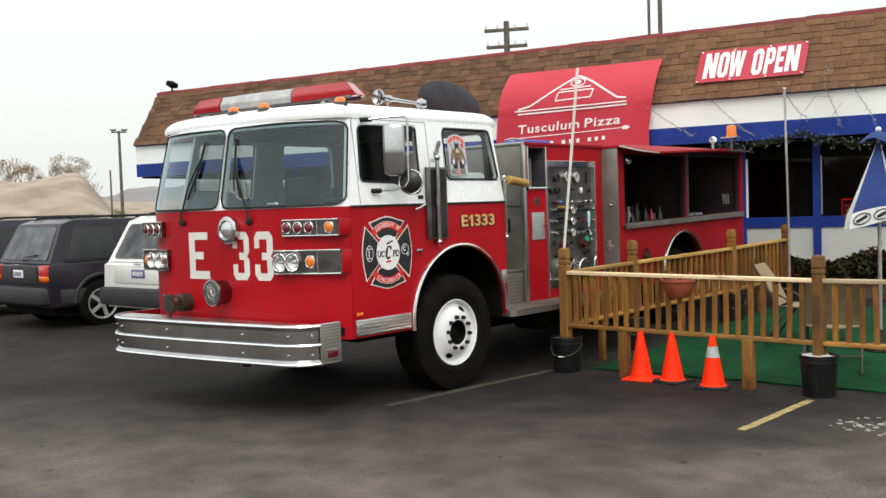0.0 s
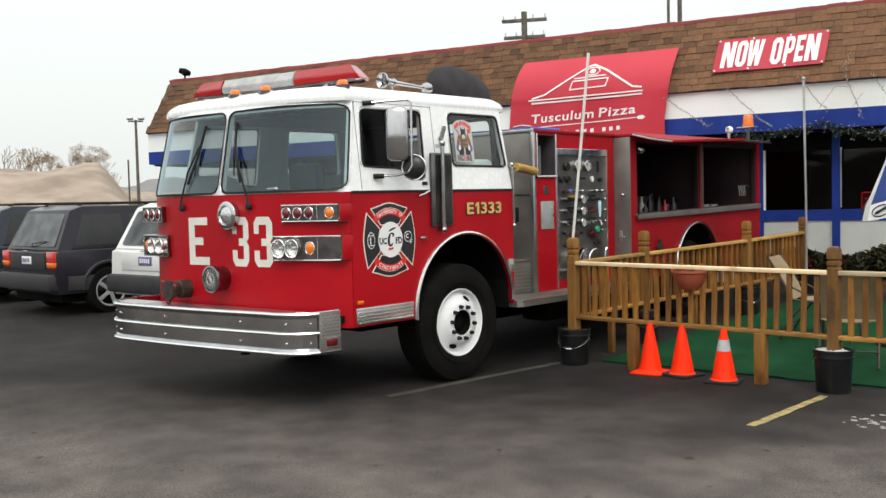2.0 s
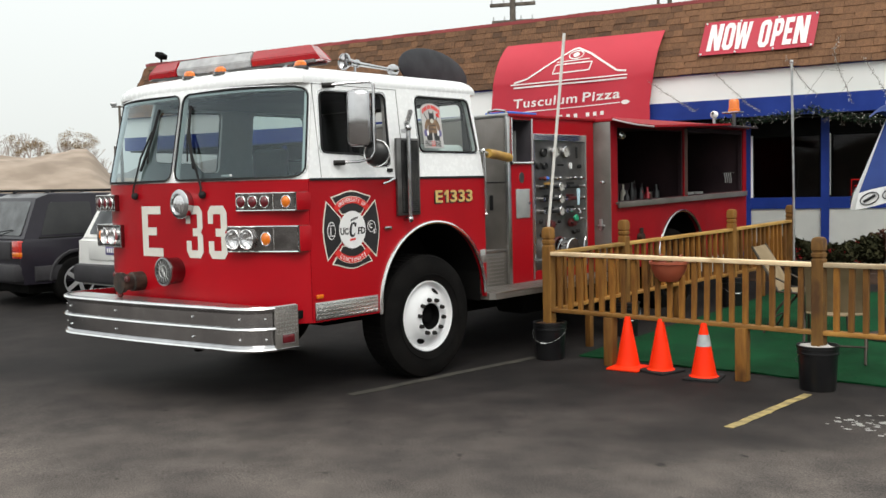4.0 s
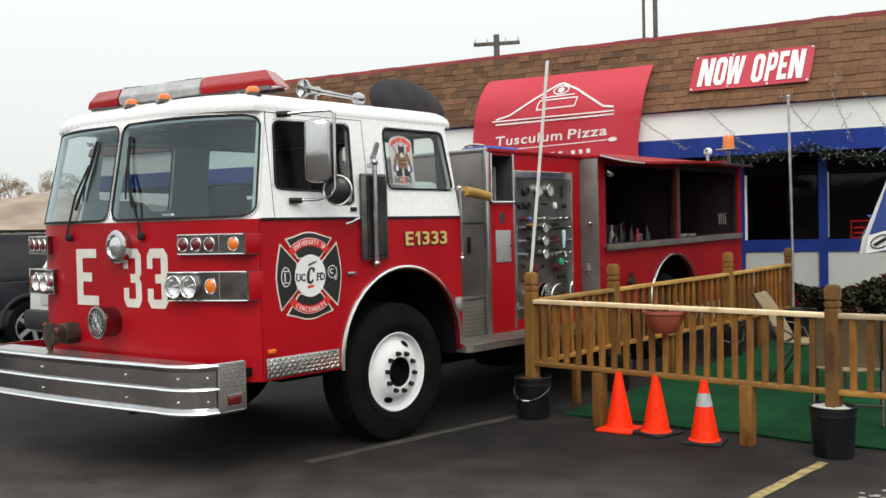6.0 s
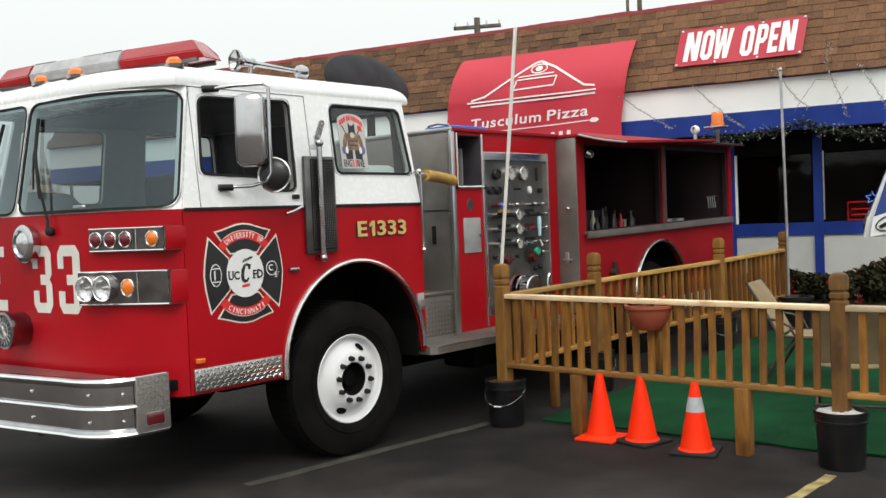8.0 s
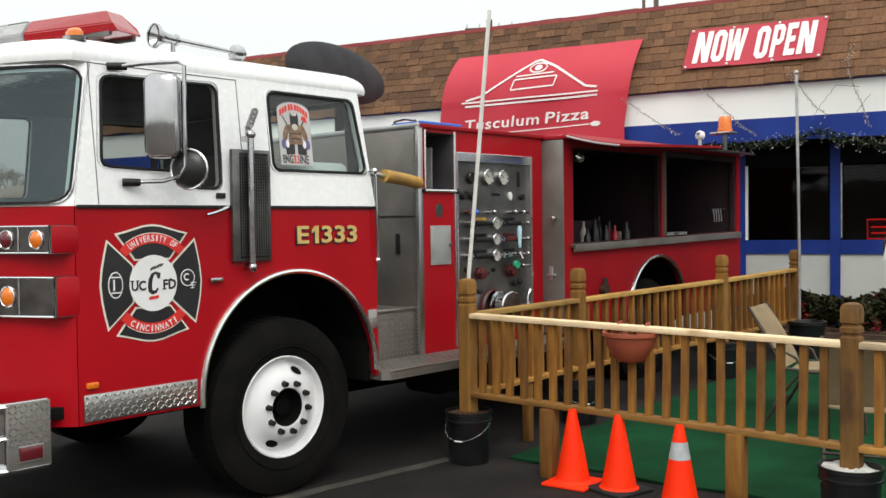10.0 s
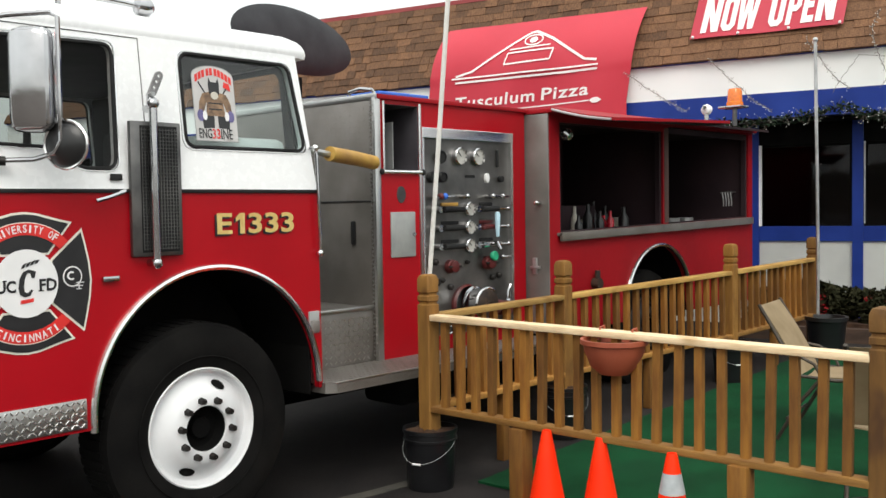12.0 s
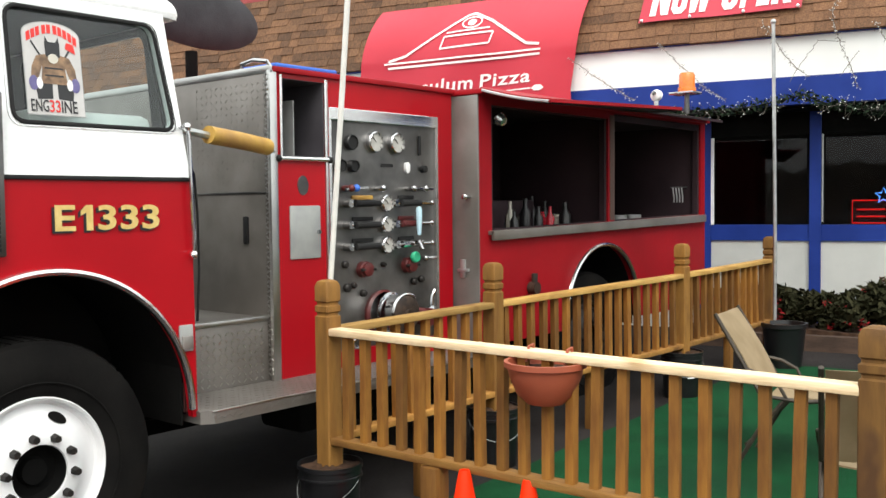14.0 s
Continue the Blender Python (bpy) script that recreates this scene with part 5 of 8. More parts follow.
    ball(bm, (-2.32, -1.3, 2.54), 0.025, 8)
    part("roof_antenna", bm, CHROME, engine)
    # round black cover behind the cab
    m = basis((-1.70, 1.97, 2.88), (-0.12, 0.98, -0.06), (-0.1, 0.0, 1)) @ Matrix.Diagonal((1.26, 0.5, 1, 1))
    bm = lathe(bmesh.new(), [(0, 0.05), (0.25, 0.04), (0.42, 0.015), (0.5, -0.02), (0.5, -0.035), (0.42, 0.0), (0, 0.03)], m, 40)
    part("round_cover", bm, DISH, engine, "black round disc standing on the pump house")
    part("cover_stand", R((-1.72, 1.97, 2.30), (-1.72, 1.97, 2.6), 0.04), DARK, engine)


build_roof_gear()


def build_crew_step():
    """The open step between cab and pump house."""
    bm = bmesh.new()
    f = bm.faces.new([bm.verts.new((a, b, 0.585)) for a, b in ((-0.42, 0.738), (0.03, 0.738), (0.07, 0.79), (0.07, 2.95), (-0.42, 2.95))])
    r = bmesh.ops.extrude_face_region(bm, geom=[f])
    bmesh.ops.translate(bm, verts=[v for v in r["geom"] if isinstance(v, bmesh.types.BMVert)], vec=(0, 0, 0.06))
    board = part("running_board", bm, BULKHEAD, engine, "diamond plate running board", soft=False)
    bm = bmesh.new()
    for i in range(60):
        for j in range(9):
            y, x = 0.73 + i * 0.037, -0.36 + j * 0.05
            mm = Matrix.Translation((x, y, 0.6465)) @ Matrix.Rotation(radians(45 if (i + j) % 2 else -45), 4, "Z") @ Matrix.Diagonal((0.022, 0.006, 0.002, 1))
            bmesh.ops.create_cube(bm, size=1, matrix=mm)
    tagged(part("tread_lug", bm, BULKHEAD, board), kind="stuff")
    bm = bmesh.new()
    for i in range(96):
        mm = Matrix.Translation((0.0705, 0.79 + i * 0.0225, 0.613)) @ Matrix.Rotation(radians(40 if i % 2 else -40), 4, "X") @ Matrix.Diagonal((0.003, 0.028, 0.006, 1))
        bmesh.ops.create_cube(bm, size=1, matrix=mm)
    tagged(part("edge_lug", bm, BULKHEAD, board), kind="stuff")
    part("edge_lip", B(0.064, 0.074, 0.775, 2.95, 0.638, 0.648), PLATE, board)
    seatbox = part("seat_box", B(-1.7, -0.33, 0.75, 1.44, 0.645, 0.985), BULKHEAD, engine, "dull diamond plate seat box")
    bm = bmesh.new()
    for i in range(17):
        for j in range(8):
            y, z = 0.78 + i * 0.038, 0.67 + j * 0.036
            mm = Matrix.Translation((-0.3295, y, z)) @ Matrix.Rotation(radians(45 if (i + j) % 2 else -45), 4, "X") @ Matrix.Diagonal((0.003, 0.022, 0.006, 1))
            bmesh.ops.create_cube(bm, size=1, matrix=mm)
    tagged(part("tread_lug", bm, PLATE, seatbox), kind="stuff")
    part("edge_trim", B(-0.35, -0.32, 0.75, 1.44, 0.968, 0.995), PLATE, seatbox)
    part("bulkhead", B(-2.2, -0.31, 1.44, 1.47, 0.645, 2.28), BULKHEAD, engine, "scuffed metal bulkhead wall")
    part("bulkhead_latch", B(-0.52, -0.48, 1.425, 1.441, 1.37, 1.52, bevel=0.008), BLACK, engine)
    part("seam", B(-1.6, -0.31, 1.434, 1.441, 1.64, 1.652), GUNMETAL, engine)
    part("step_rubber", B(-0.40, -0.35, 1.39, 1.435, 0.65, 0.74), BLACK, engine)
    # hanging strap and bottle on the seat
    bm = sweep(bmesh.new(), [(-0.34, 0.80, 1.90), (-0.38, 0.96, 1.84), (-0.42, 1.05, 1.74), (-0.44, 1.08, 1.55), (-0.45, 1.09, 1.25), (-0.46, 1.08, 0.99)], 0.007, 6)
    part("strap", bm, BLACK, engine)
    bm = lathe(bmesh.new(), [(0, 0), (0.07, 0.0), (0.075, 0.02), (0.075, 0.14), (0.06, 0.18), (0.025, 0.21), (0.022, 0.24), (0, 0.24)], Matrix.Translation((-0.55, 0.92, 0.985)), 20)
    tagged(part("water_jug", bm, JUG, None, "milky plastic jug standing on the seat box"), category="jug")
    # padded bar
    bm = sweep(bmesh.new(), [(-0.06, 0.72, 1.925), (-0.11, 1.0, 1.90), (-0.30, 1.46, 1.865)], 0.018, 8)
    bar = part("safety_bar", bm, GALV, engine)
    bm = sweep(bmesh.new(), [(-0.088, 0.90, 1.912), (-0.09, 0.91, 1.911), (-0.13, 1.12, 1.895), (-0.19, 1.33, 1.877), (-0.192, 1.335, 1.877)], 0.043, 12)
    part("foam_pad", bm, YELLOW_PAD, bar, "worn yellow foam pad")


build_crew_step()


def on_panel(y, z, off=0.0):
    return Vector((-0.30 + off, y, z))


def panel_pose(y, z, off=0.0):
    return basis(on_panel(y, z, off), (0, 1, 0), (0, 0, 1))


def build_pump_house():
    body = [(1.47, 0.645), (2.94, 0.645), (2.94, 2.28), (1.47, 2.28)]
    cubby = [(1.52, 1.84), (1.52, 2.255), (1.83, 2.255), (1.83, 1.84)]
    hole = [(1.875, 0.74), (1.875, 2.115), (2.785, 2.115), (2.785, 0.74)]
    bm = plate(bmesh.new(), body, [cubby, hole], lambda a, b: on_panel(a, b), lambda a, b: on_panel(a, b, -0.04))
    house = part("pump_house", bm, RED, engine, "red pump house side", soft=False)
    part("house_top", B(-2.14, -0.28, 1.46, 2.97, 2.28, 2.31), RED_DULL, engine)
    part("house_back", B(-2.16, -2.12, 1.46, 2.97, 0.645, 2.28), RED, engine)
    part("top_edge", B(-2.14, -0.285, 1.436, 1.459, 2.272, 2.314), PLATE, engine, "bright metal edging along the bulkhead top")
    part("corner_strip", B(-0.312, -0.285, 1.435, 1.485, 0.62, 2.29), PLATE, engine, "aluminium corner strip")
    part("corner_strip", B(-0.305, -0.288, 1.832, 1.852, 0.66, 2.27), PLATE, engine)
    bm = bmesh.new()
    for i in range(14):
        for j in range(16):
            mm = Matrix.Translation((-0.345 - i * 0.045, 1.4395, 1.67 + j * 0.037)) @ Matrix.Rotation(radians(45 if (i + j) % 2 else -45), 4, "Y") @ Matrix.Diagonal((0.018, 0.002, 0.005, 1))
            bmesh.ops.create_cube(bm, size=1, matrix=mm)
    tagged(part("tread_lug", bm, BULKHEAD, engine), kind="stuff")
    bm = bmesh.new()
    for j in range(62):
        for x in (-0.302, -0.322):
            mm = Matrix.Translation((x, 1.4345, 0.68 + j * 0.026)) @ Matrix.Rotation(radians(45 if (j + (x < -0.31)) % 2 else -45), 4, "Y") @ Matrix.Diagonal((0.018, 0.004, 0.006, 1))
            bmesh.ops.create_cube(bm, size=1, matrix=mm)
    tagged(part("tread_lug", bm, PLATE, engine), kind="stuff")
    # open cubby
    cub = part("cubby", B(-0.7, -0.68, 1.52, 1.83, 1.84, 2.255), CUBBY, engine, "open black storage cubby", soft=False)
    for a in ((-0.68, -0.301, 1.505, 1.525, 1.835, 2.26), (-0.68, -0.301, 1.825, 1.845, 1.835, 2.26), (-0.68, -0.301, 1.527, 1.823, 1.825, 1.845), (-0.68, -0.301, 1.527, 1.823, 2.25, 2.27)):
        part("cubby_wall", B(*a), CUBBY, cub, soft=False)
    part("divider", B(-0.675, -0.36, 1.66, 1.665, 1.846, 2.15), PLAQUE, cub, soft=False)
    bm = bmesh.new()
    rod(bm, on_panel(1.49, 1.828, 0.012), on_panel(1.86, 1.828, 0.012), 0.013)
    part("cubby_trim", bm, BRIGHT, cub)
    for y in (1.49, 1.86):
        part("trim_end", ball(bmesh.new(), on_panel(y, 1.828, 0.012), 0.02, 8), BLACK, cub)
    for y in (1.515, 1.835):
        part("cubby_trim", R(on_panel(y, 1.83, 0.008), on_panel(y, 2.27, 0.008), 0.009), BRIGHT, cub)
    part("access_door", B(-0.30, -0.288, 1.565, 1.785, 1.285, 1.575, bevel=0.006), PLAQUE, engine, "grey access door")
    part("door_latch", R(on_panel(1.765, 1.43, 0.01), on_panel(1.765, 1.43, 0.025), 0.012), CHROME, engine)
    bm = lathe(bmesh.new(), [(0.05, 0), (0.048, 0.004), (0, 0.005)], panel_pose(1.668, 1.685) @ Matrix.Diagonal((0.8, 1.1, 1, 1)), 20)
    part("oval_plate", bm, GUNMETAL, engine)
    part("tarpaulin", B(-0.62, -0.31, 1.50, 1.95, 2.31, 2.335, bevel=0.01), TARP_BLUE, engine, "folded blue tarpaulin on top")
    bm = sweep(bmesh.new(), [(-0.55, 1.47, 2.30), (-0.53, 1.45, 2.34), (-0.42, 1.44, 2.35), (-0.32, 1.45, 2.335), (-0.31, 1.47, 2.30)], 0.012, 8)
    part("top_handle", bm, CHROME, engine)

    pump = part("pump_panel", B(-0.345, -0.318, 1.87, 2.79, 0.735, 2.12), PANEL_STEEL, engine, "stainless pump panel with gauges and valves", soft=False)
    bm = bmesh.new()
    box(bm, -0.318, -0.292, 1.862, 2.80, 2.055, 2.125, bevel=0.004)
    box(bm, -0.318, -0.296, 1.862, 1.882, 0.735, 2.06)
    box(bm, -0.318, -0.296, 2.775, 2.80, 0.735, 2.06)
    part("panel_frame", bm, BRIGHT, pump, soft=False)
    P = lambda y, z, o=0.0: on_panel(y, z, -0.018 + o)
    PP = lambda y, z, o=0.0: panel_pose(y, z, -0.018 + o)

    def gauge(y, z, r, face):
        bm = lathe(bmesh.new(), [(r, 0), (r, 0.03), (r * 0.9, 0.036), (r * 0.86, 0.026)], PP(y, z), 24)
        g = part("gauge", bm, CHROME if face is not BLACK else BLACK_GLOSS, pump)
        part("dial", lathe(bmesh.new(), [(r * 0.88, 0.026), (0, 0.028)], PP(y, z), 24), DIAL if face is not BLACK else BLACK, g)
        if face is not BLACK:
            bm = bmesh.new()
            for k in range(9):
                a = radians(-40 + 260 * k / 8)
                rod(bm, PP(y, z) @ Vector((r * 0.68 * math.cos(a), r * 0.68 * math.sin(a), 0.029)), PP(y, z) @ Vector((r * 0.8 * math.cos(a), r * 0.8 * math.sin(a), 0.029)), 0.0025, seg=4)
            rod(bm, PP(y, z) @ Vector((0, 0, 0.03)), PP(y, z) @ Vector((-r * 0.5, r * 0.45, 0.03)), 0.003, seg=4)
            part("needle", bm, BLACK, g)
    gauge(2.04, 1.935, 0.045, BLACK)
    gauge(2.235, 1.945, 0.062, WHITE)
    gauge(2.42, 1.945, 0.062, WHITE)
    for y in (1.955, 2.055):
        gauge(y, 1.80, 0.036, BLACK)

    def fit(nm, bm, mat):
        return part(nm, bm, mat, pump)
    fit("switch", box(bmesh.new(), *([-0.318, -0.305]), 2.63, 2.65, 1.88, 2.0, bevel=0.003), BLACK)
    fit("nameplate", box(bmesh.new(), -0.318, -0.313, 2.30, 2.40, 1.80, 1.82), BLACK)
    fit("knob", lathe(bmesh.new(), [(0.028, 0), (0.028, 0.02), (0, 0.025)], PP(2.52, 1.80) @ Matrix.Diagonal((0.7, 1.2, 1, 1)), 16), DECAL_WHITE)
    fit("knob", lathe(bmesh.new(), [(0.022, 0), (0.022, 0.03), (0, 0.035)], PP(2.67, 1.795), 12), BLACK)
    # discharge controls: pull handles with a gauge between
    for z, c1, c2 in ((1.585, YELLOW_PAD, BLACK), (1.46, BLACK, CAP_RED), (1.335, BLACK, CHROME)):
        for y0, y1, mat in ((2.03, 2.24, c1), (2.42, 2.60, c2)):
            e = 0.005 if y0 < 2.3 else 0.10
            bm = rod(bmesh.new(), P(y0 - 0.03, z, 0.05), P(y1 + e, z, 0.05), 0.008, seg=8)
            rod(bm, P(y0 - 0.03, z, 0), P(y0 - 0.03, z, 0.055), 0.024, seg=10)
            rod(bm, P(y1 + e, z, 0), P(y1 + e, z, 0.055), 0.014, seg=8)
            ball(bm, P(y1 + e, z, 0.05), 0.018, 8)
            h = part("pull_handle", bm, CHROME, pump)
            part("grip", R(P(y0, z, 0.055), P(y1 - 0.01, z, 0.055), 0.021, 0.017, seg=10), BLACK if mat is YELLOW_PAD else mat, h)
            part("label_plate", box(bmesh.new(), -0.318, -0.308, y0 + 0.02, y1 - 0.02, z + 0.022, z + 0.046, bevel=0.003), YELLOW_PAD if mat is YELLOW_PAD else (CAP_RED if mat is CAP_RED else BLACK), h)
        gauge(2.328, z, 0.05, WHITE)
    for y, mat in ((1.99, CAP_RED), (2.03, TARP_BLUE), (2.25, BRASS), (2.52, BRASS), (2.63, CHROME)):
        bm = rod(bmesh.new(), P(y, 1.672, 0), P(y, 1.672, 0.06), 0.016, seg=8)
        ball(bm, P(y, 1.672, 0.065), 0.022, 8)
        part("drain_knob", bm, mat if mat is not BRASS else CHROME, pump)
    part("valve_rod", R(P(1.95, 1.665, 0.06), P(2.12, 1.675, 0.065), 0.009, seg=6), CHROME, pump)
    part("valve_rod", R(P(2.48, 1.675, 0.06), P(2.70, 1.67, 0.06), 0.009, seg=6), CHROME, pump)
    # beer tap
    bm = lathe(bmesh.new(), [(0.012, 0), (0.016, 0.06), (0.02, 0.15), (0.014, 0.17), (0, 0.175)], Matrix.Translation(P(2.525, 1.39, 0.10)), 12)
    part("tap_handle", bm, PALE_BLUE, pump, "pale blue tap handle")
    bm = sweep(bmesh.new(), [P(2.525, 1.345, 0.0), P(2.525, 1.345, 0.10), P(2.525, 1.30, 0.125)], 0.015, 8)
    rod(bm, P(2.45, 1.345, 0.06), P(2.60, 1.345, 0.06), 0.012)
    part("tap_body", bm, CHROME, pump)
    fit("valve_ring", lathe(bmesh.new(), [(0.03, 0), (0.035, 0.02), (0.03, 0.03), (0, 0.03)], PP(2.515, 1.255, 0.06), 18), GREEN_VALVE)
    for y, z in ((2.13, 1.20), (2.515, 1.205)):
        bm = lathe(bmesh.new(), [(0.048, 0), (0.048, 0.035), (0.040, 0.04), (0.040, 0.06), (0.024, 0.065), (0, 0.065)], PP(y, z), 20)
        part("port_cap", bm, CAP_RED, pump)
        bm = rod(bmesh.new(), P(y - 0.058, z, 0.055), P(y + 0.058, z, 0.055), 0.009, seg=8)
        part("cap_lug", bm, NUT, pump)
    for y, z, r in ((1.985, 1.235, 0.022), (2.0, 1.10, 0.026), (2.05, 1.11, 0.018), (2.13, 1.06, 0.022), (2.30, 1.22, 0.016), (2.57, 1.10, 0.022), (2.64, 1.11, 0.022)):
        fit("stud", lathe(bmesh.new(), [(r, 0), (r, 0.02), (r * 0.6, 0.03), (0, 0.03)], PP(y, z), 12), NUT)
    bm = sweep(bmesh.new(), [P(2.66, 1.24, 0.03), P(2.76, 1.24, 0.04)], 0.01, 6)
    ball(bm, P(2.66, 1.24, 0.03), 0.02, 8)
    part("lever", bm, CHROME, pump)
    # main suction inlet
    bm = lathe(bmesh.new(), [(0.125, 0), (0.125, 0.05), (0.11, 0.055), (0.11, 0.11), (0.118, 0.115), (0.118, 0.16), (0.09, 0.165), (0, 0.15)], PP(2.325, 0.93), 32)
    inlet = part("suction_inlet", bm, CHROME, pump, "large chrome suction inlet")
    bm = lathe(bmesh.new(), [(0.135, 0.0), (0.14, 0.025), (0.128, 0.04), (0.128, 0)], PP(2.28, 0.93), 32)
    part("flange", bm, CAP_RED, inlet)
    part("inlet_cap", lathe(bmesh.new(), [(0.108, 0.158), (0.108, 0.176), (0.09, 0.184), (0.03, 0.186), (0.028, 0.20), (0, 0.20)], PP(2.325, 0.93), 28), BRASS, inlet, "tarnished brown inlet cap")
    m = PP(2.325, 0.93)
    part("bail", sweep(bmesh.new(), [m @ Vector((0.118 * math.cos(a), 0.118 * math.sin(a), 0.17)) for a in np.linspace(0.9, 3.0, 12)], 0.010, 8), BRIGHT, inlet)
    bm = rod(bmesh.new(), P(2.33, 0.93, 0.07), P(2.62, 0.885, 0.10), 0.045, seg=14)
    rod(bm, P(2.58, 0.885, 0.0), P(2.58, 0.885, 0.14), 0.055, seg=14)
    part("side_port", bm, CAP_RED, pump)
    bm = lathe(bmesh.new(), [(0.06, 0), (0.065, 0.03), (0.03, 0.05), (0, 0.05)], PP(2.67, 0.88, 0.05), 16)
    sweep(bm, [P(2.67, 0.88, 0.06), P(2.67, 1.0, 0.07), P(2.70, 1.04, 0.07)], 0.012, 6)
    part("gate_valve", bm, CHROME, pump)
    m = PP(2.015, 0.83, 0.09)
    bm = sweep(bmesh.new(), [m @ Vector((0.07 * math.cos(a), 0.07 * math.sin(a), 0)) for a in np.linspace(0, 6.283, 21)[:-1]], 0.01, 8, closed=True)
    for a in (90, 210, 330):
        rod(bm, m @ Vector((0, 0, 0)), m @ Vector((0.07 * math.cos(radians(a)), 0.07 * math.sin(radians(a)), 0)), 0.009, seg=6)
    rod(bm, P(2.015, 0.83, 0), P(2.015, 0.83, 0.1), 0.02)
    part("hand_wheel", bm, CHROME, pump)


build_pump_house()


def build_body():
    x = -0.10
    arch = [(4.49 + 0.53 * math.cos(radians(a)), 0.72 + 0.54 * math.sin(radians(a))) for a in range(176, 3, -9)]
    shape = [(2.97, 0.66), (3.94, 0.66)] + arch + [(5.04, 0.66), (6.24, 0.66), (6.24, 2.27), (2.97, 2.27)]
    h1 = [(3.10, 1.40), (3.10, 2.21), (4.56, 2.21), (4.56, 1.43)]
    h2 = [(4.65, 1.43), (4.65, 2.255), (6.15, 2.255), (6.15, 1.46)]
    bm = plate(bmesh.new(), shape, [h1, h2], lambda a, b: Vector((x, a, b)), lambda a, b: Vector((x - 0.05, a, b)))
    body = part("body_side", bm, RED_DULL, engine, "red rear body side with serving hatches", soft=False)
    part("body_front", B(-0.46, -0.098, 2.955, 2.972, 0.66, 2.265), BULKHEAD, engine, "stainless body front face")
    bm = rod(bmesh.new(), (-0.17, 2.955, 1.62), (-0.17, 2.915, 1.62), 0.014)
    ball(bm, (-0.17, 2.91, 1.62), 0.022, 8)
    part("door_knob", bm, CHROME, engine)
    bm = box(bmesh.new(), -0.24, -0.2, 2.94, 2.956, 1.10, 1.22, bevel=0.006)
    box(bm, -0.26, -0.17, 2.935, 2.956, 1.14, 1.16, bevel=0.004)
    part("latch", bm, GALV, engine)
    part("body_back", B(-2.34, -2.29, 2.97, 6.24, 0.66, 2.27), RED_DULL, engine)
    part("body_rear", B(-2.29, -0.15, 6.19, 6.24, 0.66, 2.27), RED_DULL, engine)
    part("body_top", B(-2.34, -0.06, 2.95, 6.26, 2.27, 2.30), RED_DULL, engine)
    part("body_floor", B(-2.29, -0.15, 2.97, 6.19, 1.30, 1.34), STEEL, engine)
    # linings kept near black to stand for the shade behind the hatches
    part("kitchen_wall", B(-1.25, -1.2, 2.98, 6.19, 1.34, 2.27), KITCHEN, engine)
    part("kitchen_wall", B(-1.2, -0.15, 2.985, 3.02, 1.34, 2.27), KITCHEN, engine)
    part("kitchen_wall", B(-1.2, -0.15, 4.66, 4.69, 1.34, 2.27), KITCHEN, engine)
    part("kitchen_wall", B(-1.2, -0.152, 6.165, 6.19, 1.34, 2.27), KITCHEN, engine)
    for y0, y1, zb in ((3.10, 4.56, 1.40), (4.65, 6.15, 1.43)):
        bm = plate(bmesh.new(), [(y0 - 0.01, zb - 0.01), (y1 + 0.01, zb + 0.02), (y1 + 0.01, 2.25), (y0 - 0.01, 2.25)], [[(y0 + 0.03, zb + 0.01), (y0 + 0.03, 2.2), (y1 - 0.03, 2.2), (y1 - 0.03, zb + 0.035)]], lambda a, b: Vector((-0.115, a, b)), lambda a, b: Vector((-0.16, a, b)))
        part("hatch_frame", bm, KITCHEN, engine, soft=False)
    part("hatch_post", B(-0.12, -0.096, 4.585, 4.655, 1.44, 2.24), SHADED_BROWN, engine)
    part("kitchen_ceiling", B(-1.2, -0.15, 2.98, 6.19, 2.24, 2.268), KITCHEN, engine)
    bm = box(bmesh.new(), -0.16, -0.055, 3.06, 6.17, 1.375, 1.40, bevel=0.003)
    box(bm, -0.075, -0.05, 3.06, 6.17, 1.338, 1.40, bevel=0.004)
    for v in bm.verts:
        v.co.z += 0.019 * (v.co.y - 3.06)
    part("counter_lip", bm, BULKHEAD, engine, "stainless counter lip")
    bm = sweep(bmesh.new(), [(x + 0.008, a, b) for a, b in [(3.95, 0.60)] + arch + [(5.03, 0.60)]], 0.018, 8)
    part("arch_trim", bm, BRIGHT, engine)
    bm = bmesh.new()
    pr = [(3.96, 0.6)] + arch + [(5.02, 0.6)]
    grid(bm, lambda u, v: Vector((x - 0.05 - 0.6 * v, *pr[round(u * (len(pr) - 1))])), len(pr) - 1, 1)
    part("arch_liner", bm, DARK, engine)
    # raised hatches: a red one over the front opening; over the other a flap whose dark colour stands for shade
    slope = lambda y, v: Vector((-0.08 + 0.53 * v, y, 2.29 - (0.115 - 0.04 * (y - 2.96)) * v - 0.012 * math.sin(math.pi * v)))
    bm = slab(bmesh.new(), lambda u, v: slope(2.965 + 1.72 * u, v), lambda u, v: slope(2.965 + 1.72 * u, v) + Vector((0, 0, 0.022)), 4, 6)
    hatch = part("raised_hatch", bm, RED_DULL, engine, "raised red serving hatch", soft=False)
    part("hatch_lining", slab(bmesh.new(), lambda u, v: slope(3.0 + 1.65 * u, 0.03 + 0.93 * v) - Vector((0, 0, 0.004)), lambda u, v: slope(3.0 + 1.65 * u, 0.03 + 0.93 * v) - Vector((0, 0, 0.012)), 4, 6), BLACK, hatch, soft=False)
    part("hatch_edge", sweep(bmesh.new(), [slope(2.962, 0.02 + 0.96 * k / 6) + Vector((0, -0.002, 0.004)) for k in range(7)], 0.010, 6), PLATE, hatch)
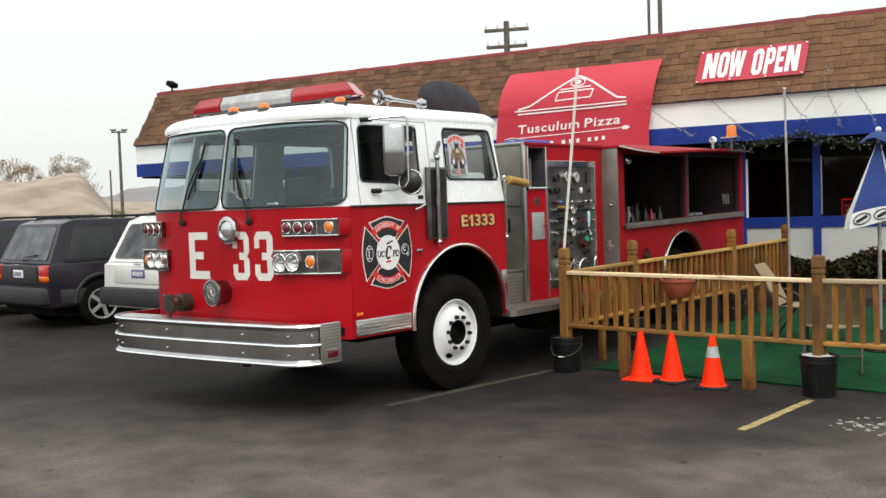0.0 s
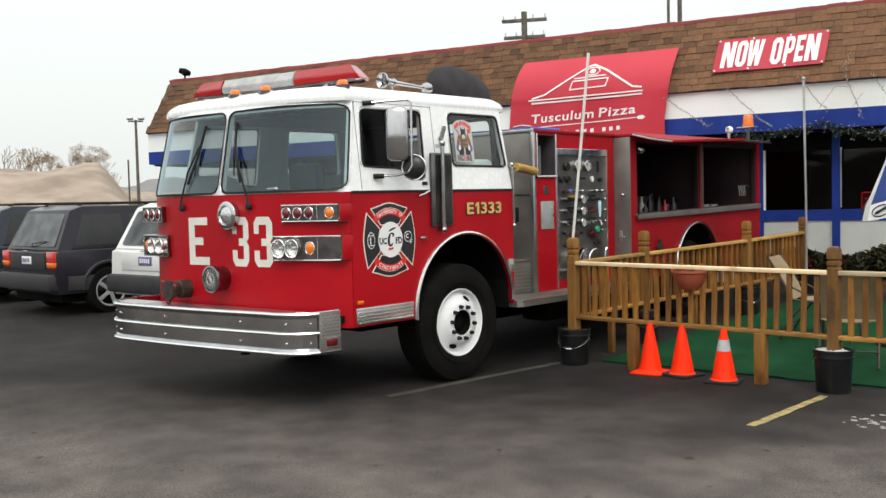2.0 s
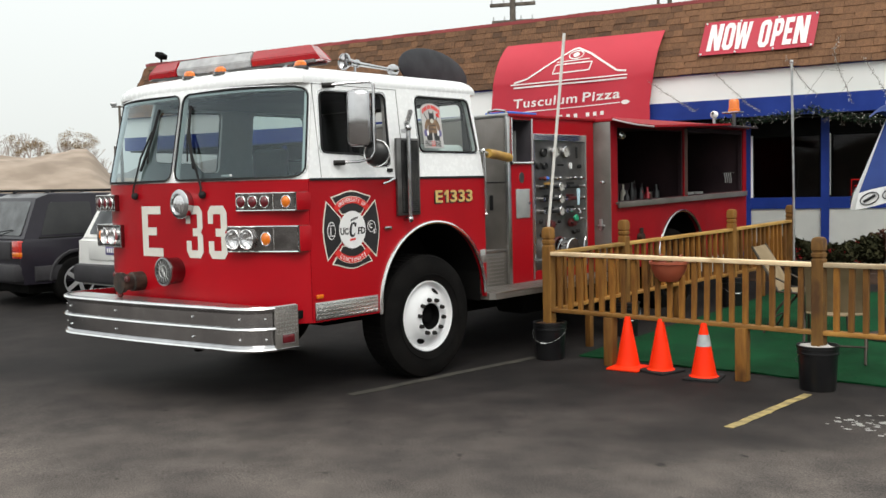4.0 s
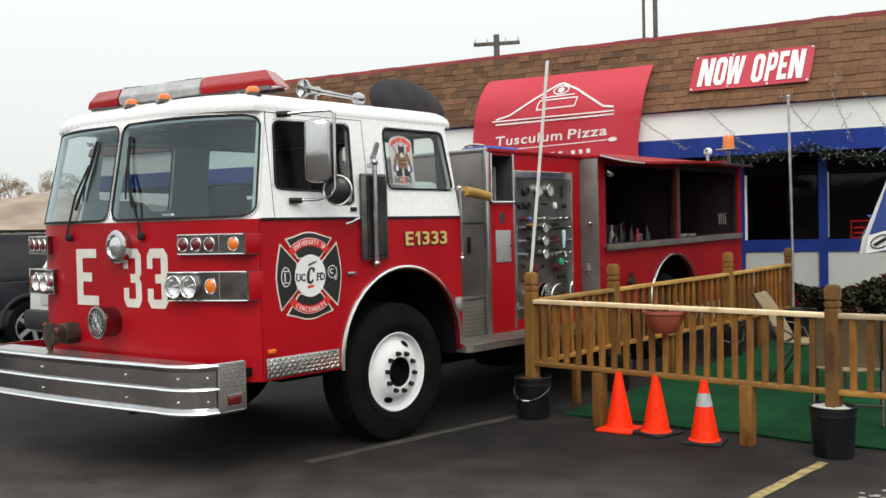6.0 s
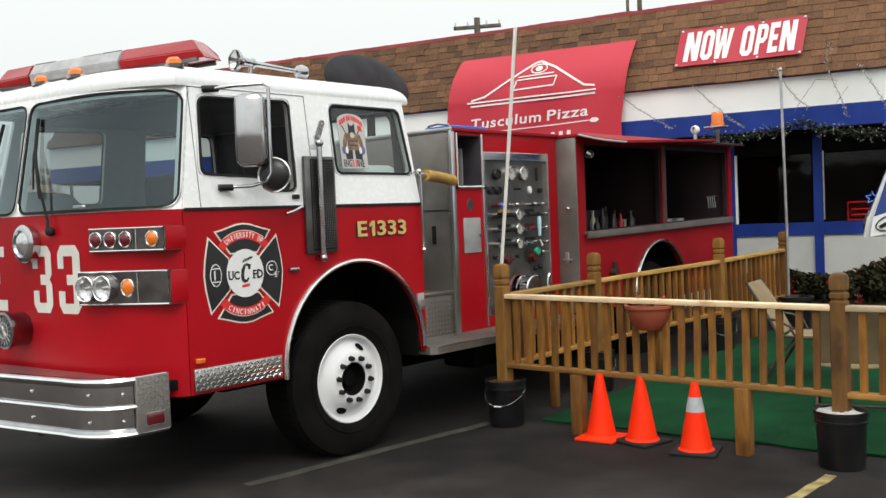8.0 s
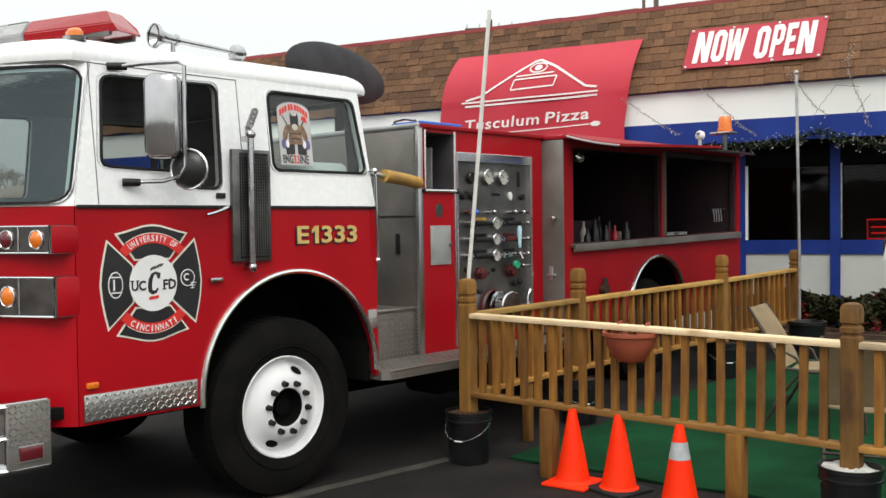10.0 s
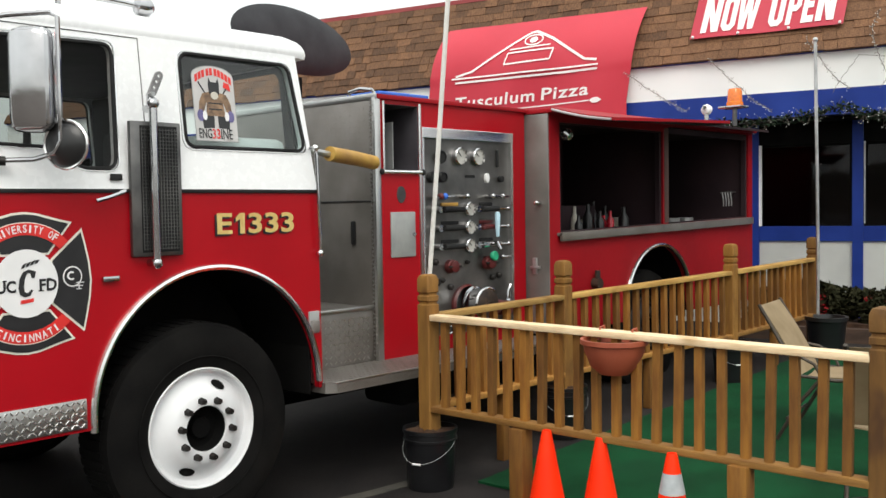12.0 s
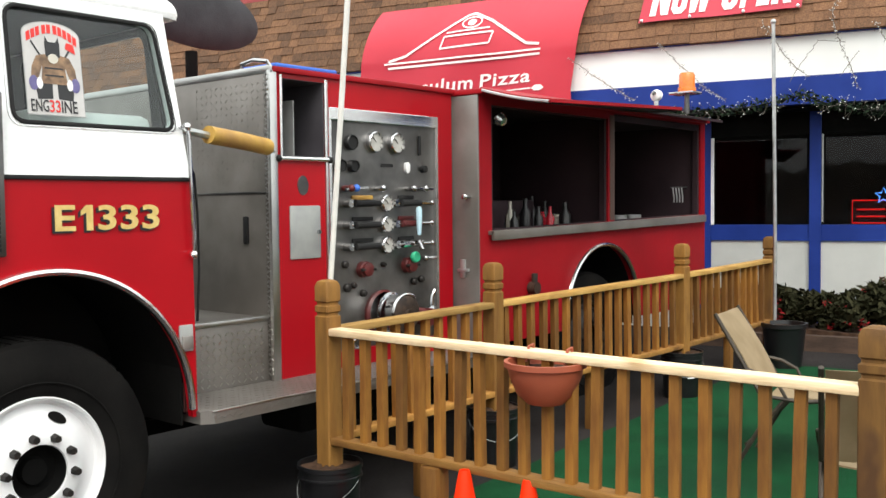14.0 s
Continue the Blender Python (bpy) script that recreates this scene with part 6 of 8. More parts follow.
    dark = lambda y, v: Vector((-0.08 + 0.17 * v, y, 2.292 - 0.03 * v))
    bm = slab(bmesh.new(), lambda u, v: dark(4.69 + 1.5 * u, v), lambda u, v: dark(4.69 + 1.5 * u, v) + Vector((0, 0, 0.02)), 2, 2)
    part("raised_hatch", bm, KITCHEN, engine, "serving hatch darkened to stand for shade", soft=False)
    bm = lathe(bmesh.new(), [(0.045, 0), (0.05, 0.02), (0.03, 0.06), (0, 0.065)], Matrix.Translation((-0.16, 3.25, 2.14)) @ Matrix.Rotation(radians(120), 4, "Y"), 16)
    part("hatch_lamp", bm, LENS_CLEAR, engine)
    # beacons on the rear corner
    bm = lathe(bmesh.new(), [(0.072, 0), (0.072, 0.03), (0.064, 0.035), (0.061, 0.13), (0.05, 0.15), (0, 0.155)], Matrix.Translation((0.22, 5.23, 2.44)), 20)
    beacon = part("amber_beacon", bm, LENS_AMBER, engine, "amber beacon above the hatch")
    bm = box(bmesh.new(), 0.10, 0.31, 5.15, 5.31, 2.42, 2.44, bevel=0.004)
    part("beacon_stem", R((0.22, 5.23, 2.27), (0.22, 5.23, 2.42), 0.02), GUNMETAL, beacon)
    part("beacon_base", bm, CHROME, beacon)
    bm = lathe(bmesh.new(), [(0.02, 0.04), (0.044, 0.015), (0.048, -0.012), (0.04, -0.024), (0, -0.027)], Matrix.Translation((0.10, 4.95, 2.40)) @ Matrix.Rotation(radians(70), 4, "X"), 18)
    lampb = part("rear_lamp", bm, DECAL_WHITE, engine, "round milky lamp")
    part("lamp_base", R((0.10, 4.95, 2.28), (0.10, 4.95, 2.37), 0.02), CHROME, lampb)
    bm = rod(bmesh.new(), (-0.095, 3.52, 1.00), (-0.035, 3.52, 1.00), 0.042, seg=16)
    rod(bm, (-0.06, 3.52, 1.02), (-0.06, 3.52, 1.10), 0.022, seg=10)
    part("hydrant_port", bm, BRASS, engine)


build_body()


def build_kitchen_things():
    """Bottles and pots on the serving counter."""
    rnd = random.Random(4)
    mats = [(BLACK_GLOSS, "dark squeeze bottle on the counter"), (BOTTLE_GREEN, "green bottle on the counter"), (BOTTLE_RED, "red sauce bottle on the counter"), (BOTTLE_WHITE, "cream shaker on the counter")]
    for k in range(15):
        y = (3.17, 3.24, 3.50, 3.72, 3.82, 3.90, 3.98, 4.04, 4.10, 4.16, 4.22, 4.29, 4.36, 4.42, 4.47)[k] + rnd.uniform(-0.015, 0.015)
        x = -0.34 - 0.13 * (k % 3) - rnd.uniform(0, 0.05)
        h, r = (0.17, 0.11, 0.09, 0.18, 0.25, 0.17, 0.21, 0.27, 0.14, 0.21, 0.17, 0.29, 0.24, 0.15, 0.25)[k], rnd.uniform(0.028, 0.048)
        mat, lb = mats[(0, 3, 0, 0, 3, 0, 0, 0, 3, 2, 2, 0, 0, 3, 0)[k]]
        if h < 0.17:
            prof = [(0, 0), (r, 0), (r * 1.08, h * 0.85), (r * 0.95, h * 0.88), (r * 0.95, h), (0, h)]
        else:
            prof = [(0, 0), (r, 0), (r, h * 0.6), (r * 0.4, h * 0.78), (r * 0.4, h), (0, h)]
        bm = lathe(bmesh.new(), prof, None, 12)
        tagged(part("bottle", bm, mat, None, lb, m=Matrix.Translation((x, y, 1.341))), category="bottle", group="bottles on the counter")
    rack = thing("utensil_rack", "dull metal utensil rack hanging by the second hatch", "rack")
    part("rail", sweep(bmesh.new(), [(-0.24, 5.86, 1.70), (-0.24, 6.08, 1.71)], 0.004, 6), GUNMETAL, rack)
    for k in range(4):
        y = 5.88 + 0.055 * k
        part("utensil", sweep(bmesh.new(), [(-0.23, y, 1.70), (-0.22, y + 0.004, 1.62), (-0.225, y + 0.012, 1.57)], 0.006, 6), GALV, rack)
    part("wall_bracket", B(-0.25, -0.23, 6.075, 6.166, 1.700, 1.712), GUNMETAL, rack)
    for k in range(4):
        y = 5.0 + k * 0.25
        bm = lathe(bmesh.new(), [(0, 0), (0.07, 0), (0.075, 0.12), (0.07, 0.125), (0.065, 0.01), (0, 0.012)], None, 18)
        tagged(part("cooking_pot", bm, GALV, None, "dull metal pot on the counter", m=Matrix.Translation((-0.55, y, 1.341))), category="pot", group="pots on the counter")
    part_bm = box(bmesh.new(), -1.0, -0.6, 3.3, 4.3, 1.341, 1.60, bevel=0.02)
    tagged(part("griddle", part_bm, KITCHEN, None, "griddle on the counter, darkened for shade"), category="griddle")


build_kitchen_things()

# ---- ground: one sheet that climbs gently to the building ----
FO, FA = Vector((-1.9, 6.95, 0)), radians(13)
FU, FN = Vector((math.cos(FA), math.sin(FA), 0)), Vector((math.sin(FA), -math.cos(FA), 0))


def fb(u, z, o=0.0):
    """A point by the building's front: along it, up, and out from it."""
    return FO + FU * u + FN * o + Vector((0, 0, z))


def fb_pose(u, z, o=0.0):
    return basis(fb(u, z, o), FU, (0, 0, 1))


def ground_z(x, y):
    d = (Vector((x, y, 0)) - FO).dot(FN)
    fall = 0.009 * min(8.0, max(0.0, -3.5 - x))
    return (0.18 * min(1.2, max(0.0, (5.8 - d) / 4.7)) if d < 5.8 else 0.0) - fall


def on_ground(x, y, rz=0.0, dz=0.0):
    return pose(x, y, ground_z(x, y) + dz, 0, 0, rz)


def build_ground():
    bm = bmesh.new()
    ax = sorted(set([-4000, -1500, -600, -250, -120, -70, -45] + [-30 + 1.0 * k for k in range(0, 51)] + [30, 50, 100, 300, 1200, 4000]))
    ay = sorted(set([-4000, -1200, -400, -120, -60, -35] + [-20 + 0.75 * k for k in range(0, 60)] + [40, 70, 130, 300, 800, 2000, 4000]))
    rnd = random.Random(3)
    vs = [[bm.verts.new((x, y, ground_z(x, y) + (rnd.uniform(-0.006, 0.006) if abs(x) < 30 and abs(y) < 25 and not (-3.2 < x < 3.4 and -2.5 < y < 7) else 0))) for y in ay] for x in ax]
    for i in range(len(ax) - 1):
        for j in range(len(ay) - 1):
            bm.faces.new((vs[i][j], vs[i + 1][j], vs[i + 1][j + 1], vs[i][j + 1]))
    tagged(part("ground", bm, ASPHALT), "worn dark asphalt parking lot with stains", "parking lot", kind="structure")


build_ground()


def marking_mat():
    m, n, l, p = nodes_of("worn yellow line paint")
    col, f = noise_ramp(n, l, 12, (0.20, 0.16, 0.075), (0.42, 0.32, 0.12), 0.35, 0.6, 8)
    l.new(col, p.inputs["Base Color"])
    p.inputs["Roughness"].default_value = 0.8
    bumped(n, l, p, f, 0.3)
    return m


YLINE = marking_mat()
FAINT = surface("faded line paint", (0.032, 0.030, 0.026), (0.066, 0.060, 0.047), 6, 0.85, bump=0.2)
PALE_SPILL = surface("pale paint splashes", (0.30, 0.295, 0.28), (0.40, 0.39, 0.37), 12, 0.9)


def ribbon(a, b, w, mat, name, label, cat, z=0.004):
    rnd = random.Random(9)
    a, b = Vector(a), Vector(b)
    d = (b - a).normalized()
    s = Vector((-d.y, d.x))
    bm = bmesh.new()
    n = 14

    def f(u, v):
        p = a + (b - a) * u + s * (v - 0.5) * (w + rnd.uniform(-0.012, 0.012))
        return Vector((p.x, p.y, ground_z(p.x, p.y) + z))
    slab(bm, f, lambda u, v: f(u, v) - Vector((0, 0, 0.003)), n, 1)
    return tagged(part(name, bm, mat, soft=False), label, cat, kind="structure")


ribbon((2.755, 1.17), (2.735, -0.08), 0.068, YLINE, "parking_line_1", "worn yellow parking line on asphalt", "parking line")
ribbon((0.16, 1.25), (-0.04, -0.9), 0.09, FAINT, "parking_line_2", "faded parking line beside the engine", "parking line")


def build_spill():
    rnd = random.Random(12)
    bm = bmesh.new()
    for k in range(46):
        a, r = rnd.uniform(0, 6.28), rnd.uniform(0, 1) ** 0.6
        x, y = 3.45 + 0.33 * r * math.cos(a), 0.55 + 0.28 * r * math.sin(a)
        s = rnd.uniform(0.008, 0.03)
        vs = [bm.verts.new((x + s * rnd.uniform(0.4, 1.4) * math.cos(q), y + s * rnd.uniform(0.4, 1.4) * math.sin(q), 0.003)) for q in np.linspace(0, 5.4, 7)]
        bm.faces.new(vs)
    tagged(part("paint_spatter", bm, PALE_SPILL, soft=False), "pale paint spatter on the asphalt", "stain", kind="stuff")


build_spill()


def build_carpet():
    rnd = random.Random(2)
    bm = bmesh.new()

    def f(u, v):
        x = 0.47 + 5.3 * u
        y0 = 1.50 + 0.088 * (x - 0.47) + 0.02 * math.sin(7 * x)
        y = y0 + (6.0 + 0.23 * x - y0) * v
        return Vector((x, y, ground_z(x, y) + 0.018 + 0.003 * math.sin(9 * x + 5 * y)))
    slab(bm, f, lambda u, v: f(u, v) - Vector((0, 0, 0.014)), 50, 45)
    tagged(part("carpet", bm, CARPET), "green artificial turf carpet on the patio", "carpet")


build_carpet()

# ---- the restaurant ----
U0, U1 = -11.22, 9.0


def fbox(bm, u0, u1, z0, z1, o0, o1):
    m = fb_pose((u0 + u1) / 2, (z0 + z1) / 2, (o0 + o1) / 2) @ Matrix.Diagonal((abs(u1 - u0), abs(z1 - z0), abs(o1 - o0), 1))
    bmesh.ops.create_cube(bm, size=1, matrix=m)
    return bm


def FB(*a):
    return fbox(bmesh.new(), *a)


ROOF_Z0, ROOF_Z1, ROOF_LEAN = 3.185, 4.27, 0.42


def roof_pt(u, s, off=0.0):
    """A point of the mansard: s runs from the eave (0) to the top (1)."""
    z = ROOF_Z0 + (ROOF_Z1 - ROOF_Z0) * s
    o = 0.06 - ROOF_LEAN * (z - ROOF_Z0)
    n = (FN + Vector((0, 0, ROOF_LEAN))).normalized()
    return fb(u, z, o) + n * off


def build_restaurant():
    wall = thing("restaurant", "long low restaurant with blue and white front and shake mansard roof", "building", kind="structure")
    P = lambda nm, bm, mat, lb="": part(nm, bm, mat, wall, lb, soft=False)
    P("fascia", FB(U0, U1, 2.765, 3.145, -0.12, 0.02), WHITE_PAINT, "white fascia band")
    P("fascia", FB(U0, U1, 2.50, 2.765, -0.12, 0.024), BLUE_PAINT, "blue fascia band")
    P("eave_trim", FB(U0, U1, 3.145, 3.195, -0.12, 0.05), BLUE_PAINT)
    # soffit painted near black for the shade under the eave
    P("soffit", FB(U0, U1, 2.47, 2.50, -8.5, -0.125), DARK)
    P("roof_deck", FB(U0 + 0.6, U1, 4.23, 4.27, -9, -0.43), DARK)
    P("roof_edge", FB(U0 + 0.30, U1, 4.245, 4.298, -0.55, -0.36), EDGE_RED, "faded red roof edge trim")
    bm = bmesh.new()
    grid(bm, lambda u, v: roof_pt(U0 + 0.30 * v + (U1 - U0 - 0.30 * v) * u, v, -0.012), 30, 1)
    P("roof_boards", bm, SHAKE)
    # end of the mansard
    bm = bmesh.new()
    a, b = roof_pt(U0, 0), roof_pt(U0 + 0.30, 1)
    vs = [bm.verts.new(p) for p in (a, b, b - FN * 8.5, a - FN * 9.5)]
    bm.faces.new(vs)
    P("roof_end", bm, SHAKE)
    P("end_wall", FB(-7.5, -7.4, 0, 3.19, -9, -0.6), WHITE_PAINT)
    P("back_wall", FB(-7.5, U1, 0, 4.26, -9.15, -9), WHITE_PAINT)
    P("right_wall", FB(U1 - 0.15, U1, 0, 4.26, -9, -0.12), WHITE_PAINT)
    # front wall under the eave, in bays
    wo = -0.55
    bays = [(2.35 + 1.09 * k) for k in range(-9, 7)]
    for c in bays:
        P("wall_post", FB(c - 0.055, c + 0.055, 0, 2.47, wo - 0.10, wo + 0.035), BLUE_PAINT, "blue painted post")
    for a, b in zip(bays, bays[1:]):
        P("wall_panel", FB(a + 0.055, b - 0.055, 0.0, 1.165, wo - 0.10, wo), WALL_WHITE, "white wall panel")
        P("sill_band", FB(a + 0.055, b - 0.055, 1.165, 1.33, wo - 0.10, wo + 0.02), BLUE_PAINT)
        # head band near black: the overhang's shade is in its colour
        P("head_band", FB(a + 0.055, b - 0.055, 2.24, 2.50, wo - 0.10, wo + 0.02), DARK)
        win = P("window", FB(a + 0.055, b - 0.055, 1.33, 2.24, wo - 0.055, wo - 0.045), GLASS_SHOP, "dark shop window pane")
        bm = bmesh.new()
        fbox(bm, a + 0.055, a + 0.085, 1.33, 2.24, wo - 0.08, wo - 0.01)
        fbox(bm, b - 0.085, b - 0.055, 1.33, 2.24, wo - 0.08, wo - 0.01)
        fbox(bm, a + 0.085, b - 0.085, 2.21, 2.24, wo - 0.08, wo - 0.01)
        part("window_frame", bm, DARK, win, soft=False)
    P("frame_edge", FB(1.315, 1.345, 1.33, 2.24, wo, wo + 0.03), WHITE_PAINT)
    P("frame_edge", FB(2.41, 2.425, 1.36, 2.24, wo, wo + 0.02), GALV)
    # room colour carries the shade seen behind the panes
    P("inner_wall", FB(-7.4, U1, 0, 4.2, -5.1, -5.0), SHADED_BROWN)
    P("inner_floor", FB(-7.4, U1, 0.05, 0.12, -9, wo - 0.11), SHADED_BROWN)
    P("inner_ceiling", FB(-7.4, U1, 2.55, 2.6, -9, wo - 0.11), SHADED_BROWN)
    return wall


build_restaurant()


def build_neon():
    sign = thing("neon_sign", "small neon sign, blue star and red bars, in the window", "neon sign")
    c = -0.62
    bm = bmesh.new()
    q = [fb(2.69, 1.345, c), fb(3.03, 1.345, c), fb(3.03, 1.57, c), fb(2.69, 1.57, c)]
    sweep(bm, q, 0.008, 6, closed=True)
    part("border_tube", bm, NEON_RED, sign)
    part("backing", FB(2.71, 3.01, 1.36, 1.555, c - 0.012, c - 0.006), CAP_RED, sign)
    for k in range(2):
        part("bar_tube", sweep(bmesh.new(), [fb(2.73, 1.41 + 0.07 * k, c), fb(2.99, 1.41 + 0.07 * k, c)], 0.009, 6), NEON_RED, sign)
    st = [fb(2.975 + (0.08 if k % 2 == 0 else 0.035) * math.sin(math.pi * k / 5), 1.615 + (0.08 if k % 2 == 0 else 0.035) * math.cos(math.pi * k / 5), c + 0.01) for k in range(10)]
    part("star_tube", sweep(bmesh.new(), st, 0.008, 6, closed=True), NEON_BLUE, sign)


build_neon()


def banner_pt(u, v):
    """The pizza banner: lies on the mansard above, hangs over the fascia below; v from the top down."""
    z = 3.87 - 1.42 * v
    left, right = -2.47 - 0.19 * min(1, v * 1.25) ** 0.6, 0.15 - 0.17 * min(1, v * 1.3)
    if z > ROOF_Z0:
        o = 0.115 - ROOF_LEAN * (z - ROOF_Z0) + 0.07 * math.sin(math.pi * min(1, v / 0.48))
    else:
        o = 0.10 + 0.02 * math.sin(9 * u) * v
    return fb(left + (right - left) * u, z, o + 0.012 * math.sin(14 * u + 3 * v))


def build_banner():
    bn = thing("restaurant_banner", "red vinyl banner with a white roof drawing and restaurant name", "banner")
    bm = slab(bmesh.new(), lambda u, v: banner_pt(u, v) + FN * 0.004, lambda u, v: banner_pt(u, v), 40, 30)
    part("sheet", bm, BANNER, bn)

    def flat(poly, o=0.016, name="drawing"):
        """A white shape of (u, v) corners laid on the banner."""
        bm = bmesh.new()
        f = bm.faces.new([bm.verts.new((a, b, 0)) for a, b in poly])
        bmesh.ops.triangulate(bm, faces=[f])
        for _ in range(2):
            bmesh.ops.subdivide_edges(bm, edges=[e for e in bm.edges if e.calc_length() > 0.06], cuts=1)
            bmesh.ops.triangulate(bm, faces=bm.faces)
        for w in bm.verts:
            w.co = banner_pt(w.co.x, w.co.y) + (FN + Vector((0, 0, 0.3))) * o
        return part(name, bm, LETTER, bn, soft=False)

    def stroke(pts, w):
        for (a, b), (c, d) in zip(pts, pts[1:]):
            L = math.hypot((c - a) * 1.9, d - b)
            nx, ny = -(d - b) / L * w / 1.9, (c - a) * 1.9 / L * w
            flat([(a - nx, b - ny), (c - nx, d - ny), (c + nx, d + ny), (a + nx, b + ny)])
    stroke([(0.14, 0.455), (0.22, 0.42), (0.48, 0.125), (0.51, 0.115), (0.60, 0.19), (0.78, 0.40), (0.84, 0.415)], 0.010)
    stroke([(0.12, 0.475), (0.85, 0.455)], 0.007)
    stroke([(0.14, 0.51), (0.85, 0.49)], 0.009)
    stroke([(0.385, 0.385), (0.395, 0.29), (0.62, 0.28), (0.61, 0.37), (0.385, 0.385)], 0.007)
    stroke([(0.40, 0.26), (0.60, 0.245)], 0.006)
    ring = [(0.51 + 0.045 * math.cos(a), 0.19 + 0.045 * math.sin(a)) for a in np.linspace(0, 6.283, 15)]
    stroke(ring, 0.006)
    flat([(0.51 + 0.02 * math.cos(a), 0.19 + 0.028 * math.sin(a)) for a in np.linspace(0, 6.283, 11)[:-1]])
    stroke([(0.13, 0.79), (0.83, 0.745)], 0.005)
    for x, y in ((0.10, 0.80), (0.86, 0.745)):
        flat([(x - 0.028, y), (x - 0.012, y - 0.022), (x + 0.012, y - 0.022), (x + 0.028, y), (x + 0.012, y + 0.022), (x - 0.012, y + 0.022)])
    # phone number as bars
    for k in range(9):
        x = 0.28 + 0.046 * k + (0.03 if k > 2 else 0) + (0.03 if k > 5 else 0)
        flat([(x, 0.850 - 0.03 * k / 9), (x + 0.022, 0.848 - 0.03 * k / 9), (x + 0.022, 0.892 - 0.03 * k / 9), (x, 0.894 - 0.03 * k / 9)], name="bar")
    # restaurant name
    for word, s0, s1 in (("Tusculum", 0.0, 0.605), ("Pizza", 0.655, 1.0)):
        me, w = text_mesh(word, 0.145, 0.004, 0.014, 1.10)
        q = bmesh.new()
        q.from_mesh(me)
        for vtx in q.verts:
            s = s0 + (s1 - s0) * vtx.co.x / w
            vtx.co = banner_pt(0.148 + s * 0.675, 0.738 - 0.04 * s - vtx.co.y * 0.70) + (FN + Vector((0, 0, 0.2))) * (0.012 + vtx.co.z)
        part("lettering", q, LETTER, bn, "white restaurant name lettering", soft=False)


build_banner()


def build_open_sign():
    s0, s1 = (3.39 - ROOF_Z0) / (ROOF_Z1 - ROOF_Z0), (3.885 - ROOF_Z0) / (ROOF_Z1 - ROOF_Z0)
    us = lambda a, s: roof_pt(0.69 + 1.58 * a + 0.06 * s, s0 + (s1 - s0) * s, 0.062 + 0.008 * math.sin(9 * a))
    sg = thing("now_open_sign", "red vinyl sign reading NOW OPEN tied to the roof shakes", "sign")
    part("sheet", slab(bmesh.new(), lambda u, v: us(u, v), lambda u, v: us(u, v) - FN * 0.004, 24, 4), SIGN_RED, sg)
    # heavy condensed capitals: outlines and counters in a unit square
    cut = lambda x0, x1, y0, y1, c, d: [(x0 + c, y0), (x1 - c, y0), (x1, y0 + d), (x1, y1 - d), (x1 - c, y1), (x0 + c, y1), (x0, y1 - d), (x0, y0 + d)]
    glyphs = {
        "N": ([(0, 0), (0.34, 0), (0.34, 0.52), (0.62, 0), (1, 0), (1, 1), (0.66, 1), (0.66, 0.48), (0.38, 1), (0, 1)], []),
        "O": (cut(0, 1, 0, 1, 0.26, 0.14), [cut(0.37, 0.63, 0.17, 0.83, 0.06, 0.05)]),
        "W": ([(0.15, 0), (0.41, 0), (0.50, 0.52), (0.59, 0), (0.85, 0), (1, 1), (0.77, 1), (0.70, 0.42), (0.61, 1), (0.39, 1), (0.30, 0.42), (0.23, 1), (0, 1)], []),
        "P": ([(0, 0), (0.38, 0), (0.38, 0.36), (0.72, 0.36), (1, 0.5), (1, 0.86), (0.76, 1), (0, 1)], [[(0.38, 0.54), (0.38, 0.84), (0.60, 0.84), (0.64, 0.78), (0.64, 0.60), (0.60, 0.54)]]),
        "E": ([(0, 0), (1, 0), (1, 0.19), (0.42, 0.19), (0.42, 0.41), (0.88, 0.41), (0.88, 0.59), (0.42, 0.59), (0.42, 0.81), (0.98, 0.81), (0.98, 1), (0, 1)], []),
    }
    lift = FN + Vector((0, 0, 0.4))
    for ch, a0, a1 in (("N", 0.065, 0.185), ("O", 0.20, 0.295), ("W", 0.30, 0.44), ("O", 0.515, 0.61), ("P", 0.63, 0.715), ("E", 0.73, 0.805), ("N", 0.82, 0.935)):
        spot = lambda a, b, o: us(a0 + (a1 - a0) * a, 0.11 + 0.80 * b) + lift * o
        outline, holes = glyphs[ch]
        bm = plate(bmesh.new(), outline, [h[::-1] for h in holes], lambda a, b: spot(a, b, 0.008), lambda a, b: spot(a, b, 0.004))
        part("lettering", bm, LETTER, sg, "white block capital", soft=False)
    for a in (0.02, 0.33, 0.66, 0.98):
        for s in (0.04, 0.96):
            part("grommet", ball(bmesh.new(), us(a, s) + FN * 0.008, 0.018, 8), DECAL_WHITE, sg)


build_open_sign()


def shake_mesh(w, name):
    bm = bmesh.new()
    box(bm, -w / 2, w / 2, -0.085, 0.085, -0.004, 0.032)
    for v in bm.verts:
        if v.co.y > 0:
            v.co.z *= 0.15
    return mesh_from(bm, SHAKE, name)


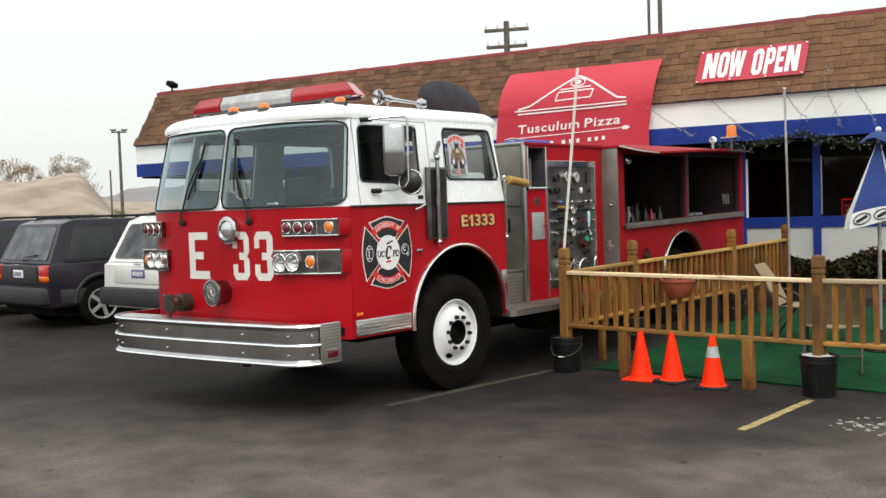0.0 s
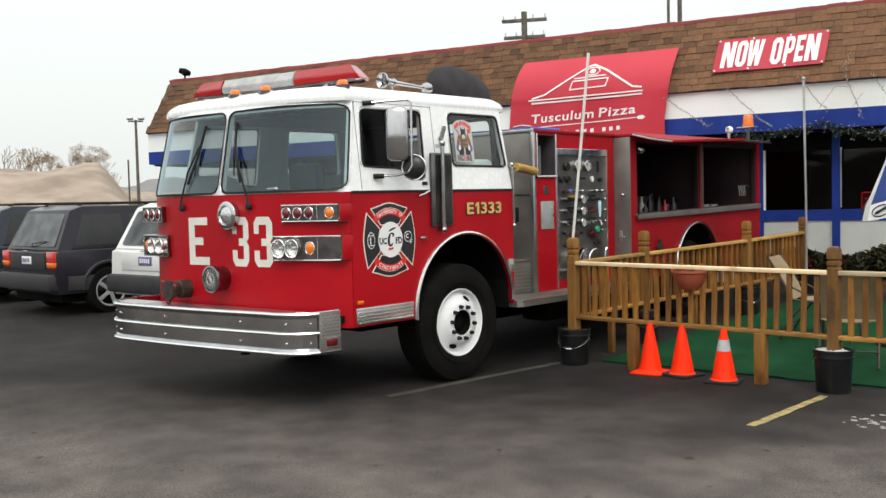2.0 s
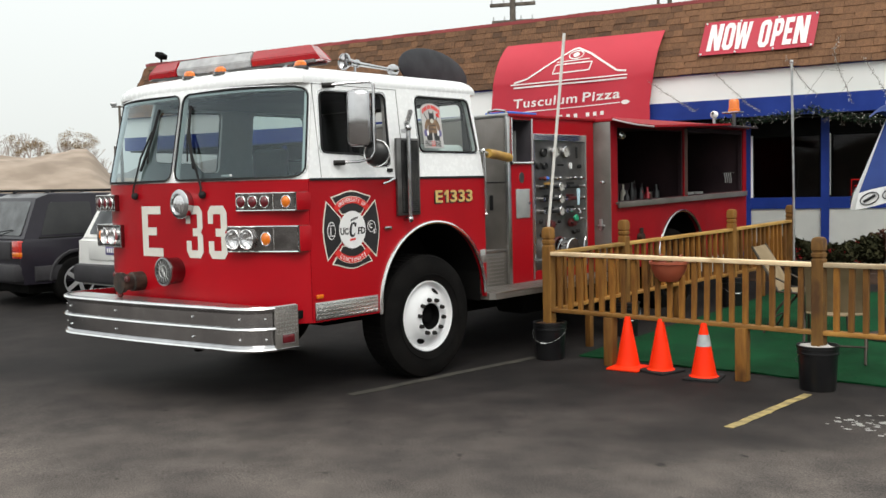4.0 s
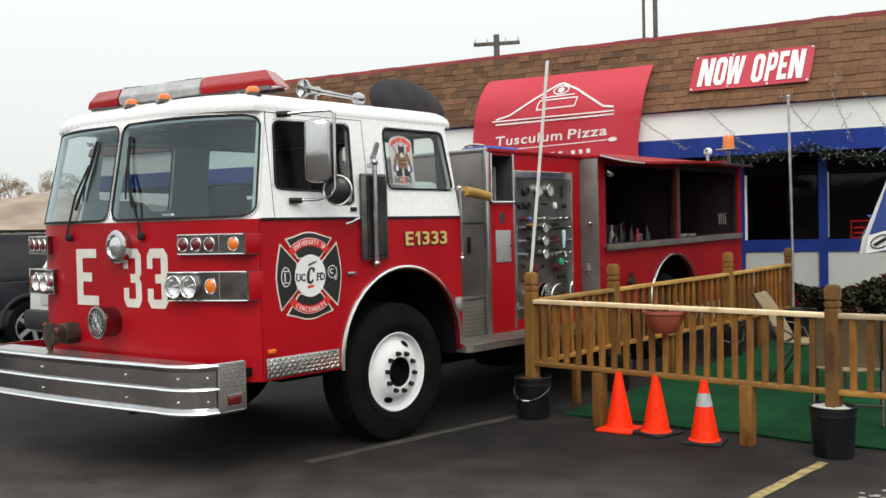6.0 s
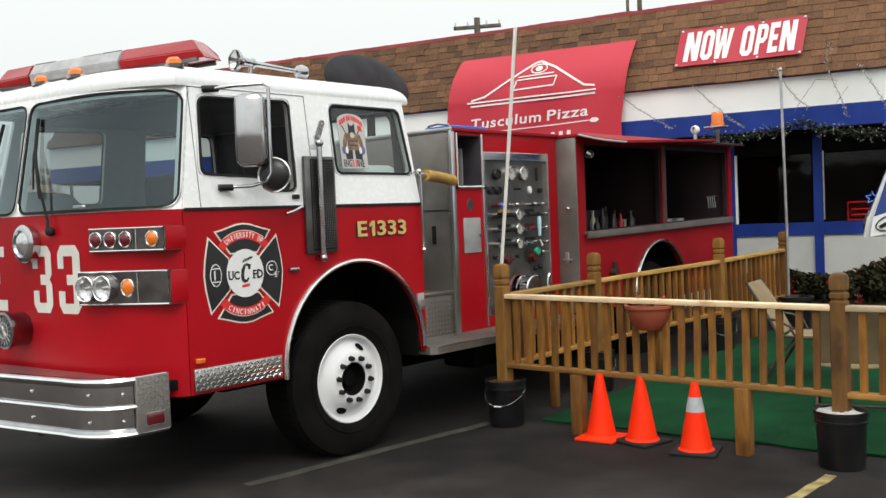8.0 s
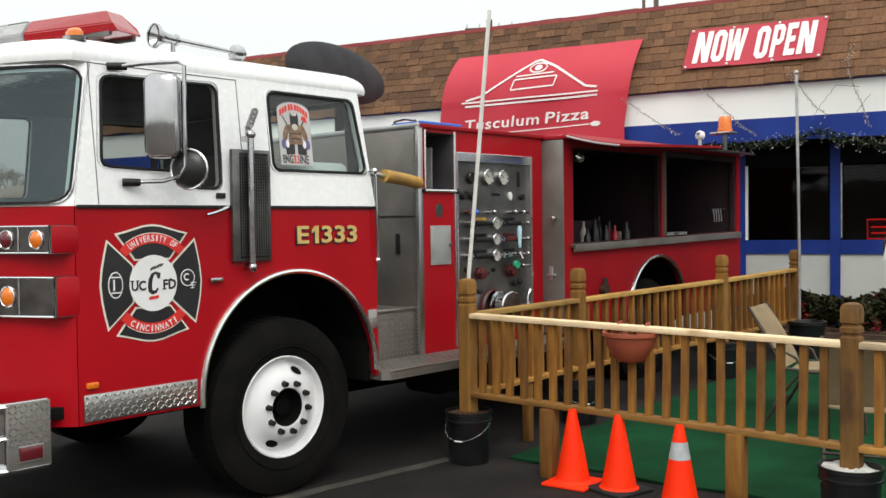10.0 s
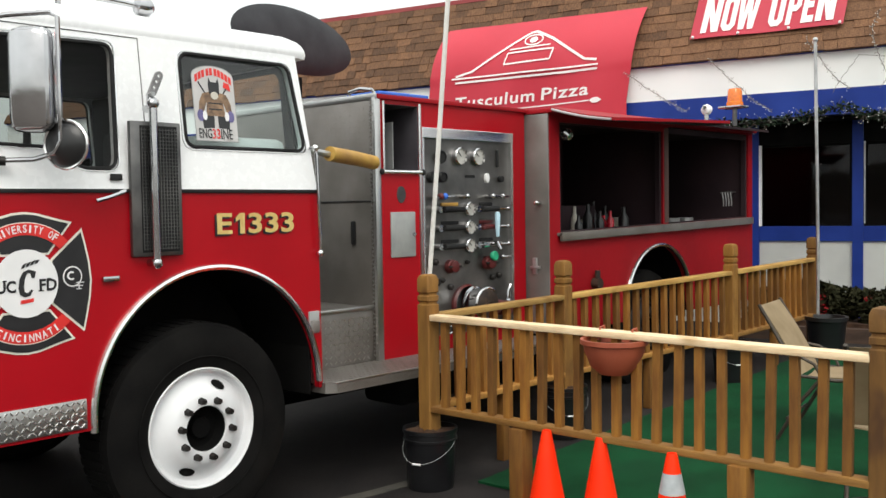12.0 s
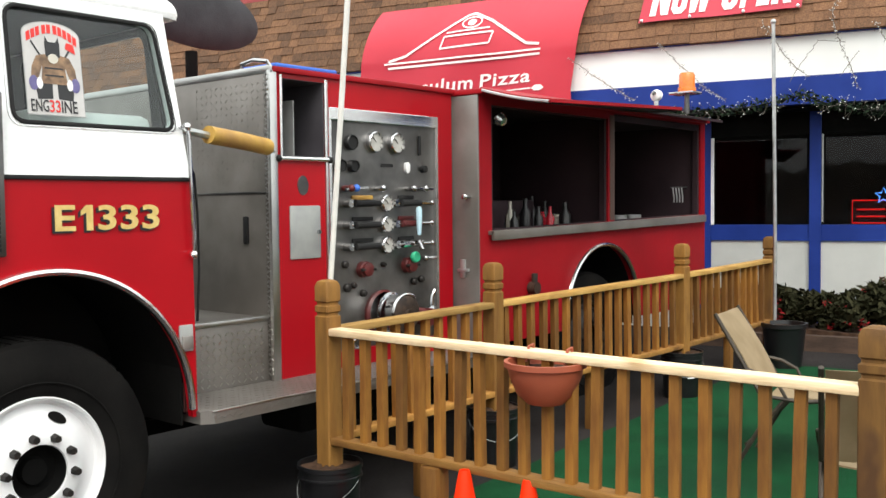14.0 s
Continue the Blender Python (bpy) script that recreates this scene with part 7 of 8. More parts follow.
# ---- the patio fence ----
def post(name, x, y, z0, z1, label, w=0.092, grooves=True):
    """A turned fence post with two grooves and a rounded head."""
    h = w / 2
    bm = bmesh.new()
    prof = [(h, z0), (h, z1 - 0.175), (h * 0.82, z1 - 0.168), (h * 0.82, z1 - 0.158), (h, z1 - 0.15), (h, z1 - 0.125), (h * 0.82, z1 - 0.118), (h * 0.82, z1 - 0.108), (h, z1 - 0.10), (h, z1 - 0.03), (h * 0.8, z1 - 0.008), (h * 0.45, z1)] if grooves else [(h, z0), (h, z1)]
    rings = []
    for r, z in prof:
        c = r * 0.86
        rings.append([bm.verts.new((a, b, z)) for a, b in ((r, -c), (r, c), (c, r), (-c, r), (-r, c), (-r, -c), (-c, -r), (c, -r))])
    for a, b in zip(rings, rings[1:]):
        for i in range(8):
            bm.faces.new((a[i], a[(i + 1) % 8], b[(i + 1) % 8], b[i]))
    bm.faces.new(rings[0])
    bm.faces.new(rings[-1])
    return bm


FENCE_POSTS = [(0.30, 1.28), (0.27, 2.62), (0.42, 4.74), (0.47, 6.30), (2.74, 1.42), (5.2, 1.58)]
fence = thing("patio_fence", "pine picket railing fence round the patio", "fence")


def fence_run(a, b, za, zb, first=0.12, gap=0.1088):
    a, b = Vector(a), Vector(b)
    d = (b - a)
    L = d.length
    d.normalize()
    ang = math.degrees(math.atan2(d.y, d.x))

    def at(s, dz):
        p = a + d * s
        return Matrix.Translation((p.x, p.y, za + (zb - za) * s / L + dz)) @ Matrix.Rotation(radians(ang), 4, "Z") @ Matrix.Rotation(-math.atan2(zb - za, L), 4, "Y")
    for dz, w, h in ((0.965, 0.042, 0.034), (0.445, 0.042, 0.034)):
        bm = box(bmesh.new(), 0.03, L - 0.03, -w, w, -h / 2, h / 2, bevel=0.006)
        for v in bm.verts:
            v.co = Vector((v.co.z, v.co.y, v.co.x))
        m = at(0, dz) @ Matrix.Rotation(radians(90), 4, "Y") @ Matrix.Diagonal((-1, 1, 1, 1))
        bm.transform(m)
        # top rails carry painted sky light, palest on the front runs
        part("rail", bm, (TIMBER_SKYLIT if abs(d.x) > 0.9 else TIMBER_RAIL) if dz > 0.9 else TIMBER_LOW, fence, "sawn pine rail, top runs paled for sky light")
    rnd = random.Random(int(L * 1000))
    bal = B(-0.0195, 0.0195, -0.0195, 0.0195, 0.0, 0.505, bevel=0.003)
    me = mesh_from(bal, TIMBER, "baluster")
    s = first
    while s < L - 0.08:
        ob = new("baluster", me)
        ob.parent = fence
        ob.matrix_local = at(s, 0.453) @ Matrix.Rotation(radians(rnd.uniform(-1.0, 1.0)), 4, "Y") @ Matrix.Rotation(radians(rnd.uniform(-6, 6)), 4, "Z")
        s += gap + rnd.uniform(-0.004, 0.004)


gz = [ground_z(*p) for p in FENCE_POSTS]
fence_run(FENCE_POSTS[0], FENCE_POSTS[4], 0.012, -0.010)
fence_run(FENCE_POSTS[4], FENCE_POSTS[5], -0.010, -0.010, 0.13)
fence_run(FENCE_POSTS[0], FENCE_POSTS[1], 0.012, 0.02, 0.145, 0.115)
fence_run(FENCE_POSTS[1], FENCE_POSTS[2], 0.02, 0.06, 0.112, 0.1175)
fence_run(FENCE_POSTS[2], FENCE_POSTS[3], 0.06, 0.095, 0.12, 0.1175)
for (x, y), z0, top in zip(FENCE_POSTS, (0.06, 0.1, 0.2, 0.25, 0.06, 0.06), (1.222, 1.232, 1.265, 1.268, 1.168, 1.168)):
    bm = post("post", x, y, z0, top, "")
    bmesh.ops.transform(bm, matrix=Matrix.Translation((x, y, 0)), verts=bm.verts)
    part("post", bm, TIMBER_POST, fence, "square pine post with a grooved head")
for x, y, top, mt in ((0.945, 1.30, 0.43, 0), (2.15, 1.36, 0.43, 0), (0.285, 1.95, 0.44, 1), (0.33, 3.6, 0.47, 1), (0.45, 5.5, 0.52, 1), (3.9, 1.49, 0.43, 0)):
    z0 = ground_z(x, y)
    w = 0.045 if not mt else 0.03
    part("support_leg", B(x - w, x + w, y - w, y + w, z0, top, bevel=0.004), TIMBER, fence, "short pine leg under the rail")


def build_bucket(x, y, h=0.345, fill=CONCRETE, tone="black plastic bucket weighted with concrete, holding a fence post", group="post buckets", r=0.15):
    b = thing("bucket", tone, "bucket", on_ground(x, y, random.Random(int(x * 100)).uniform(0, 360)), group)
    bm = lathe(bmesh.new(), [(0, 0.0), (r * 0.86, 0.0), (r * 0.88, 0.012), (r * 0.97, h * 0.8), (r * 1.04, h * 0.81), (r * 1.04, h * 0.84), (r, h * 0.85), (r * 1.0, h * 0.93), (r * 1.05, h * 0.94), (r * 1.05, h), (r * 0.98, h), (r * 0.97, h * 0.9), (0, h * 0.88)], None, 36)
    part("shell", bm, BUCKET, b)
    rnd = random.Random(5)
    bm = lathe(bmesh.new(), [(0, h * 0.955), (r * 0.5, h * 0.96), (r * 0.96, h * 0.93)], None, 24)
    for v in bm.verts:
        v.co.z += rnd.uniform(-0.012, 0.018)
    part("fill", bm, fill, b)
    bm = sweep(bmesh.new(), [(r * 1.06 * math.cos(a), r * 1.06 * math.sin(a), h * (0.80 - 0.32 * math.sin(a))) for a in np.linspace(0, math.pi, 15)], 0.0014, 6)
    part("handle", bm, PLAQUE, b)
    part("grip", R((-0.026, r * 1.07, h * 0.48), (0.026, r * 1.07, h * 0.48), 0.0055, seg=8), DECAL_WHITE, b)


for k in (0, 1, 2, 4, 5):
    x, y = FENCE_POSTS[k]
    build_bucket(x, y - (0.02 if k == 4 else 0.0), fill=CONCRETE if k > 3 else SOIL)


def build_planter_pot():
    b = thing("planter_pot", "shiny black pot at the fence corner post", "pot", on_ground(0.66, 6.14))
    part("pot", lathe(bmesh.new(), [(0, 0), (0.14, 0), (0.175, 0.34), (0.19, 0.345), (0.19, 0.38), (0.17, 0.38), (0.16, 0.33), (0, 0.32)], None, 30), BUCKET, b)
    part("soil", lathe(bmesh.new(), [(0.165, 0.345), (0, 0.355)], None, 20), SOIL, b)


build_planter_pot()


def build_cone(x, y, rz, band):
    c = thing("traffic_cone", "bright orange traffic cone with a grey reflective band" if band else "plain bright orange traffic cone on a flat base", "traffic cone", on_ground(x, y, rz), "cones before the fence")
    base = B(-0.145, 0.145, -0.145, 0.145, 0.0, 0.022, bevel=0.01)
    part("base", base, BLACK if band or x > 1.3 else CONE, c)
    H = 0.455
    r = lambda z: 0.105 - (0.105 - 0.024) * (z - 0.022) / (H - 0.022)
    part("body", lathe(bmesh.new(), [(0.118, 0.022), (r(0.035), 0.035), (r(0.2), 0.2), (r(0.44), 0.44), (0.022, H), (0.017, H), (0.015, 0.40)], None, 32), CONE, c)
    if band:
        part("band", lathe(bmesh.new(), [(r(0.27) + 0.002, 0.27), (r(0.365) + 0.002, 0.365)], None, 32), BAND, c)


build_cone(1.145, 1.262, 8, False)
build_cone(1.435, 1.318, -12, False)
build_cone(1.862, 1.262, 15, True)


def build_rail_planter():
    x, y = 1.515, 1.325
    p = thing("hanging_planter", "terracotta plastic bowl planter clipped to the fence rail", "planter", pose(x, y, 0.775, 0, 0, 3))
    prof = [(0, 0.0), (0.075, 0.002), (0.115, 0.04), (0.145, 0.11), (0.152, 0.145), (0.166, 0.15), (0.166, 0.172), (0.15, 0.172), (0.14, 0.12), (0, 0.11)]
    bm = lathe(bmesh.new(), prof, None, 36)
    part("bowl", bm, TERRACOTTA, p)
    part("soil", lathe(bmesh.new(), [(0.142, 0.135), (0, 0.145)], None, 24), SOIL, p)
    for k in (-0.09, 0.09):
        part("hook", sweep(bmesh.new(), [(k, 0.0, 0.16), (k, 0.02, 0.22), (k, 0.055, 0.225), (k, 0.06, 0.16)], 0.006, 6), TERRACOTTA, p)


build_rail_planter()
bm = sweep(bmesh.new(), [(0.225, 1.345, 0.98), (0.262, 1.34, 1.24), (0.39, 1.31, 2.1), (0.515, 1.28, 2.96)], 0.0135, 10)
tagged(part("white_pole", bm, PVC), "thin white plastic pole leaning from the fence post", "pole")
bm = sweep(bmesh.new(), [(0.53, 6.27, 0.30), (0.53, 6.27, 1.2), (0.515, 6.24, 3.08)], 0.016, 8)
ball(bm, (0.515, 6.24, 3.09), 0.025, 8)
tagged(part("light_pole", bm, GALV), "thin galvanised pole holding up string lights", "pole")


def build_chair(m, label):
    c = thing("patio_chair", label, "chair", m, "patio chairs")

    def seat(u, v):
        x = -0.22 + 0.47 * u
        return Vector((x, -0.23 + 0.46 * v, 0.41 + 0.03 * u - 0.02 * math.sin(math.pi * v)))

    def back(u, v):
        s = u
        return Vector((-0.22 - 0.17 * s - 0.08 * s * s, -0.23 + 0.46 * v, 0.42 + 0.43 * s))
    part("seat", slab(bmesh.new(), seat, lambda u, v: seat(u, v) - Vector((0, 0, 0.008)), 6, 6), SLING, c)
    part("backrest", slab(bmesh.new(), back, lambda u, v: back(u, v) - Vector((0.008, 0, 0)), 8, 6), SLING, c)
    for s in (-1, 1):
        y = 0.245 * s
        bm = sweep(bmesh.new(), [(-0.475, y, 0.86), (-0.41, y, 0.75), (-0.22, y, 0.42), (0.0, y, 0.405), (0.25, y, 0.44), (0.30, y, 0.40), (0.34, y, 0.0)], 0.012, 8)
        part("side_frame", bm, BRONZE, c)
        bm = sweep(bmesh.new(), [(-0.10, y, 0.40), (-0.22, y, 0.25), (-0.36, y, 0.0)], 0.012, 8)
        part("rear_leg", bm, BRONZE, c)
        bm = sweep(bmesh.new(), [(-0.30, y, 0.56), (-0.22, y * 1.06, 0.545), (-0.13, y * 1.06, 0.50), (-0.09, y, 0.42)], 0.010, 8)
        part("back_brace", bm, BRONZE, c)
    part("stretcher", R((-0.3, -0.245, 0.14), (-0.3, 0.245, 0.14), 0.009), BRONZE, c)
    return c


build_chair(on_ground(1.79, 3.56, 9, 0.02), "beige sling patio chair with dark frame on the turf")
build_chair(on_ground(2.43, 2.60, 108, 0.02), "beige sling patio chair with its back to the railing")
build_chair(on_ground(3.25, 4.05, 200, 0.02), "beige sling patio chair beside the umbrella")


def build_umbrella():
    x, y = 2.54, 3.61
    um = thing("patio_umbrella", "half-folded blue and white patio umbrella on a stand", "umbrella", on_ground(x, y, 0, 0.02))
    part("pole", R((0, 0, 0.0), (0, 0, 2.2), 0.019), GALV, um)
    part("base", lathe(bmesh.new(), [(0, 0), (0.22, 0), (0.22, 0.03), (0.1, 0.06), (0.04, 0.07), (0.035, 0.2), (0, 0.2)], None, 28), BRONZE, um)
    lean = Matrix.Translation((0, 0, 2.1)) @ Matrix.Rotation(radians(-5), 4, Vector((0.3, -0.95, 0))) @ Matrix.Translation((0, 0, -2.1))

    hitch = lambda e: 0.34 * (0.75 * e.x + 0.66 * e.y)  # the hem rides up on one side

    def rim(k, t):
        """The canopy's lower edge: taut over the four blue panels (t from -1 to 1), folded in between."""
        c = radians(-74 + 90 * k)
        if abs(t) <= 1:
            a, b = c - radians(39), c + radians(39)
            p, q = Vector((math.cos(a), math.sin(a), 0)), Vector((math.cos(b), math.sin(b), 0))
            e = p.lerp(q, (t + 1) / 2) * 0.285
            return e + Vector((0, 0, 1.45 + 0.012 * (1 - t * t) + hitch(e)))
        a = c + radians(39 + 12 * (t - 1) / 2)
        e = Vector((math.cos(a), math.sin(a), 0)) * (0.285 - 0.17 * math.sin(math.pi * (t - 1) / 2))
        return e + Vector((0, 0, 1.45 - 0.03 * math.sin(math.pi * (t - 1) / 2) + hitch(e)))
    apex = Vector((0, 0, 2.14))
    for k in range(4):
        for lo, hi, mat, nm in ((-1, 1, FABRIC_BLUE, "blue_panel"), (1, 3, FABRIC_WHITE, "white_panel")):
            bm = bmesh.new()
            grid(bm, lambda u, v: lean @ apex.lerp(rim(k, lo + (hi - lo) * u), 0.05 + 0.95 * v ** 0.92), 8, 10)
            part(nm, bm, mat, um, "blue canvas panel" if mat is FABRIC_BLUE else "folded white canvas panel")
            bm = bmesh.new()

            def val(u, v):
                p = rim(k, lo + (hi - lo) * u)
                q = Vector((p.x, p.y, 0)).normalized()
                return lean @ (p + q * (0.008 + 0.02 * v) - Vector((0, 0, (0.155 + 0.012 * math.sin(5 * u)) * v)))
            grid(bm, val, 8, 3)
            vl = part("valance", bm, FABRIC_WHITE, um, "white valance with printed ovals")
            if mat is FABRIC_BLUE:
                for c0 in (0.28, 0.76):
                    out = Vector((math.cos(radians(-74 + 90 * k)), math.sin(radians(-74 + 90 * k)), 0)) * 0.007
                    pts = [val(c0 + 0.20 * math.cos(t), 0.5 + 0.33 * math.sin(t)) + out for t in np.linspace(0, 6.283, 21)[:-1]]
                    part("printed_oval", sweep(bmesh.new(), pts, 0.005, 4, closed=True), DECAL_BLACK, vl)
                    pts = [val(c0 + 0.12 * t, 0.5 - 0.12 * t) + out for t in (-1, -0.4, 0.3, 1)]
                    part("printed_bar", sweep(bmesh.new(), pts, 0.014, 5), DECAL_BLACK, vl)
    bm = bmesh.new()
    grid(bm, lambda u, v: lean @ (Vector((0.17 * v * math.cos(6.283 * u), 0.17 * v * math.sin(6.283 * u), 2.20 - 0.10 * v * v + 0.03 * math.sin(3 * 6.283 * u) * v))), 20, 5)
    part("top_cap", bm, FABRIC_BLUE, um, "flopped blue vent cap")
    part("finial", ball(bmesh.new(), (0, 0, 2.22), 0.03, 10), FABRIC_WHITE, um)
    bm = bmesh.new()
    for k in range(8):
        a = 2 * math.pi * k / 8 + 0.2
        rod(bm, (0.02 * math.cos(a), 0.02 * math.sin(a), 1.55), (0.27 * math.cos(a), 0.27 * math.sin(a), 1.40), 0.006, seg=5)
    part("rib", bm, GALV, um)


build_umbrella()


# ---- planting along the front ----
def leaves(bm, rnd, c, rad, n, size, flat=0.6):
    for _ in range(n):
        a, b = rnd.uniform(0, 6.283), rnd.uniform(-1, 1)
        r = rnd.uniform(0.55, 1.0)
        s = math.sqrt(1 - b * b)
        p = Vector(c) + Vector((rad[0] * r * s * math.cos(a), rad[1] * r * s * math.sin(a), rad[2] * r * b))
        q = Euler((rnd.uniform(-1, 1), rnd.uniform(-1, 1), rnd.uniform(0, 6.28))).to_matrix()
        k = size * rnd.uniform(0.6, 1.4)
        vs = [bm.verts.new(p + q @ Vector(v) * k) for v in ((-0.5, 0, 0), (0, -0.28, 0.06), (0.55, 0, 0), (0, 0.28, 0.06))]
        bm.faces.new(vs)


def build_bed():
    bed = thing("flower_bed", "mulched flower bed with a low timber edge along the wall", "flower bed", kind="structure")
    bm = slab(bmesh.new(), lambda u, v: fb(1.30 + 6.5 * u, 0.36 + 0.03 * math.sin(13 * u + 3 * v), 0.45 - 0.98 * v), lambda u, v: fb(1.30 + 6.5 * u, 0.05, 0.45 - 0.98 * v), 30, 4)
    part("mulch", bm, SOIL, bed)
    for k in range(3):
        part("edging_timber", FB(1.28 + 2.2 * k, 3.46 + 2.2 * k, 0.08, 0.34, 0.45, 0.56), EDGE_WOOD, bed, soft=False)
    rnd = random.Random(7)
    u = 1.55
    while u < 7.5:
        h = rnd.uniform(0.10, 0.26)
        w = rnd.uniform(0.26, 0.40)
        o = rnd.uniform(-0.25, 0.15)
        sh = thing("shrub", "low leafy shrub with red blooms in the bed" if rnd.random() < 0.7 else "low dark green shrub in the bed", "shrub", group="shrubs in the bed")
        bm = bmesh.new()
        c = fb(u, 0.36 + h * 0.9, o)
        for _ in range(5):
            leaves(bm, rnd, c + Vector((rnd.uniform(-w, w) * 0.6, rnd.uniform(-0.12, 0.12), rnd.uniform(-0.08, 0.1))), (w * 0.62, 0.2, h * 0.85), 300, 0.08)
        part("foliage", bm, LEAF if rnd.random() < 0.6 else LEAF_RED, sh, soft=False)
        bm = bmesh.new()
        for _ in range(rnd.randint(0, 9)):
            leaves(bm, rnd, c + FN * rnd.uniform(0.12, 0.24) + Vector((rnd.uniform(-w, w) * 0.8, 0, rnd.uniform(-0.12, h * 0.7))), (0.05, 0.04, 0.045), 7, 0.045)
        tagged(part("bloom", bm, FLOWER, sh, soft=False), kind="stuff")
        part("stem", R(fb(u, 0.30, o), fb(u, 0.36 + h, o), 0.015, 0.006, seg=6), BARK, sh)
        u += w * 1.05


build_bed()


# ---- garland and string lights ----
def build_lights():
    rnd = random.Random(11)
    path = []
    for a, b, sag, n in ((fb(1.15, 2.41, 0.7), fb(2.38, 2.52, 0.7), 0.05, 16), (fb(2.38, 2.52, 0.7), fb(2.66, 2.41, 0.7), 0.02, 5), (fb(2.66, 2.41, 0.7), fb(3.3, 2.34, 0.7), 0.03, 10), (fb(3.3, 2.34, 0.7), fb(3.9, 2.5, 0.7), 0.03, 8)):
        for k in range(n):
            s = k / n
            p = a.lerp(b, s)
            path.append(p - Vector((0, 0, 4 * sag * s * (1 - s))))
    g = thing("garland", "dark evergreen garland strung before the windows", "garland")
    part("cord", sweep(bmesh.new(), path, 0.008, 5), BLACK, g)
    bm = bmesh.new()
    for p in path:
        leaves(bm, rnd, p, (0.07, 0.07, 0.06), 26, 0.045)
    part("needles", bm, GARLAND, g, soft=False)
    strings = thing("string_lights", "clear fairy light strings zigzagging from roof edge to garland", "string lights")
    runs = ([(-0.02, 3.10), (0.2, 2.93), (0.4, 2.79), (0.72, 2.6)], [(0.93, 3.17), (1.15, 2.93), (1.3, 2.8), (1.42, 2.67), (1.62, 2.55)], [(1.92, 3.30), (2.05, 3.1), (2.2, 2.87), (2.38, 2.72)], [(2.2, 2.70), (2.32, 2.90), (2.44, 3.07), (2.72, 3.03)],
            [(2.62, 3.50), (2.55, 3.32), (2.61, 3.08), (2.72, 2.80), (2.80, 2.58)], [(2.63, 2.72), (2.72, 2.84), (2.81, 2.97)], [(2.92, 3.20), (3.03, 3.0), (3.15, 2.8), (3.26, 2.58)])
    cord, bulb, pts_all = bmesh.new(), bmesh.new(), []
    for k, run in enumerate(runs):
        pts = []
        for (u0, z0), (u1, z1) in zip(run, run[1:]):
            n = max(2, round(math.hypot(u1 - u0, z1 - z0) / 0.03))
            pts += [fb(u0 + (u1 - u0) * q / n + rnd.uniform(-0.01, 0.01), z0 + (z1 - z0) * q / n, 0.13 + 0.10 * (3.3 - z0) + rnd.uniform(-0.015, 0.015)) for q in range(n)]
        sweep(cord, pts, 0.0035 if k not in (3, 5) else 0.0025, 4)
        if k not in (3, 5):
            pts_all += pts
        for p in pts:
            for _ in range(2 if k not in (3, 5) else 0):
                q = p + FU * rnd.uniform(-0.035, 0.035) + Vector((0, 0, rnd.uniform(-0.04, 0.03)))
                sweep(cord, [p, p.lerp(q, 0.6) + Vector((0, 0, 0.006)), q], 0.0022, 3)
                if rnd.random() < 0.5:
                    pts_all.append(q)
    for p in path:
        for _ in range(4):
            q = p + Vector((rnd.uniform(-0.1, 0.1), rnd.uniform(-0.1, 0.05), rnd.uniform(-0.10, 0.10)))
            sweep(cord, [p, q], 0.002, 3)
            pts_all.append(q)
    for p in pts_all:
        q = p + Vector((rnd.uniform(-0.012, 0.012), -0.01, rnd.uniform(-0.015, 0.01)))
        bmesh.ops.create_icosphere(bulb, subdivisions=1, radius=0.0045, matrix=Matrix.Translation(q))
    tagged(part("cord", cord, BARK, strings), kind="stuff")
    tagged(part("bulb", bulb, FAIRY, strings), kind="stuff")


build_lights()

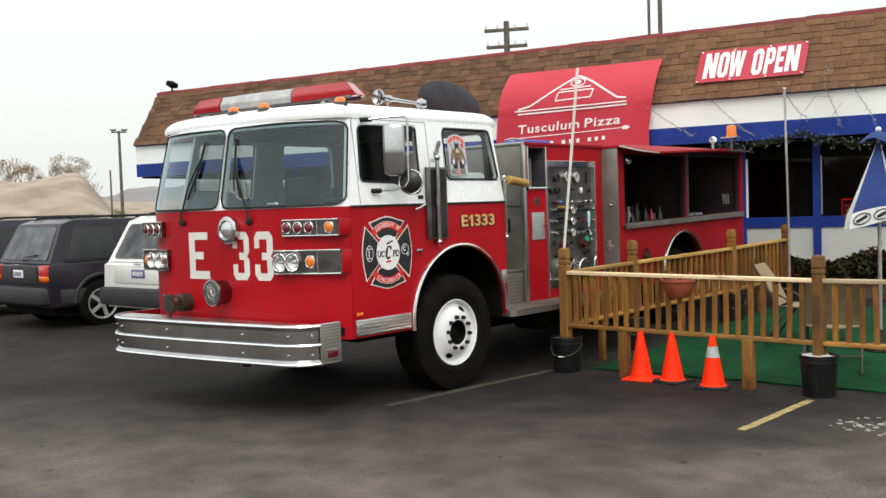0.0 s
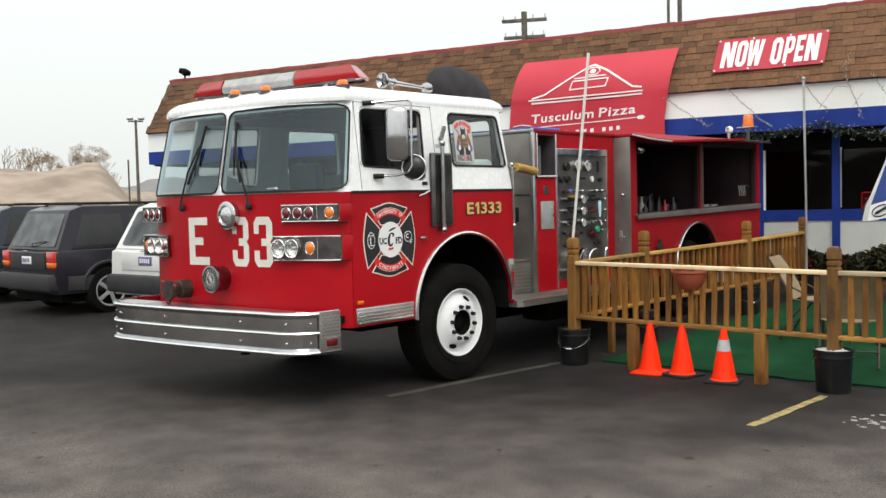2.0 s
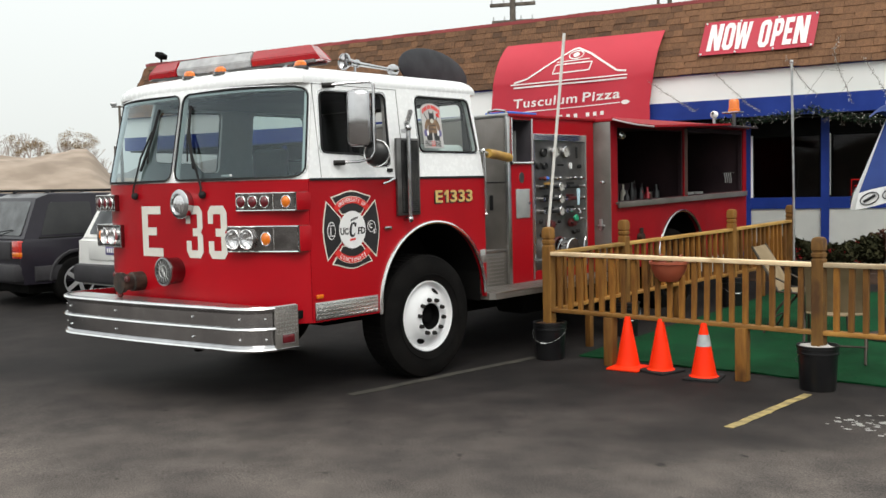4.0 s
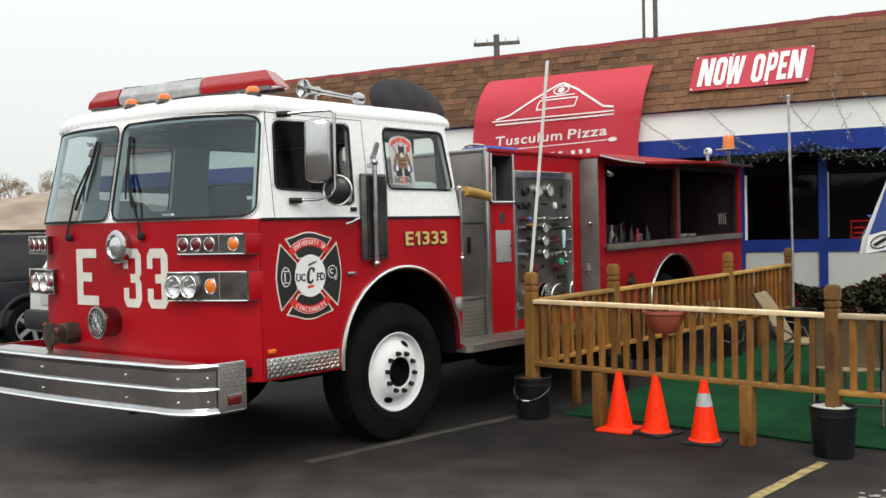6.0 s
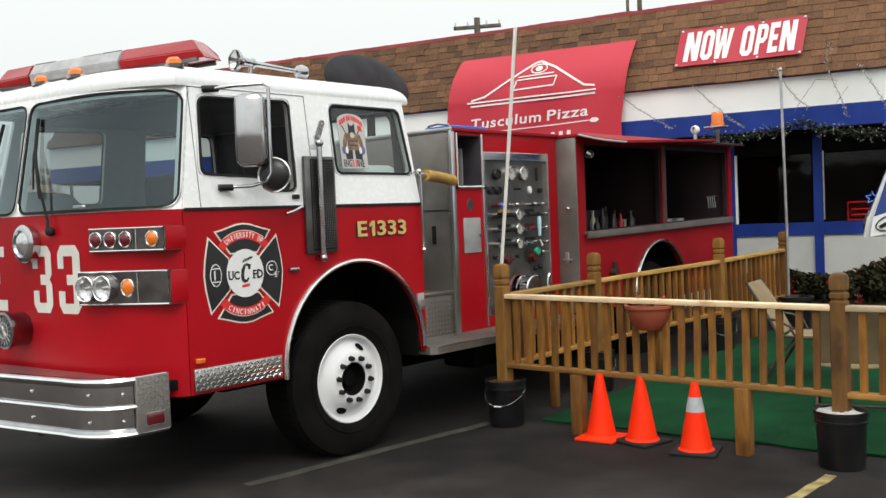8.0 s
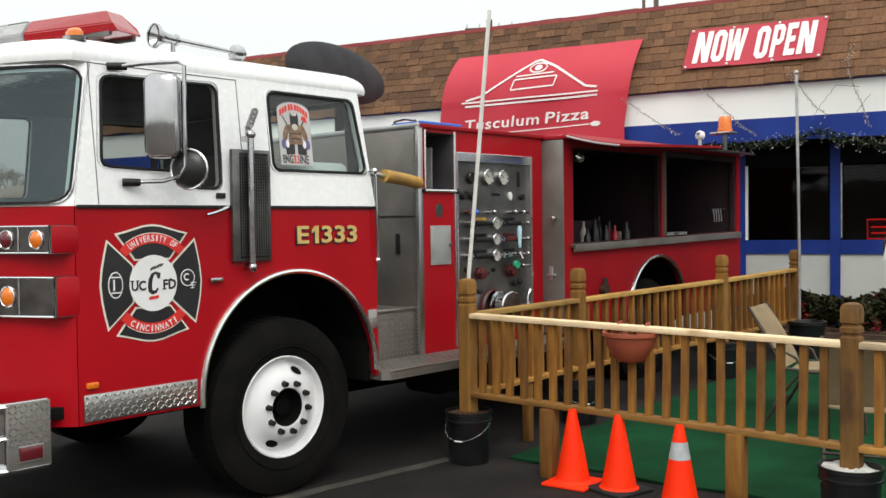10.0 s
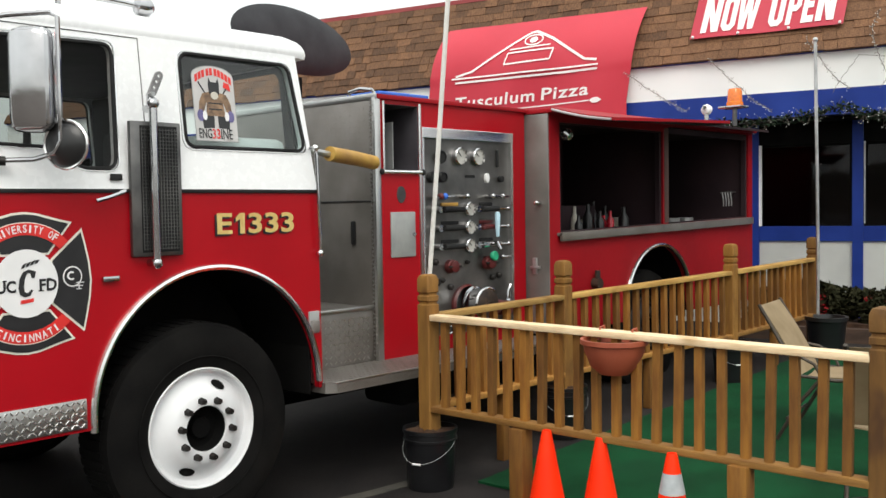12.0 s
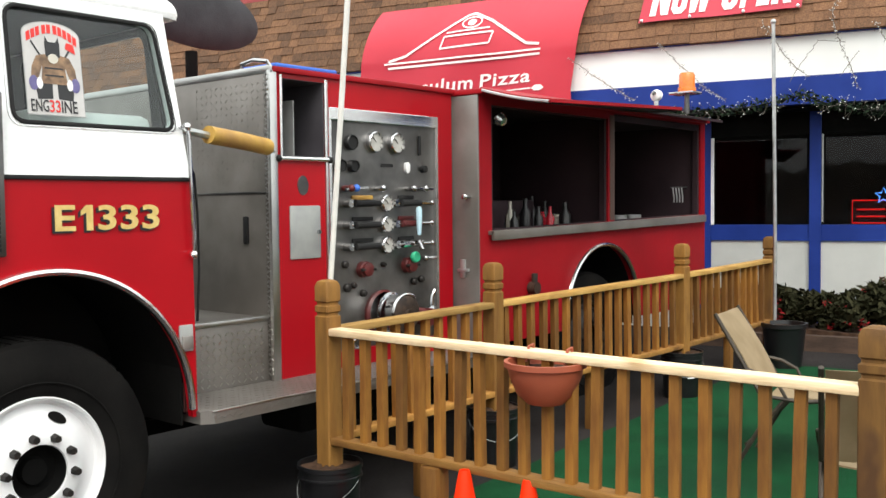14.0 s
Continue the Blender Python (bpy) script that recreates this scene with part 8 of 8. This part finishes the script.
# ---- parked cars ----
def build_suv(name, label, m, paint, clad, W=1.82, L=4.55, H=1.72, boxy=True, rear_detail=True, group="parked cars"):
    """An upright estate car, nose towards +y, its tail at y = 0, resting on z = 0."""
    car = thing(name, label, "car", m, group)
    h = W / 2
    belt = 1.02
    # lower body: side profile swept across with rounded shoulders
    prof = [(0.06, 0.36), (0.0, 0.55), (0.02, 0.98), (0.10, belt), (3.30, belt), (3.45, 1.0), (4.40, 0.86), (L, 0.70), (L, 0.36)]
    bm = bmesh.new()
    secs = [(-h, 0.97), (-h + 0.02, 1.0), (-h + 0.10, 1.0), (h - 0.10, 1.0), (h - 0.02, 1.0), (h, 0.97)]
    rings = []
    for x, k in secs:
        rings.append([bm.verts.new((x, L / 2 + (y - L / 2) * (1 if 0.99 < k else 0.985), 0.36 + (z - 0.36) * (1 if k > 0.99 else 0.97))) for y, z in prof])
    for a, b in zip(rings, rings[1:]):
        for i in range(len(prof)):
            bm.faces.new((a[i], a[(i + 1) % len(prof)], b[(i + 1) % len(prof)], b[i]))
    bm.faces.new(rings[0])
    bm.faces.new(rings[-1])
    bmesh.ops.bevel(bm, geom=[e for e in bm.edges if e.is_manifold and e.calc_face_angle(0) > 0.4], offset=0.035, segments=2, affect="EDGES", profile=0.6)
    part("body", bm, paint, car)
    # greenhouse
    g = [(0.08, belt), (0.36, H - 0.06), (0.55, H), (2.55, H - 0.01), (2.80, H - 0.06), (3.45, belt)]
    bm = bmesh.new()

    def gx(z):
        return h - 0.03 - 0.17 * (z - belt) / (H - belt)
    rings = []
    for s in (-1, -0.93, 0.93, 1):
        rings.append([bm.verts.new((s * gx(z) if abs(s) == 1 else s * gx(z), y, z + (0.012 if abs(s) < 1 and z > belt + 0.3 else 0))) for y, z in g])
    for a, b in zip(rings, rings[1:]):
        for i in range(len(g) - 1):
            bm.faces.new((a[i], a[i + 1], b[i + 1], b[i]))
    bm.faces.new(rings[0])
    bm.faces.new(rings[-1])
    bmesh.ops.bevel(bm, geom=[e for e in bm.edges if e.is_manifold and e.calc_face_angle(0) > 0.25], offset=0.045, segments=3, affect="EDGES", profile=0.55)
    part("cabin", bm, paint, car)

    def side_win(pts, s):
        bm = bmesh.new()
        f = bm.faces.new([bm.verts.new((s * (gx(z) + 0.006), y, z)) for y, z in round_corners(pts, 0.05)])
        r = bmesh.ops.extrude_face_region(bm, geom=[f])
        bmesh.ops.translate(bm, verts=[v for v in r["geom"] if isinstance(v, bmesh.types.BMVert)], vec=(-s * 0.012, 0, 0))
        part("side_window", bm, BLACK_GLOSS, car, "dark tinted side window")
    zt, zb = H - 0.12, belt + 0.05
    for s in (-1, 1):
        side_win([(0.34, zb), (1.16, zb), (1.18, zt), (0.54, zt)], s)
        side_win([(1.30, zb), (2.05, zb), (2.05, zt), (1.32, zt)], s)
        side_win([(2.15, zb), (3.15, zb), (2.62, zt), (2.15, zt)], s)
    slope = lambda z: 0.08 + 0.28 * (z - belt) / (H - 0.06 - belt)
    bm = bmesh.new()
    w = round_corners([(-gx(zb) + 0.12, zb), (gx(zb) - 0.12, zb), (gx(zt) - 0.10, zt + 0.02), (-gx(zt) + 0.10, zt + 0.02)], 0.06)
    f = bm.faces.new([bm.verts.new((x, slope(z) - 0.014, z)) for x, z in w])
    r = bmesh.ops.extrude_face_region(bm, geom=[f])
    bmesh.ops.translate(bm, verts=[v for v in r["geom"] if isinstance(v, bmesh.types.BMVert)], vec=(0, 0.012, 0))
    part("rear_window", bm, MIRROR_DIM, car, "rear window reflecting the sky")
    # bumper, cladding, lamps, plate
    bp = box(bmesh.new(), -h + 0.01, h - 0.01, -0.10, 0.25, 0.40, 0.66, bevel=0.05)
    part("rear_bumper", bp, clad, car)
    for s in (-1, 1):
        part("sill_cladding", B(s * h - 0.02, s * h + 0.02, 0.2, 4.3, 0.40, 0.62, bevel=0.015), clad, car)
        if boxy:
            part("tail_lamp", B(s * (h - 0.13) - 0.12, s * (h - 0.13) + 0.12, -0.012, 0.20, 0.74, 1.0, bevel=0.02), LENS_TAIL, car)
            part("reversing_lamp", B(s * (h - 0.13) - 0.10, s * (h - 0.13) + 0.124, -0.018, 0.205, 0.77, 0.835, bevel=0.008), LENS_AMBER, car)
        bm = sweep(bmesh.new(), [(s * (h - 0.33), 0.55, H), (s * (h - 0.33), 0.65, H + 0.05), (s * (h - 0.33), 2.35, H + 0.045), (s * (h - 0.33), 2.45, H)], 0.018, 6)
        part("roof_rail", bm, BLACK, car)
        part("belt_trim", B(s * (gx(belt) + 0.012) - 0.008, s * (gx(belt) + 0.012) + 0.008, 0.30, 3.2, belt + 0.004, belt + 0.026, bevel=0.004), BLACK, car)
        for y in (1.24, 2.10):
            part("door_seam", B(s * (h + 0.001) - 0.002, s * (h + 0.001) + 0.002, y - 0.004, y + 0.004, 0.62, belt - 0.03, bevel=0), BLACK, car)
            part("door_handle", B(s * (h + 0.012) - 0.014, s * (h + 0.012) + 0.014, y + 0.06, y + 0.22, 0.86, 0.895, bevel=0.01), clad, car)
        for y in (0.86, 3.66):
            ar = [(y + 0.43 * math.cos(radians(a)), 0.40 + 0.42 * math.sin(radians(a))) for a in range(0, 181, 15)]
            bm = bmesh.new()
            bm.faces.new([bm.verts.new((s * (h + 0.004), a, b)) for a, b in ar])
            part("wheel_well", bm, DARK, car, soft=False)
            part("arch_flare", sweep(bmesh.new(), [(s * (h + 0.01), a, b) for a, b in ar], 0.028, 6), clad, car)
            mm = Matrix.Translation((s * (h + 0.025), y, 0.365)) @ Matrix.Rotation(radians(90 * s), 4, "Y")
            wheel = part("wheel", lathe(bmesh.new(), [(0.22, -0.2), (0.34, -0.2), (0.365, -0.17), (0.365, -0.03), (0.34, 0.01), (0.26, 0.02), (0.235, 0.005)], mm, 32), TYRE, car)
            bm = lathe(bmesh.new(), [(0.24, -0.01), (0.21, -0.05), (0.06, -0.04), (0, -0.04)], mm, 30)
            part("rim", bm, DARK, wheel)
            part("rim_lip", lathe(bmesh.new(), [(0.215, 0.0), (0.222, 0.014), (0.24, 0.018), (0.245, 0.0)], mm, 30), ALLOY, wheel)
            part("hub_cap", lathe(bmesh.new(), [(0.06, -0.03), (0.055, 0.006), (0, 0.01)], mm, 20), ALLOY, wheel)
            bm = bmesh.new()
            for k in range(5):
                q = mm @ Matrix.Rotation(2 * math.pi * k / 5 + 0.3, 4, "Z")
                bmesh.ops.create_cube(bm, size=1, matrix=q @ Matrix.Translation((0.135, 0, 0.0)) @ Matrix.Diagonal((0.19, 0.055, 0.02, 1)))
            part("spokes", bm, ALLOY, wheel)
    part("tailgate_panel", B(-h + 0.30, h - 0.30, -0.008, 0.02, 0.72, 0.98, bevel=0.008), clad if boxy else paint, car)
    part("number_plate", B(-0.16, 0.16, -0.018, 0.0, 0.80, 0.92, bevel=0.004), DECAL_WHITE if boxy else DECAL_PURPLE, car)
    bm = bmesh.new()
    for k in range(5):
        box(bm, -0.12 + 0.05 * k, -0.09 + 0.05 * k, -0.021, -0.017, 0.83, 0.89)
    part("plate_bars", bm, DECAL_PURPLE if boxy else DECAL_WHITE, car)
    part("rear_wiper", sweep(bmesh.new(), [(0.0, slope(zb) - 0.02, zb - 0.02), (0.05, slope(zb) - 0.035, zb + 0.04), (0.42, slope(zb + 0.08) - 0.03, zb + 0.08)], 0.008, 6), BLACK, car)
    bm = sweep(bmesh.new(), [(-0.08, -0.02, 1.0), (0.08, -0.02, 1.0)], 0.012, 6)
    part("tailgate_handle", bm, CHROME, car)
    part("underbody", B(-h + 0.12, h - 0.12, 0.15, L - 0.2, 0.22, 0.42), DARK, car)
    return car


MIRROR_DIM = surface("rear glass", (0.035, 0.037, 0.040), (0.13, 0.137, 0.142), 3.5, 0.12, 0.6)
build_suv("suv", "charcoal grey sport utility car with roof rails parked facing the building", on_ground(-9.10, 0.10, 0), CAR_DARK, CAR_CLAD, H=1.665)
build_suv("suv", "white sport utility car parked facing the building", on_ground(-6.49, 0.62, 3), CAR_WHITE, CAR_CLAD, boxy=False, H=1.66)
build_suv("suv", "dark blue sport utility car parked facing the building", on_ground(-11.95, 0.25, 0), CAR_BLUE, CAR_CLAD, H=1.68)


# ---- the distance ----
def bare_tree(x, y, z, h, seed, leafy=None, n_leaf=0):
    rnd = random.Random(seed)
    t = thing("tree", "bare autumn tree on the far bank" if not leafy else "small tree with thinning autumn leaves", "tree", group="far trees")
    bm = bmesh.new()
    tips = []

    def limb(p, d, ln, r, k):
        q = p + d * ln
        rod(bm, p, q, r, r * 0.6, seg=5 if k < 2 else 3, caps=False)
        if k == 4:
            tips.append(q)
            return
        for _ in range(3 if k else 5):
            e = (d + Vector((rnd.uniform(-0.8, 0.8), rnd.uniform(-0.8, 0.8), rnd.uniform(-0.15, 0.6)))).normalized()
            limb(p + d * ln * rnd.uniform(0.55, 1.0), e, ln * rnd.uniform(0.5, 0.75), r * 0.55, k + 1)
    limb(Vector((x, y, z)), Vector((0, 0, 1)), h * 0.36, h * 0.022, 0)
    part("trunk", bm, BARK_HAZE, t)
    if leafy:
        bm = bmesh.new()
        for p in tips:
            if rnd.random() < 0.8:
                leaves(bm, rnd, p, (h * 0.06, h * 0.06, h * 0.05), n_leaf, h * 0.022)
        part("crown", bm, leafy, t, soft=False)


def far(dist, px_dir, z=0.0):
    """A place that far from the start of the walk in a direction given in degrees left of +y."""
    a = radians(px_dir)
    return 5.7 - dist * math.sin(a), -6.5 + dist * math.cos(a), z


def build_mound():
    bm = bmesh.new()
    rnd = random.Random(21)
    cx, cy, _ = far(95, 64)
    a = radians(64)
    across, along = Vector((math.cos(a), math.sin(a), 0)), Vector((-math.sin(a), math.cos(a), 0))

    def f(u, v):
        s, d = (u - 0.5) * 130, (v - 0.5) * 50
        w = s
        top = 4.95 * max(0, min(1, (7.2 - w) / 4.6, (w + 60) / 14))
        hgt = top * max(0, 1 - (abs(d) / 22) ** 1.6) * (1 + 0.10 * math.sin(w * 0.21 + 2) + 0.05 * math.sin(w * 0.7))
        p = Vector((cx, cy, 0)) + across * s + along * d
        return Vector((p.x, p.y, hgt + (0.5 * noise.noise(p * 0.15) + 0.22 * noise.noise(p * 0.5) + 0.1 * noise.noise(p * 1.3)) * (1 if hgt > 0.5 else 0) - 0.1))
    grid(bm, f, 220, 60)
    tagged(part("earth_mound", bm, DIRT), "pale tan bank of bare earth beyond the lot", "mound", kind="structure")


build_mound()


def build_hills():
    bm = bmesh.new()
    cx, cy, _ = far(700, 56)
    a = radians(56)
    across, along = Vector((math.cos(a), math.sin(a), 0)), Vector((-math.sin(a), math.cos(a), 0))

    def f(u, v):
        s, d = (u - 0.5) * 1600, (v - 0.5) * 200
        p = Vector((cx, cy, 0)) + across * s + along * d
        hgt = (21 + 4 * math.sin(s * 0.03 + 1) + 5 * noise.noise(Vector((s * 0.04, 0, 0))) + 3 * noise.noise(Vector((s * 0.2, 3, 0)))) * max(0, 1 - (abs(d) / 90) ** 2)
        return Vector((p.x, p.y, hgt - 0.5))
    grid(bm, f, 200, 12)
    m = surface("hazy wooded hill", (0.20, 0.19, 0.19), (0.26, 0.245, 0.24), 0.03, 0.95)
    tagged(part("far_hill", bm, m), "low hazy wooded hill on the horizon", "hill", kind="structure")


build_hills()


def build_far_field():
    """A tan field rising beyond the lot, below the hills."""
    bm = bmesh.new()
    cx, cy, _ = far(300, 57)
    a = radians(57)
    across, along = Vector((math.cos(a), math.sin(a), 0)), Vector((-math.sin(a), math.cos(a), 0))

    def f(u, v):
        s, d = (u - 0.5) * 500, (v - 0.5) * 160
        p = Vector((cx, cy, 0)) + across * s + along * d
        return Vector((p.x, p.y, (6.5 + 1.2 * noise.noise(Vector((s * 0.05, 0, 0))) + 0.6 * noise.noise(Vector((s * 0.5, 2, 0)))) * max(0, 1 - (abs(d) / 75) ** 2) - 0.3))
    grid(bm, f, 160, 12)
    tagged(part("far_field", bm, DIRT), "tan field rising beyond the lot", "field", kind="structure")


build_far_field()


def build_dark_rise():
    """An unseen dark rise, added to close the place round behind the walk and darken reflections in the chrome."""
    bm = bmesh.new()

    def f(u, v):
        a = radians(95 + 230 * u)
        r = 130 + 60 * v
        hgt = (7.5 + 2.5 * noise.noise(Vector((u * 60, 0, 0))) + 2 * noise.noise(Vector((u * 190, 5, 0)))) * math.sin(math.pi * min(1, v * 1.0 + 0.0)) * min(1, u * 8, (1 - u) * 8)
        return Vector((-r * math.sin(a), r * math.cos(a), hgt))
    grid(bm, f, 260, 8)
    m = surface("dark backdrop slope", (0.035, 0.03, 0.022), (0.075, 0.06, 0.04), 0.3, 0.95)
    tagged(part("dark_rise", bm, m), "unseen dark rise added round the lot for reflections", "woods", kind="structure")


build_dark_rise()
for k, (d, ang, h) in enumerate(((112, 66.6, 5.2), (110, 66.0, 4.8), (113, 65.5, 5.4), (109, 65.0, 4.6), (112, 64.5, 4.4), (111, 63.9, 4.6), (110, 63.4, 5.0), (113, 62.9, 4.6), (112, 62.3, 3.8), (116, 67.4, 5.6), (114, 68.2, 5.4), (113, 61.6, 2.8))):
    x, y, z = far(d, ang, 3.0)
    bare_tree(x, y, z, h * 1.3, 40 + k, LEAF_DRY if k in (6, 7, 1, 3) else None, 9)
x, y, z = far(70, 60.6)
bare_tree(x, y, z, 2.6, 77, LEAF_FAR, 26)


def build_lamp_post():
    x, y, _ = far(42, 60.35)
    p = thing("street_lamp", "tall dark parking lot lamp post with two heads", "street lamp", pose(x, y, 0, 0, 0, 60))
    part("pole", R((0, 0, 0), (0, 0, 5.2), 0.08, 0.05), POLE_WOOD, p)
    for s in (-1, 1):
        part("lamp_head", B(s * 0.22 - 0.13, s * 0.22 + 0.13, -0.10, 0.10, 5.2, 5.33, bevel=0.04), GALV, p)
    part("arm", R((-0.3, 0, 5.15), (0.3, 0, 5.15), 0.03), POLE_WOOD, p)
    x, y, _ = far(60, 60.9)
    q = thing("utility_pole", "thin distant utility pole", "pole", pose(x, y, 0))
    part("pole", R((0, 0, 0), (0, 0, 4.4), 0.06, 0.05), POLE_WOOD, q)


build_lamp_post()


def build_utility_pole():
    x, y, _ = far(34, 37.77)
    p = thing("utility_pole", "weathered wooden utility pole with two crossarms", "pole", pose(x, y, 0, 0, 0, 30))
    part("pole", R((0, 0, 0), (0, 0, 8.05), 0.13, 0.10), POLE_WOOD, p)
    for z, w in ((7.70, 0.78), (7.12, 0.72)):
        part("crossarm", B(-w, w, -0.06, 0.06, z, z + 0.11, bevel=0.005), POLE_WOOD, p)
        for k in (-0.7, -0.3, 0.3, 0.7):
            part("insulator", R((k * w / 0.75, 0, z + 0.1), (k * w / 0.75, 0, z + 0.25), 0.035, 0.02, seg=8), GALV, p)
    for ang, d in ((29.5, 30), (28.87, 30)):
        x, y, _ = far(d, ang)
        q = thing("roof_mast", "thin metal mast rising behind the roof", "mast", pose(x, y, 0))
        part("pole", R((0, 0, 0), (0, 0, 11), 0.045 if ang > 29.2 else 0.07, seg=8), POLE_WOOD, q)


build_utility_pole()


def build_roof_floodlight():
    p = roof_pt(U0 + 0.72, 1.0)
    f = thing("floodlight", "small dark floodlight on the roof edge", "floodlight")
    part("bracket", R(p, p + Vector((0, 0, 0.16)), 0.02), DARK, f)
    part("lamp_head", B(-0.11, 0.11, -0.09, 0.09, -0.055, 0.055, bevel=0.025), DARK, f, m=Matrix.Translation(p + Vector((0, 0, 0.17))) @ Matrix.Rotation(radians(25), 4, "Y"))


build_roof_floodlight()

# ---- roof shakes, piece by piece; those over the patio are single parts ----
def build_shakes():
    rnd = random.Random(31)
    roof = thing("shake_roof", "weathered brown cedar shake mansard roof", "roof", kind="structure")
    rows = 11
    lo = math.hypot(ROOF_Z1 - ROOF_Z0, ROOF_LEAN * (ROOF_Z1 - ROOF_Z0))
    meshes = [shake_mesh(w, "shake") for w in (0.13, 0.17, 0.21, 0.26)]
    widths = (0.13, 0.17, 0.21, 0.26)
    n = (FN + Vector((0, 0, ROOF_LEAN))).normalized()
    upv = (roof_pt(0, 1) - roof_pt(0, 0)).normalized()
    verts, faces = [], []
    singles = 0
    for r in range(rows):
        u = U0 + 0.30 * r / rows + rnd.uniform(0, 0.1)
        while u < U1:
            k = rnd.randrange(4)
            w = widths[k]
            s = (r + 0.5) / rows + rnd.uniform(-0.008, 0.008)
            m = basis(roof_pt(u + w / 2, s), FU, upv) @ Matrix.Rotation(radians(rnd.uniform(-0.6, 0.6)), 4, "Z") @ Matrix.Rotation(radians(5.5), 4, "X")
            m.translation += n * rnd.uniform(0.0, 0.008)
            if 0.2 < u < 3.6 and singles < 300:
                ob = new("shake", meshes[k])
                ob.parent = roof
                ob.matrix_local = m
                singles += 1
            else:
                b = len(verts)
                verts += [m @ v.co for v in meshes[k].vertices]
                faces += [[b + i for i in p.vertices] for p in meshes[k].polygons]
            u += w + 0.004
    me = bpy.data.meshes.new("shakes")
    me.from_pydata([tuple(v) for v in verts], [], faces)
    me.materials.append(SHAKE)
    ob = new("shakes", me)
    ob.parent = roof
    tagged(ob, kind="stuff")


build_shakes()
